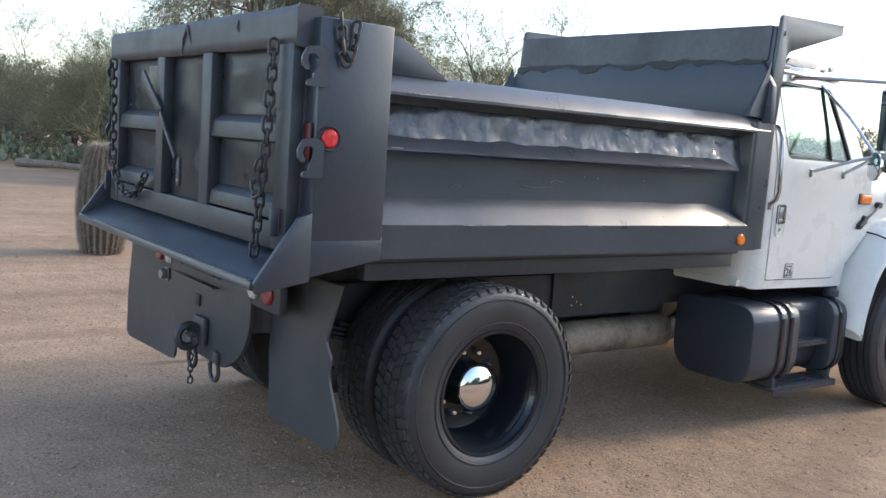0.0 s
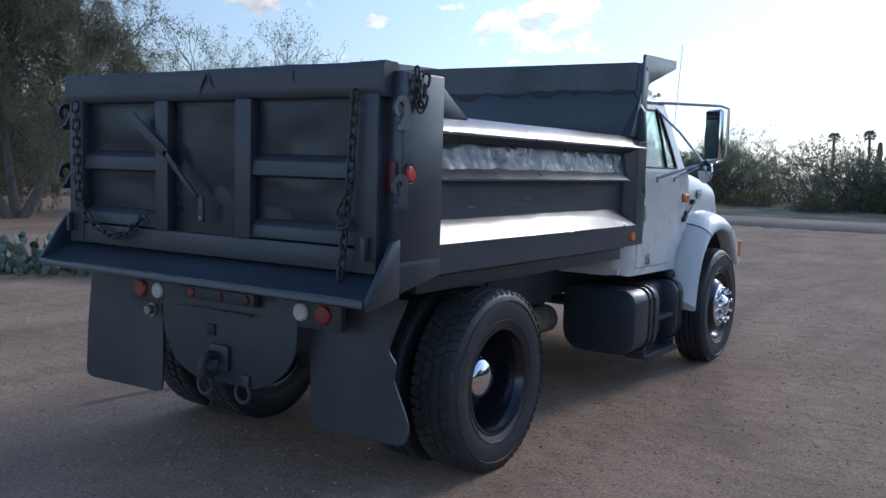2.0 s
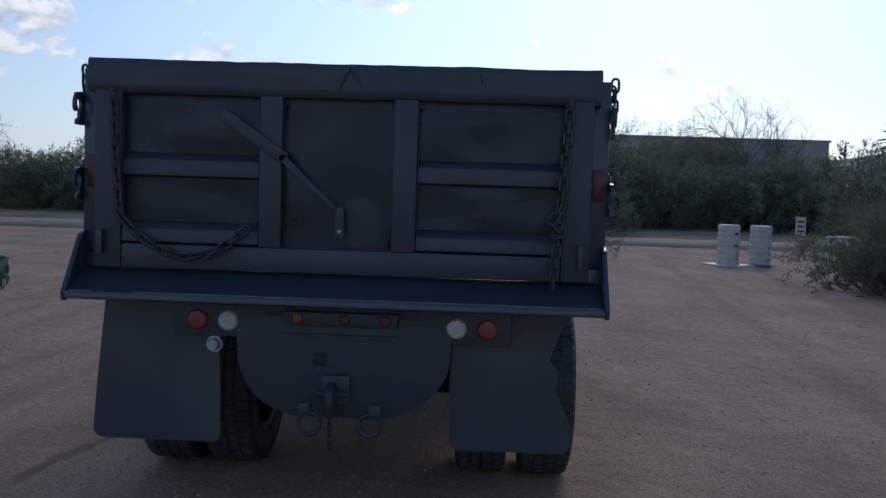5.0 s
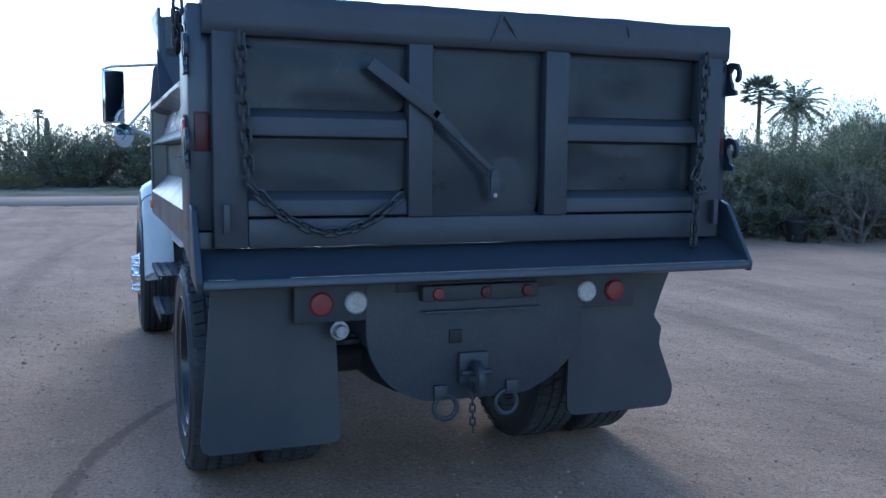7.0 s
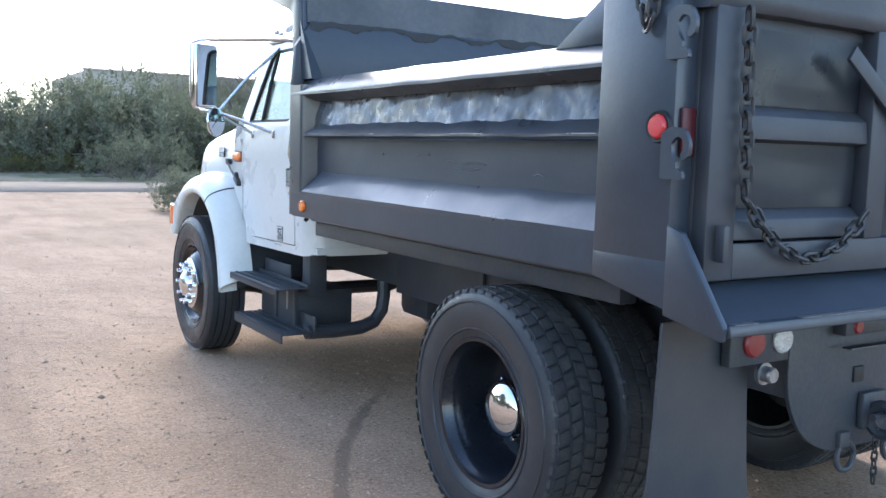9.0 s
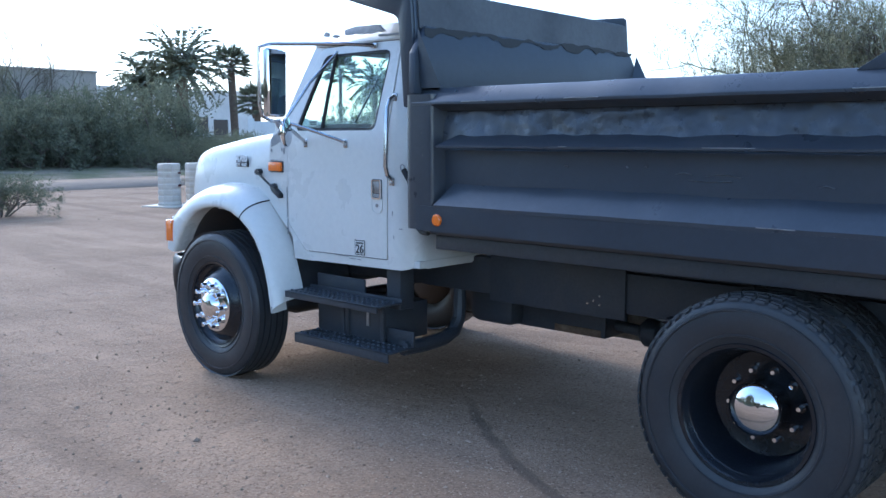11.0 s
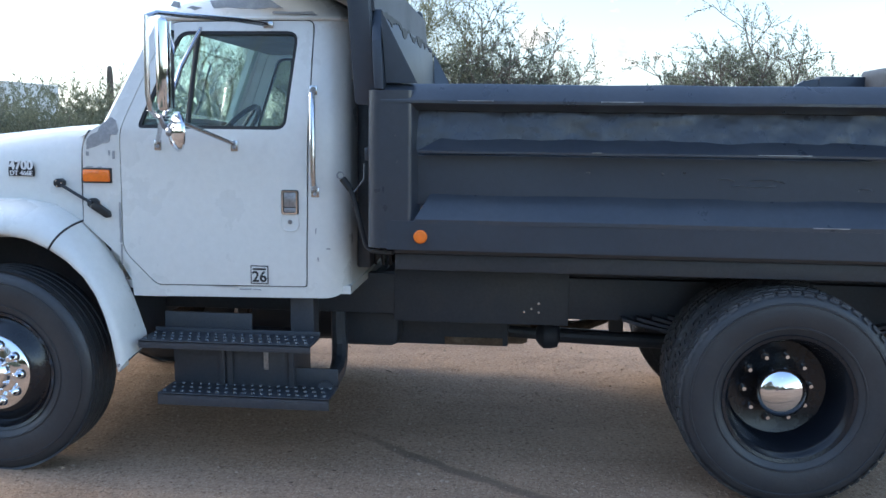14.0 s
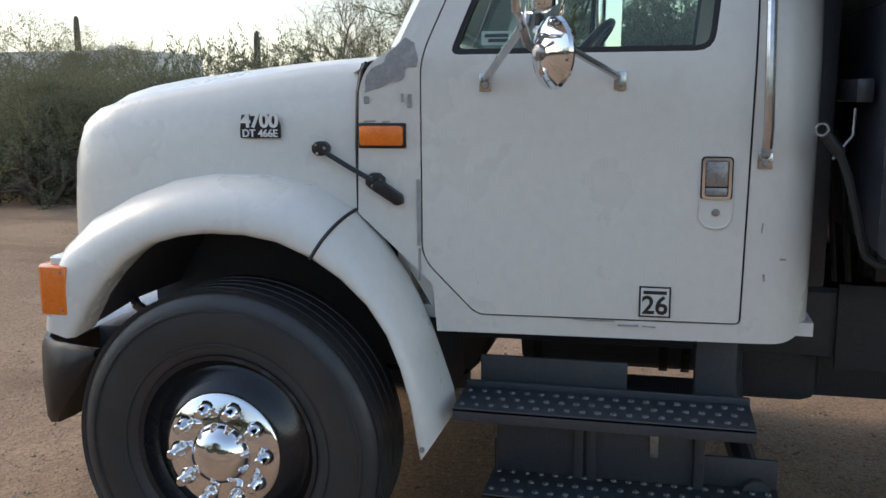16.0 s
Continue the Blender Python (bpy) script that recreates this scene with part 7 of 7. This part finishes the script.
def prickly_pear(x, y, radius, count, seed, label, tall=0.42):
    r = random.Random(seed)
    base = bmesh.new()
    for k in range(9):
        a = 2 * math.pi * k / 9
        tube([(0.3 * radius * math.cos(a), 0.3 * radius * math.sin(a), -0.05), (0.5 * radius * math.cos(a + 0.2), 0.5 * radius * math.sin(a + 0.2), 0.12)], 0.035, 6, base)
    ob = part("prickly_pear", finish("prickly_pear", base, "log"), "", None, label, pose(x, y, ground_z(x, y)))
    tagged(ob, label, "cactus", "prickly pears in the garden")
    grown = []
    for k in range(count):
        if k < count * 0.45 or not grown:
            a, q = r.uniform(0, 6.283), radius * math.sqrt(r.random())
            p, tilt, turn = Vector((q * math.cos(a), q * math.sin(a), 0.02)), r.uniform(-18, 18), r.uniform(0, 360)
        else:
            m0 = r.choice(grown)
            p = m0 @ Vector((r.uniform(-0.05, 0.05), 0, r.uniform(0.17, 0.205)))
            if p.z > tall:
                continue
            tilt, turn = r.uniform(-40, 40), r.uniform(0, 360)
        m = pose(p.x, p.y, p.z, tilt, r.uniform(-25, 25), turn) @ Matrix.Scale(r.uniform(0.6, 0.95) * (1.5 if tall > 0.5 else 1.0), 4)
        grown.append(m)
        part("pad", PADS[k % 3], "", ob, "", m)
    return ob


prickly_pear(-7.3, 4.2, 1.0, 340, 1, "broad low clump of grey green prickly pear")
prickly_pear(-8.6, 3.2, 0.75, 220, 2, "low clump of grey green prickly pear")
prickly_pear(-7.0, 7.4, 0.95, 320, 3, "broad low clump of grey green prickly pear")
prickly_pear(-8.6, 8.6, 0.7, 180, 9, "low clump of grey green prickly pear")
prickly_pear(-19.4, 15.6, 1.3, 150, 4, "wide clump of prickly pear in the garden")
prickly_pear(-18.4, 17.2, 1.0, 110, 5, "wide clump of prickly pear in the garden")
prickly_pear(-27.5, 8.2, 1.9, 260, 6, "wide clump of prickly pear under trees", 0.9)
prickly_pear(-28.5, 4.9, 2.0, 280, 7, "wide clump of prickly pear under trees", 0.9)
prickly_pear(-27.0, 11.4, 1.8, 240, 8, "wide clump of prickly pear under trees", 0.9)


def barrel(x, y, height, radius, ribs, label, spines, seed, lean=3.0, bulge=0.12, name="barrel_cactus"):
    """A ribbed column with a rounded top, spines in rows along its ribs."""
    r = random.Random(seed)
    own = bmesh.new()
    n, m = ribs * 4, 18
    rows, tips = [], []

    def at(k, j):
        u = j / m
        a = 2 * math.pi * k / n
        body = radius * (1 - bulge + bulge * 1.2 * math.sin(math.pi * min(u * 1.15, 1)))
        top = 1.0 if u < 0.8 else math.sqrt(max(1 - ((u - 0.8) / 0.2) ** 2, 0.0004))
        rr = body * top * (1 + 0.05 * math.cos(a * ribs))
        zz = height * (u if u < 0.8 else 0.8 + 0.2 * math.sin((u - 0.8) / 0.2 * math.pi / 2))
        return Vector((rr * math.cos(a), rr * math.sin(a), zz))
    for j in range(m + 1):
        rows.append([own.verts.new(at(k, j)) for k in range(n)])
    for a, b in zip(rows, rows[1:]):
        for k in range(n):
            own.faces.new((a[k], a[(k + 1) % n], b[(k + 1) % n], b[k]))
    own.faces.new(rows[-1])
    ob = part(name, finish(name, own, "cactus", 60), "", None, "", pose(x, y, ground_z(x, y) - 0.02, lean, lean * 0.5, r.uniform(0, 360)))
    tagged(ob, label, "cactus")
    if spines:
        vs, fs = [], []
        for k in range(ribs):
            for j in range(int(spines)):
                u = 0.03 + 0.96 * j / spines
                p = at(k * 4, u * m)
                nrm = Vector((p.x, p.y, 0.02 + max(0, u - 0.8) * 0.8)).normalized()
                for q in range(18):
                    d = (nrm + Vector((r.uniform(-1, 1), r.uniform(-1, 1), r.uniform(-0.9, 0.9))) * 0.75).normalized()
                    e, side = p + d * r.uniform(0.03, 0.085), d.cross(Vector((r.random(), r.random(), 1))).normalized() * 0.0034
                    b = len(vs)
                    vs += [tuple(p - side), tuple(p + side), tuple(e)]
                    fs.append((b, b + 1, b + 2))
        part("spine_coat", raw_mesh("spine_coat", vs, fs, "spine"), "", ob, "dry tan spines")["kind"] = "stuff"
    return ob


barrel(-7.03, 0.55, 1.34, 0.25, 22, "tall leaning barrel cactus with dry tan spines", 70, 1, 4.0, 0.2)
barrel(-14.5, 12.9, 0.62, 0.3, 20, "small round barrel cactus on sand", 14, 2, 0)
barrel(-32.4, 27.3, 1.6, 0.62, 18, "large round barrel cactus near trees", 0, 3, 0)
barrel(-29.5, 10.6, 2.3, 0.3, 16, "short saguaro column with a shaded base", 0, 4, 0, 0.03, "saguaro")
barrel(-20.2, 13.4, 2.2, 0.2, 16, "short saguaro column in the garden", 0, 5, 0, 0.03, "saguaro")
for x, y, h in ((6.2, 47, 5.2), (5.3, 47.5, 4.0), (-4.0, 48, 3.6), (94.8, 71.2, 10.8), (32.7, 19.3, 4.2), (-13, 47.5, 4.4)):
    barrel(x, y, h, 0.14 if h < 8 else 0.36, 14, "tall saguaro rising above the shrubs", 0, int(h * 10), 0, 0.03, "saguaro")
tube_bm = tube([(-25.0, 3.2, 0.12), (-24.2, 4.0, 0.14), (-23.2, 4.9, 0.1), (-22.4, 5.5, 0.06)], 0.14, 10, None, 0.05)
tagged(part("dead_log", tube_bm, "log", None), "weathered fallen log on the sand", "log")


# ---- palms ----
def fan_palm(x, y, height, crown, seed, kind="fan"):
    b = Builder(seed)
    r = b.r
    pts = [Vector((0.15 * math.sin(u * 2 + seed), 0.1 * u, height * u)) for u in (k / 8 for k in range(9))]
    b.limb(pts, 0.36 if kind == "fan" else 0.48, 0.34 if kind == "fan" else 0.46, 10)
    top = pts[-1]
    for k in range(46 if kind == "fan" else 60):
        a = k * 2.4
        e = 1.25 - 1.9 * (k / 46 if kind == "fan" else k / 60) + r.uniform(-0.15, 0.15)
        d = Vector((math.cos(a) * math.cos(e), math.sin(a) * math.cos(e), math.sin(e)))
        side = d.cross(Vector((0, 0, 1))).normalized()
        if kind == "fan":
            hub = top + d * crown * 0.5
            b.limb([top, hub], 0.025, 0.015, 3)
            for q in range(13):
                w = (q - 6) / 6 * 1.25
                ld = (d * math.cos(w) + side * math.sin(w) + Vector((0, 0, -0.15 * abs(w)))).normalized()
                b.blade(hub, ld, crown * 0.5, max(0.12, crown * 0.085))
        else:
            p, last_p = top, top
            for q in range(12):
                dd = (d + Vector((0, 0, -0.9 * (q / 12) ** 1.5))).normalized()
                p = p + dd * crown / 12
                for sgn in (-1, 1):
                    b.blade(p, (dd * 0.6 + side * sgn * 0.8 + Vector((0, 0, -0.1))).normalized(), crown * 0.19, max(0.1, crown * 0.075))
            b.limb([top, top + d * crown * 0.45], 0.03, 0.02, 3)
    m = pose(x, y, 0)
    ob = thing("palm_tree", "fan palm with a shaggy round crown" if kind == "fan" else "thick date palm with arching fronds", "palm tree", m, "palms beyond the street")
    part("trunk", raw_mesh("trunk", b.wv, b.wf, "palm_trunk", True), "", ob)
    part("crown", raw_mesh("crown", b.lv, b.lf, "palm_leaf"), "", ob)


def far(yaw, d):
    """A place at a distance and a bearing from the middle of the walk."""
    return -5.0 - math.sin(radians(yaw)) * d, -1.1 + math.cos(radians(yaw)) * d


fan_palm(*far(-32.1, 75), 7.0, 3.8, 1, "date")
fan_palm(*far(-35.1, 82), 7.8, 2.2, 2)
fan_palm(*far(-36.6, 76), 4.4, 2.0, 3)
fan_palm(107.0, 125.6, 13.6, 4.0, 4)
fan_palm(105.0, 114.5, 10.6, 4.9, 5, "date")
fan_palm(*far(-30.0, 78), 6.0, 3.0, 6, "date")
for k, (yaw, z) in enumerate(((8.9, 11.4), (7.0, 12.2), (4.5, 11.8), (2.4, 12.4))):
    fan_palm(*far(yaw, 246 + 4 * k), z, 1.9, 7 + k)

# ---- buildings and street things ----
def building(name, label, x0, x1, y0, y1, h, mat, windows=(), parapet=0.35):
    ob = thing(name, label, "building", pose((x0 + x1) / 2, (y0 + y1) / 2, -0.1))
    cx, cy = (x0 + x1) / 2, (y0 + y1) / 2
    w, d = (x1 - x0) / 2, (y1 - y0) / 2
    body = bmesh.new()
    for a in ((-w, w, -d, -d + 0.25), (-w, w, d - 0.25, d), (-w, -w + 0.25, -d + 0.25, d - 0.25), (w - 0.25, w, -d + 0.25, d - 0.25)):
        box(*a, 0, h, 0, body)
    part("wall", body, mat, ob)
    part("roof", box(-w + 0.2, w - 0.2, -d + 0.2, d - 0.2, h - parapet - 0.2, h - parapet), mat, ob)
    part("parapet_cap", box(-w - 0.08, w + 0.08, -d - 0.08, -d + 0.33, h + 0.003, h + 0.13, 0.02), mat, ob)
    for wx0, wx1, z0, z1 in windows:
        win = part("window", box(wx0, wx1, -d - 0.03, -d + 0.1, z0, z1), "dark_window", ob)
        part("window_frame", prism([(wx0 - 0.1, z0 - 0.1), (wx1 + 0.1, z0 - 0.1), (wx1 + 0.1, z0 - 0.004), (wx0 - 0.1, z0 - 0.004)], "y", -d - 0.07, -d + 0.05), mat, win)
    return ob


building("flat_building", "flat roofed tan stucco building behind shrubs", 6.3, 21, 49, 60, 5.4, "stucco", ((-5, -3.5, 1.2, 2.6), (2, 3.5, 1.2, 2.6)))
bx, by = far(-32.5, 88)
building("white_house", "flat roofed white house beyond the street", bx - 9, bx + 8, by, by + 9, 6.0, "plaster", ((1.2, 2.4, 2.0, 3.6), (3.0, 4.6, 1.6, 3.4), (-5, -3.6, 1.6, 3.4)))
hx, hy = 56.0, 39.0
building("white_house", "long low white house behind the shrubs", hx - 4, hx + 9, hy, hy + 9, 4.6, "plaster", ((-4, -2.6, 1.5, 2.9), (1, 2.4, 1.5, 2.9)))
ch = part("chimney", box(-3.2, -2.2, -3.2, -2.2, 4.6, 5.1, 0.02), "plaster", bpy.data.objects["white_house.001"])
rh = thing("tiled_house", "house with a low red tiled roof", "house", pose(47, -3.5, -0.1))
part("wall", box(-4, 4, -6, 5.5, 0, 3.296), "stucco", rh)
part("roof", prism([(-4.6, 3.3), (4.6, 3.3), (0, 4.25)], "y", -6.6, 6.1), "tile", rh)

# white garden wall with pillars
wx0, wy0 = far(-36.2, 66)
wx1, wy1 = far(-44.5, 66)
gw = thing("garden_wall", "white plastered garden wall beyond the street", "wall")
d = Vector((wx1 - wx0, wy1 - wy0, 0))
steps = 5
for k in range(steps):
    a, b = Vector((wx0, wy0, 0)) + d * k / steps, Vector((wx0, wy0, 0)) + d * (k + 1) / steps
    ang = math.degrees(math.atan2(d.y, d.x))
    m = pose(a.x, a.y, 0, 0, 0, ang)
    part("wall_panel", box(0.22, d.length / steps - 0.22, -0.1, 0.1, -0.2, 2.75, 0.01), "plaster", gw, "", m)
    part("pillar", box(-0.2, 0.2, -0.2, 0.2, -0.2, 2.95, 0.02), "plaster", gw, "", m)

# two ribbed white barrels on the lot
def street_barrel(x, y, turn, label):
    prof = [(0.0, 1.0), (0.24, 1.0), (0.265, 0.985), (0.27, 0.96)]
    for k in range(6):
        z = 0.93 - k * 0.145
        prof += [(0.275, z), (0.275, z - 0.07), (0.262, z - 0.085), (0.262, z - 0.125)]
    prof += [(0.285, 0.05), (0.285, 0.0), (0.0, 0.0)]
    ob = part("street_barrel", lathe(prof, 8, "z"), "barrier", None, label, pose(x, y, ground_z(x, y) + 0.03, 0, 0, turn + 22.5), 20)
    tagged(ob, label, "barrel", "barrels on the lot")
    w = 0.48 if turn < 10 else 0.33
    part("base_plate", box(-w, w, -w, w, -0.06, -0.002, 0.01), "barrier" if turn < 10 else "rubber", ob)
    for z in (0.75, 0.45):
        part("faded_mark", box(-0.06, 0.06, -0.281, -0.2765, z, z + 0.05), "darkred", ob)
    return ob


street_barrel(7.0, 18.1, 5, "ribbed chalky white barrel on a pale base")
street_barrel(7.85, 18.25, 40, "ribbed chalky white barrel on a dark base")
sign = thing("small_sign", "small white sign on a thin post", "sign", pose(9.55, 20.33, 0))
part("post", box(-0.03, 0.03, -0.03, 0.03, -0.1, 0.9), "zinc", sign)
plate_s = part("sign_plate", box(-0.14, 0.14, -0.045, -0.032, 0.75, 1.25, 0.004), "barrier", sign)
for k in range(3):
    part("sign_bar", box(-0.09, 0.09, -0.0485, -0.0455, 1.1 - 0.13 * k, 1.15 - 0.13 * k), "ink", plate_s)
cb = thing("utility_box", "weathered concrete utility box at the street", "utility box", pose(10.22, 18.61, 0, 0, 0, 25))
part("body", box(-0.42, 0.42, -0.38, 0.38, -0.05, 0.74, 0.03), "concrete", cb)
part("lid", box(-0.44, 0.44, -0.4, 0.4, 0.743, 0.8, 0.02), "concrete", cb)
pot = part("plant_pot", lathe([(0.0, 0.0), (0.19, 0.0), (0.24, 0.36), (0.27, 0.37), (0.27, 0.43), (0.23, 0.43), (0.2, 0.36), (0.0, 0.35)], 24, "z"), "plastic", None, "", pose(11.2, 9.5, 0.0))
tagged(pot, "dark round plant pot on the sand", "plant pot")

# a part that has pieces of its own hangs straight from its thing
for _ in range(3):
    owners = {ob.parent.name for ob in bpy.data.objects if ob.parent is not None}
    for ob in list(bpy.data.objects):
        up = ob.parent
        if up is not None and up.parent is not None and ob.name in owners:
            ob.matrix_basis = up.matrix_basis @ ob.matrix_basis
            ob.parent = up.parent
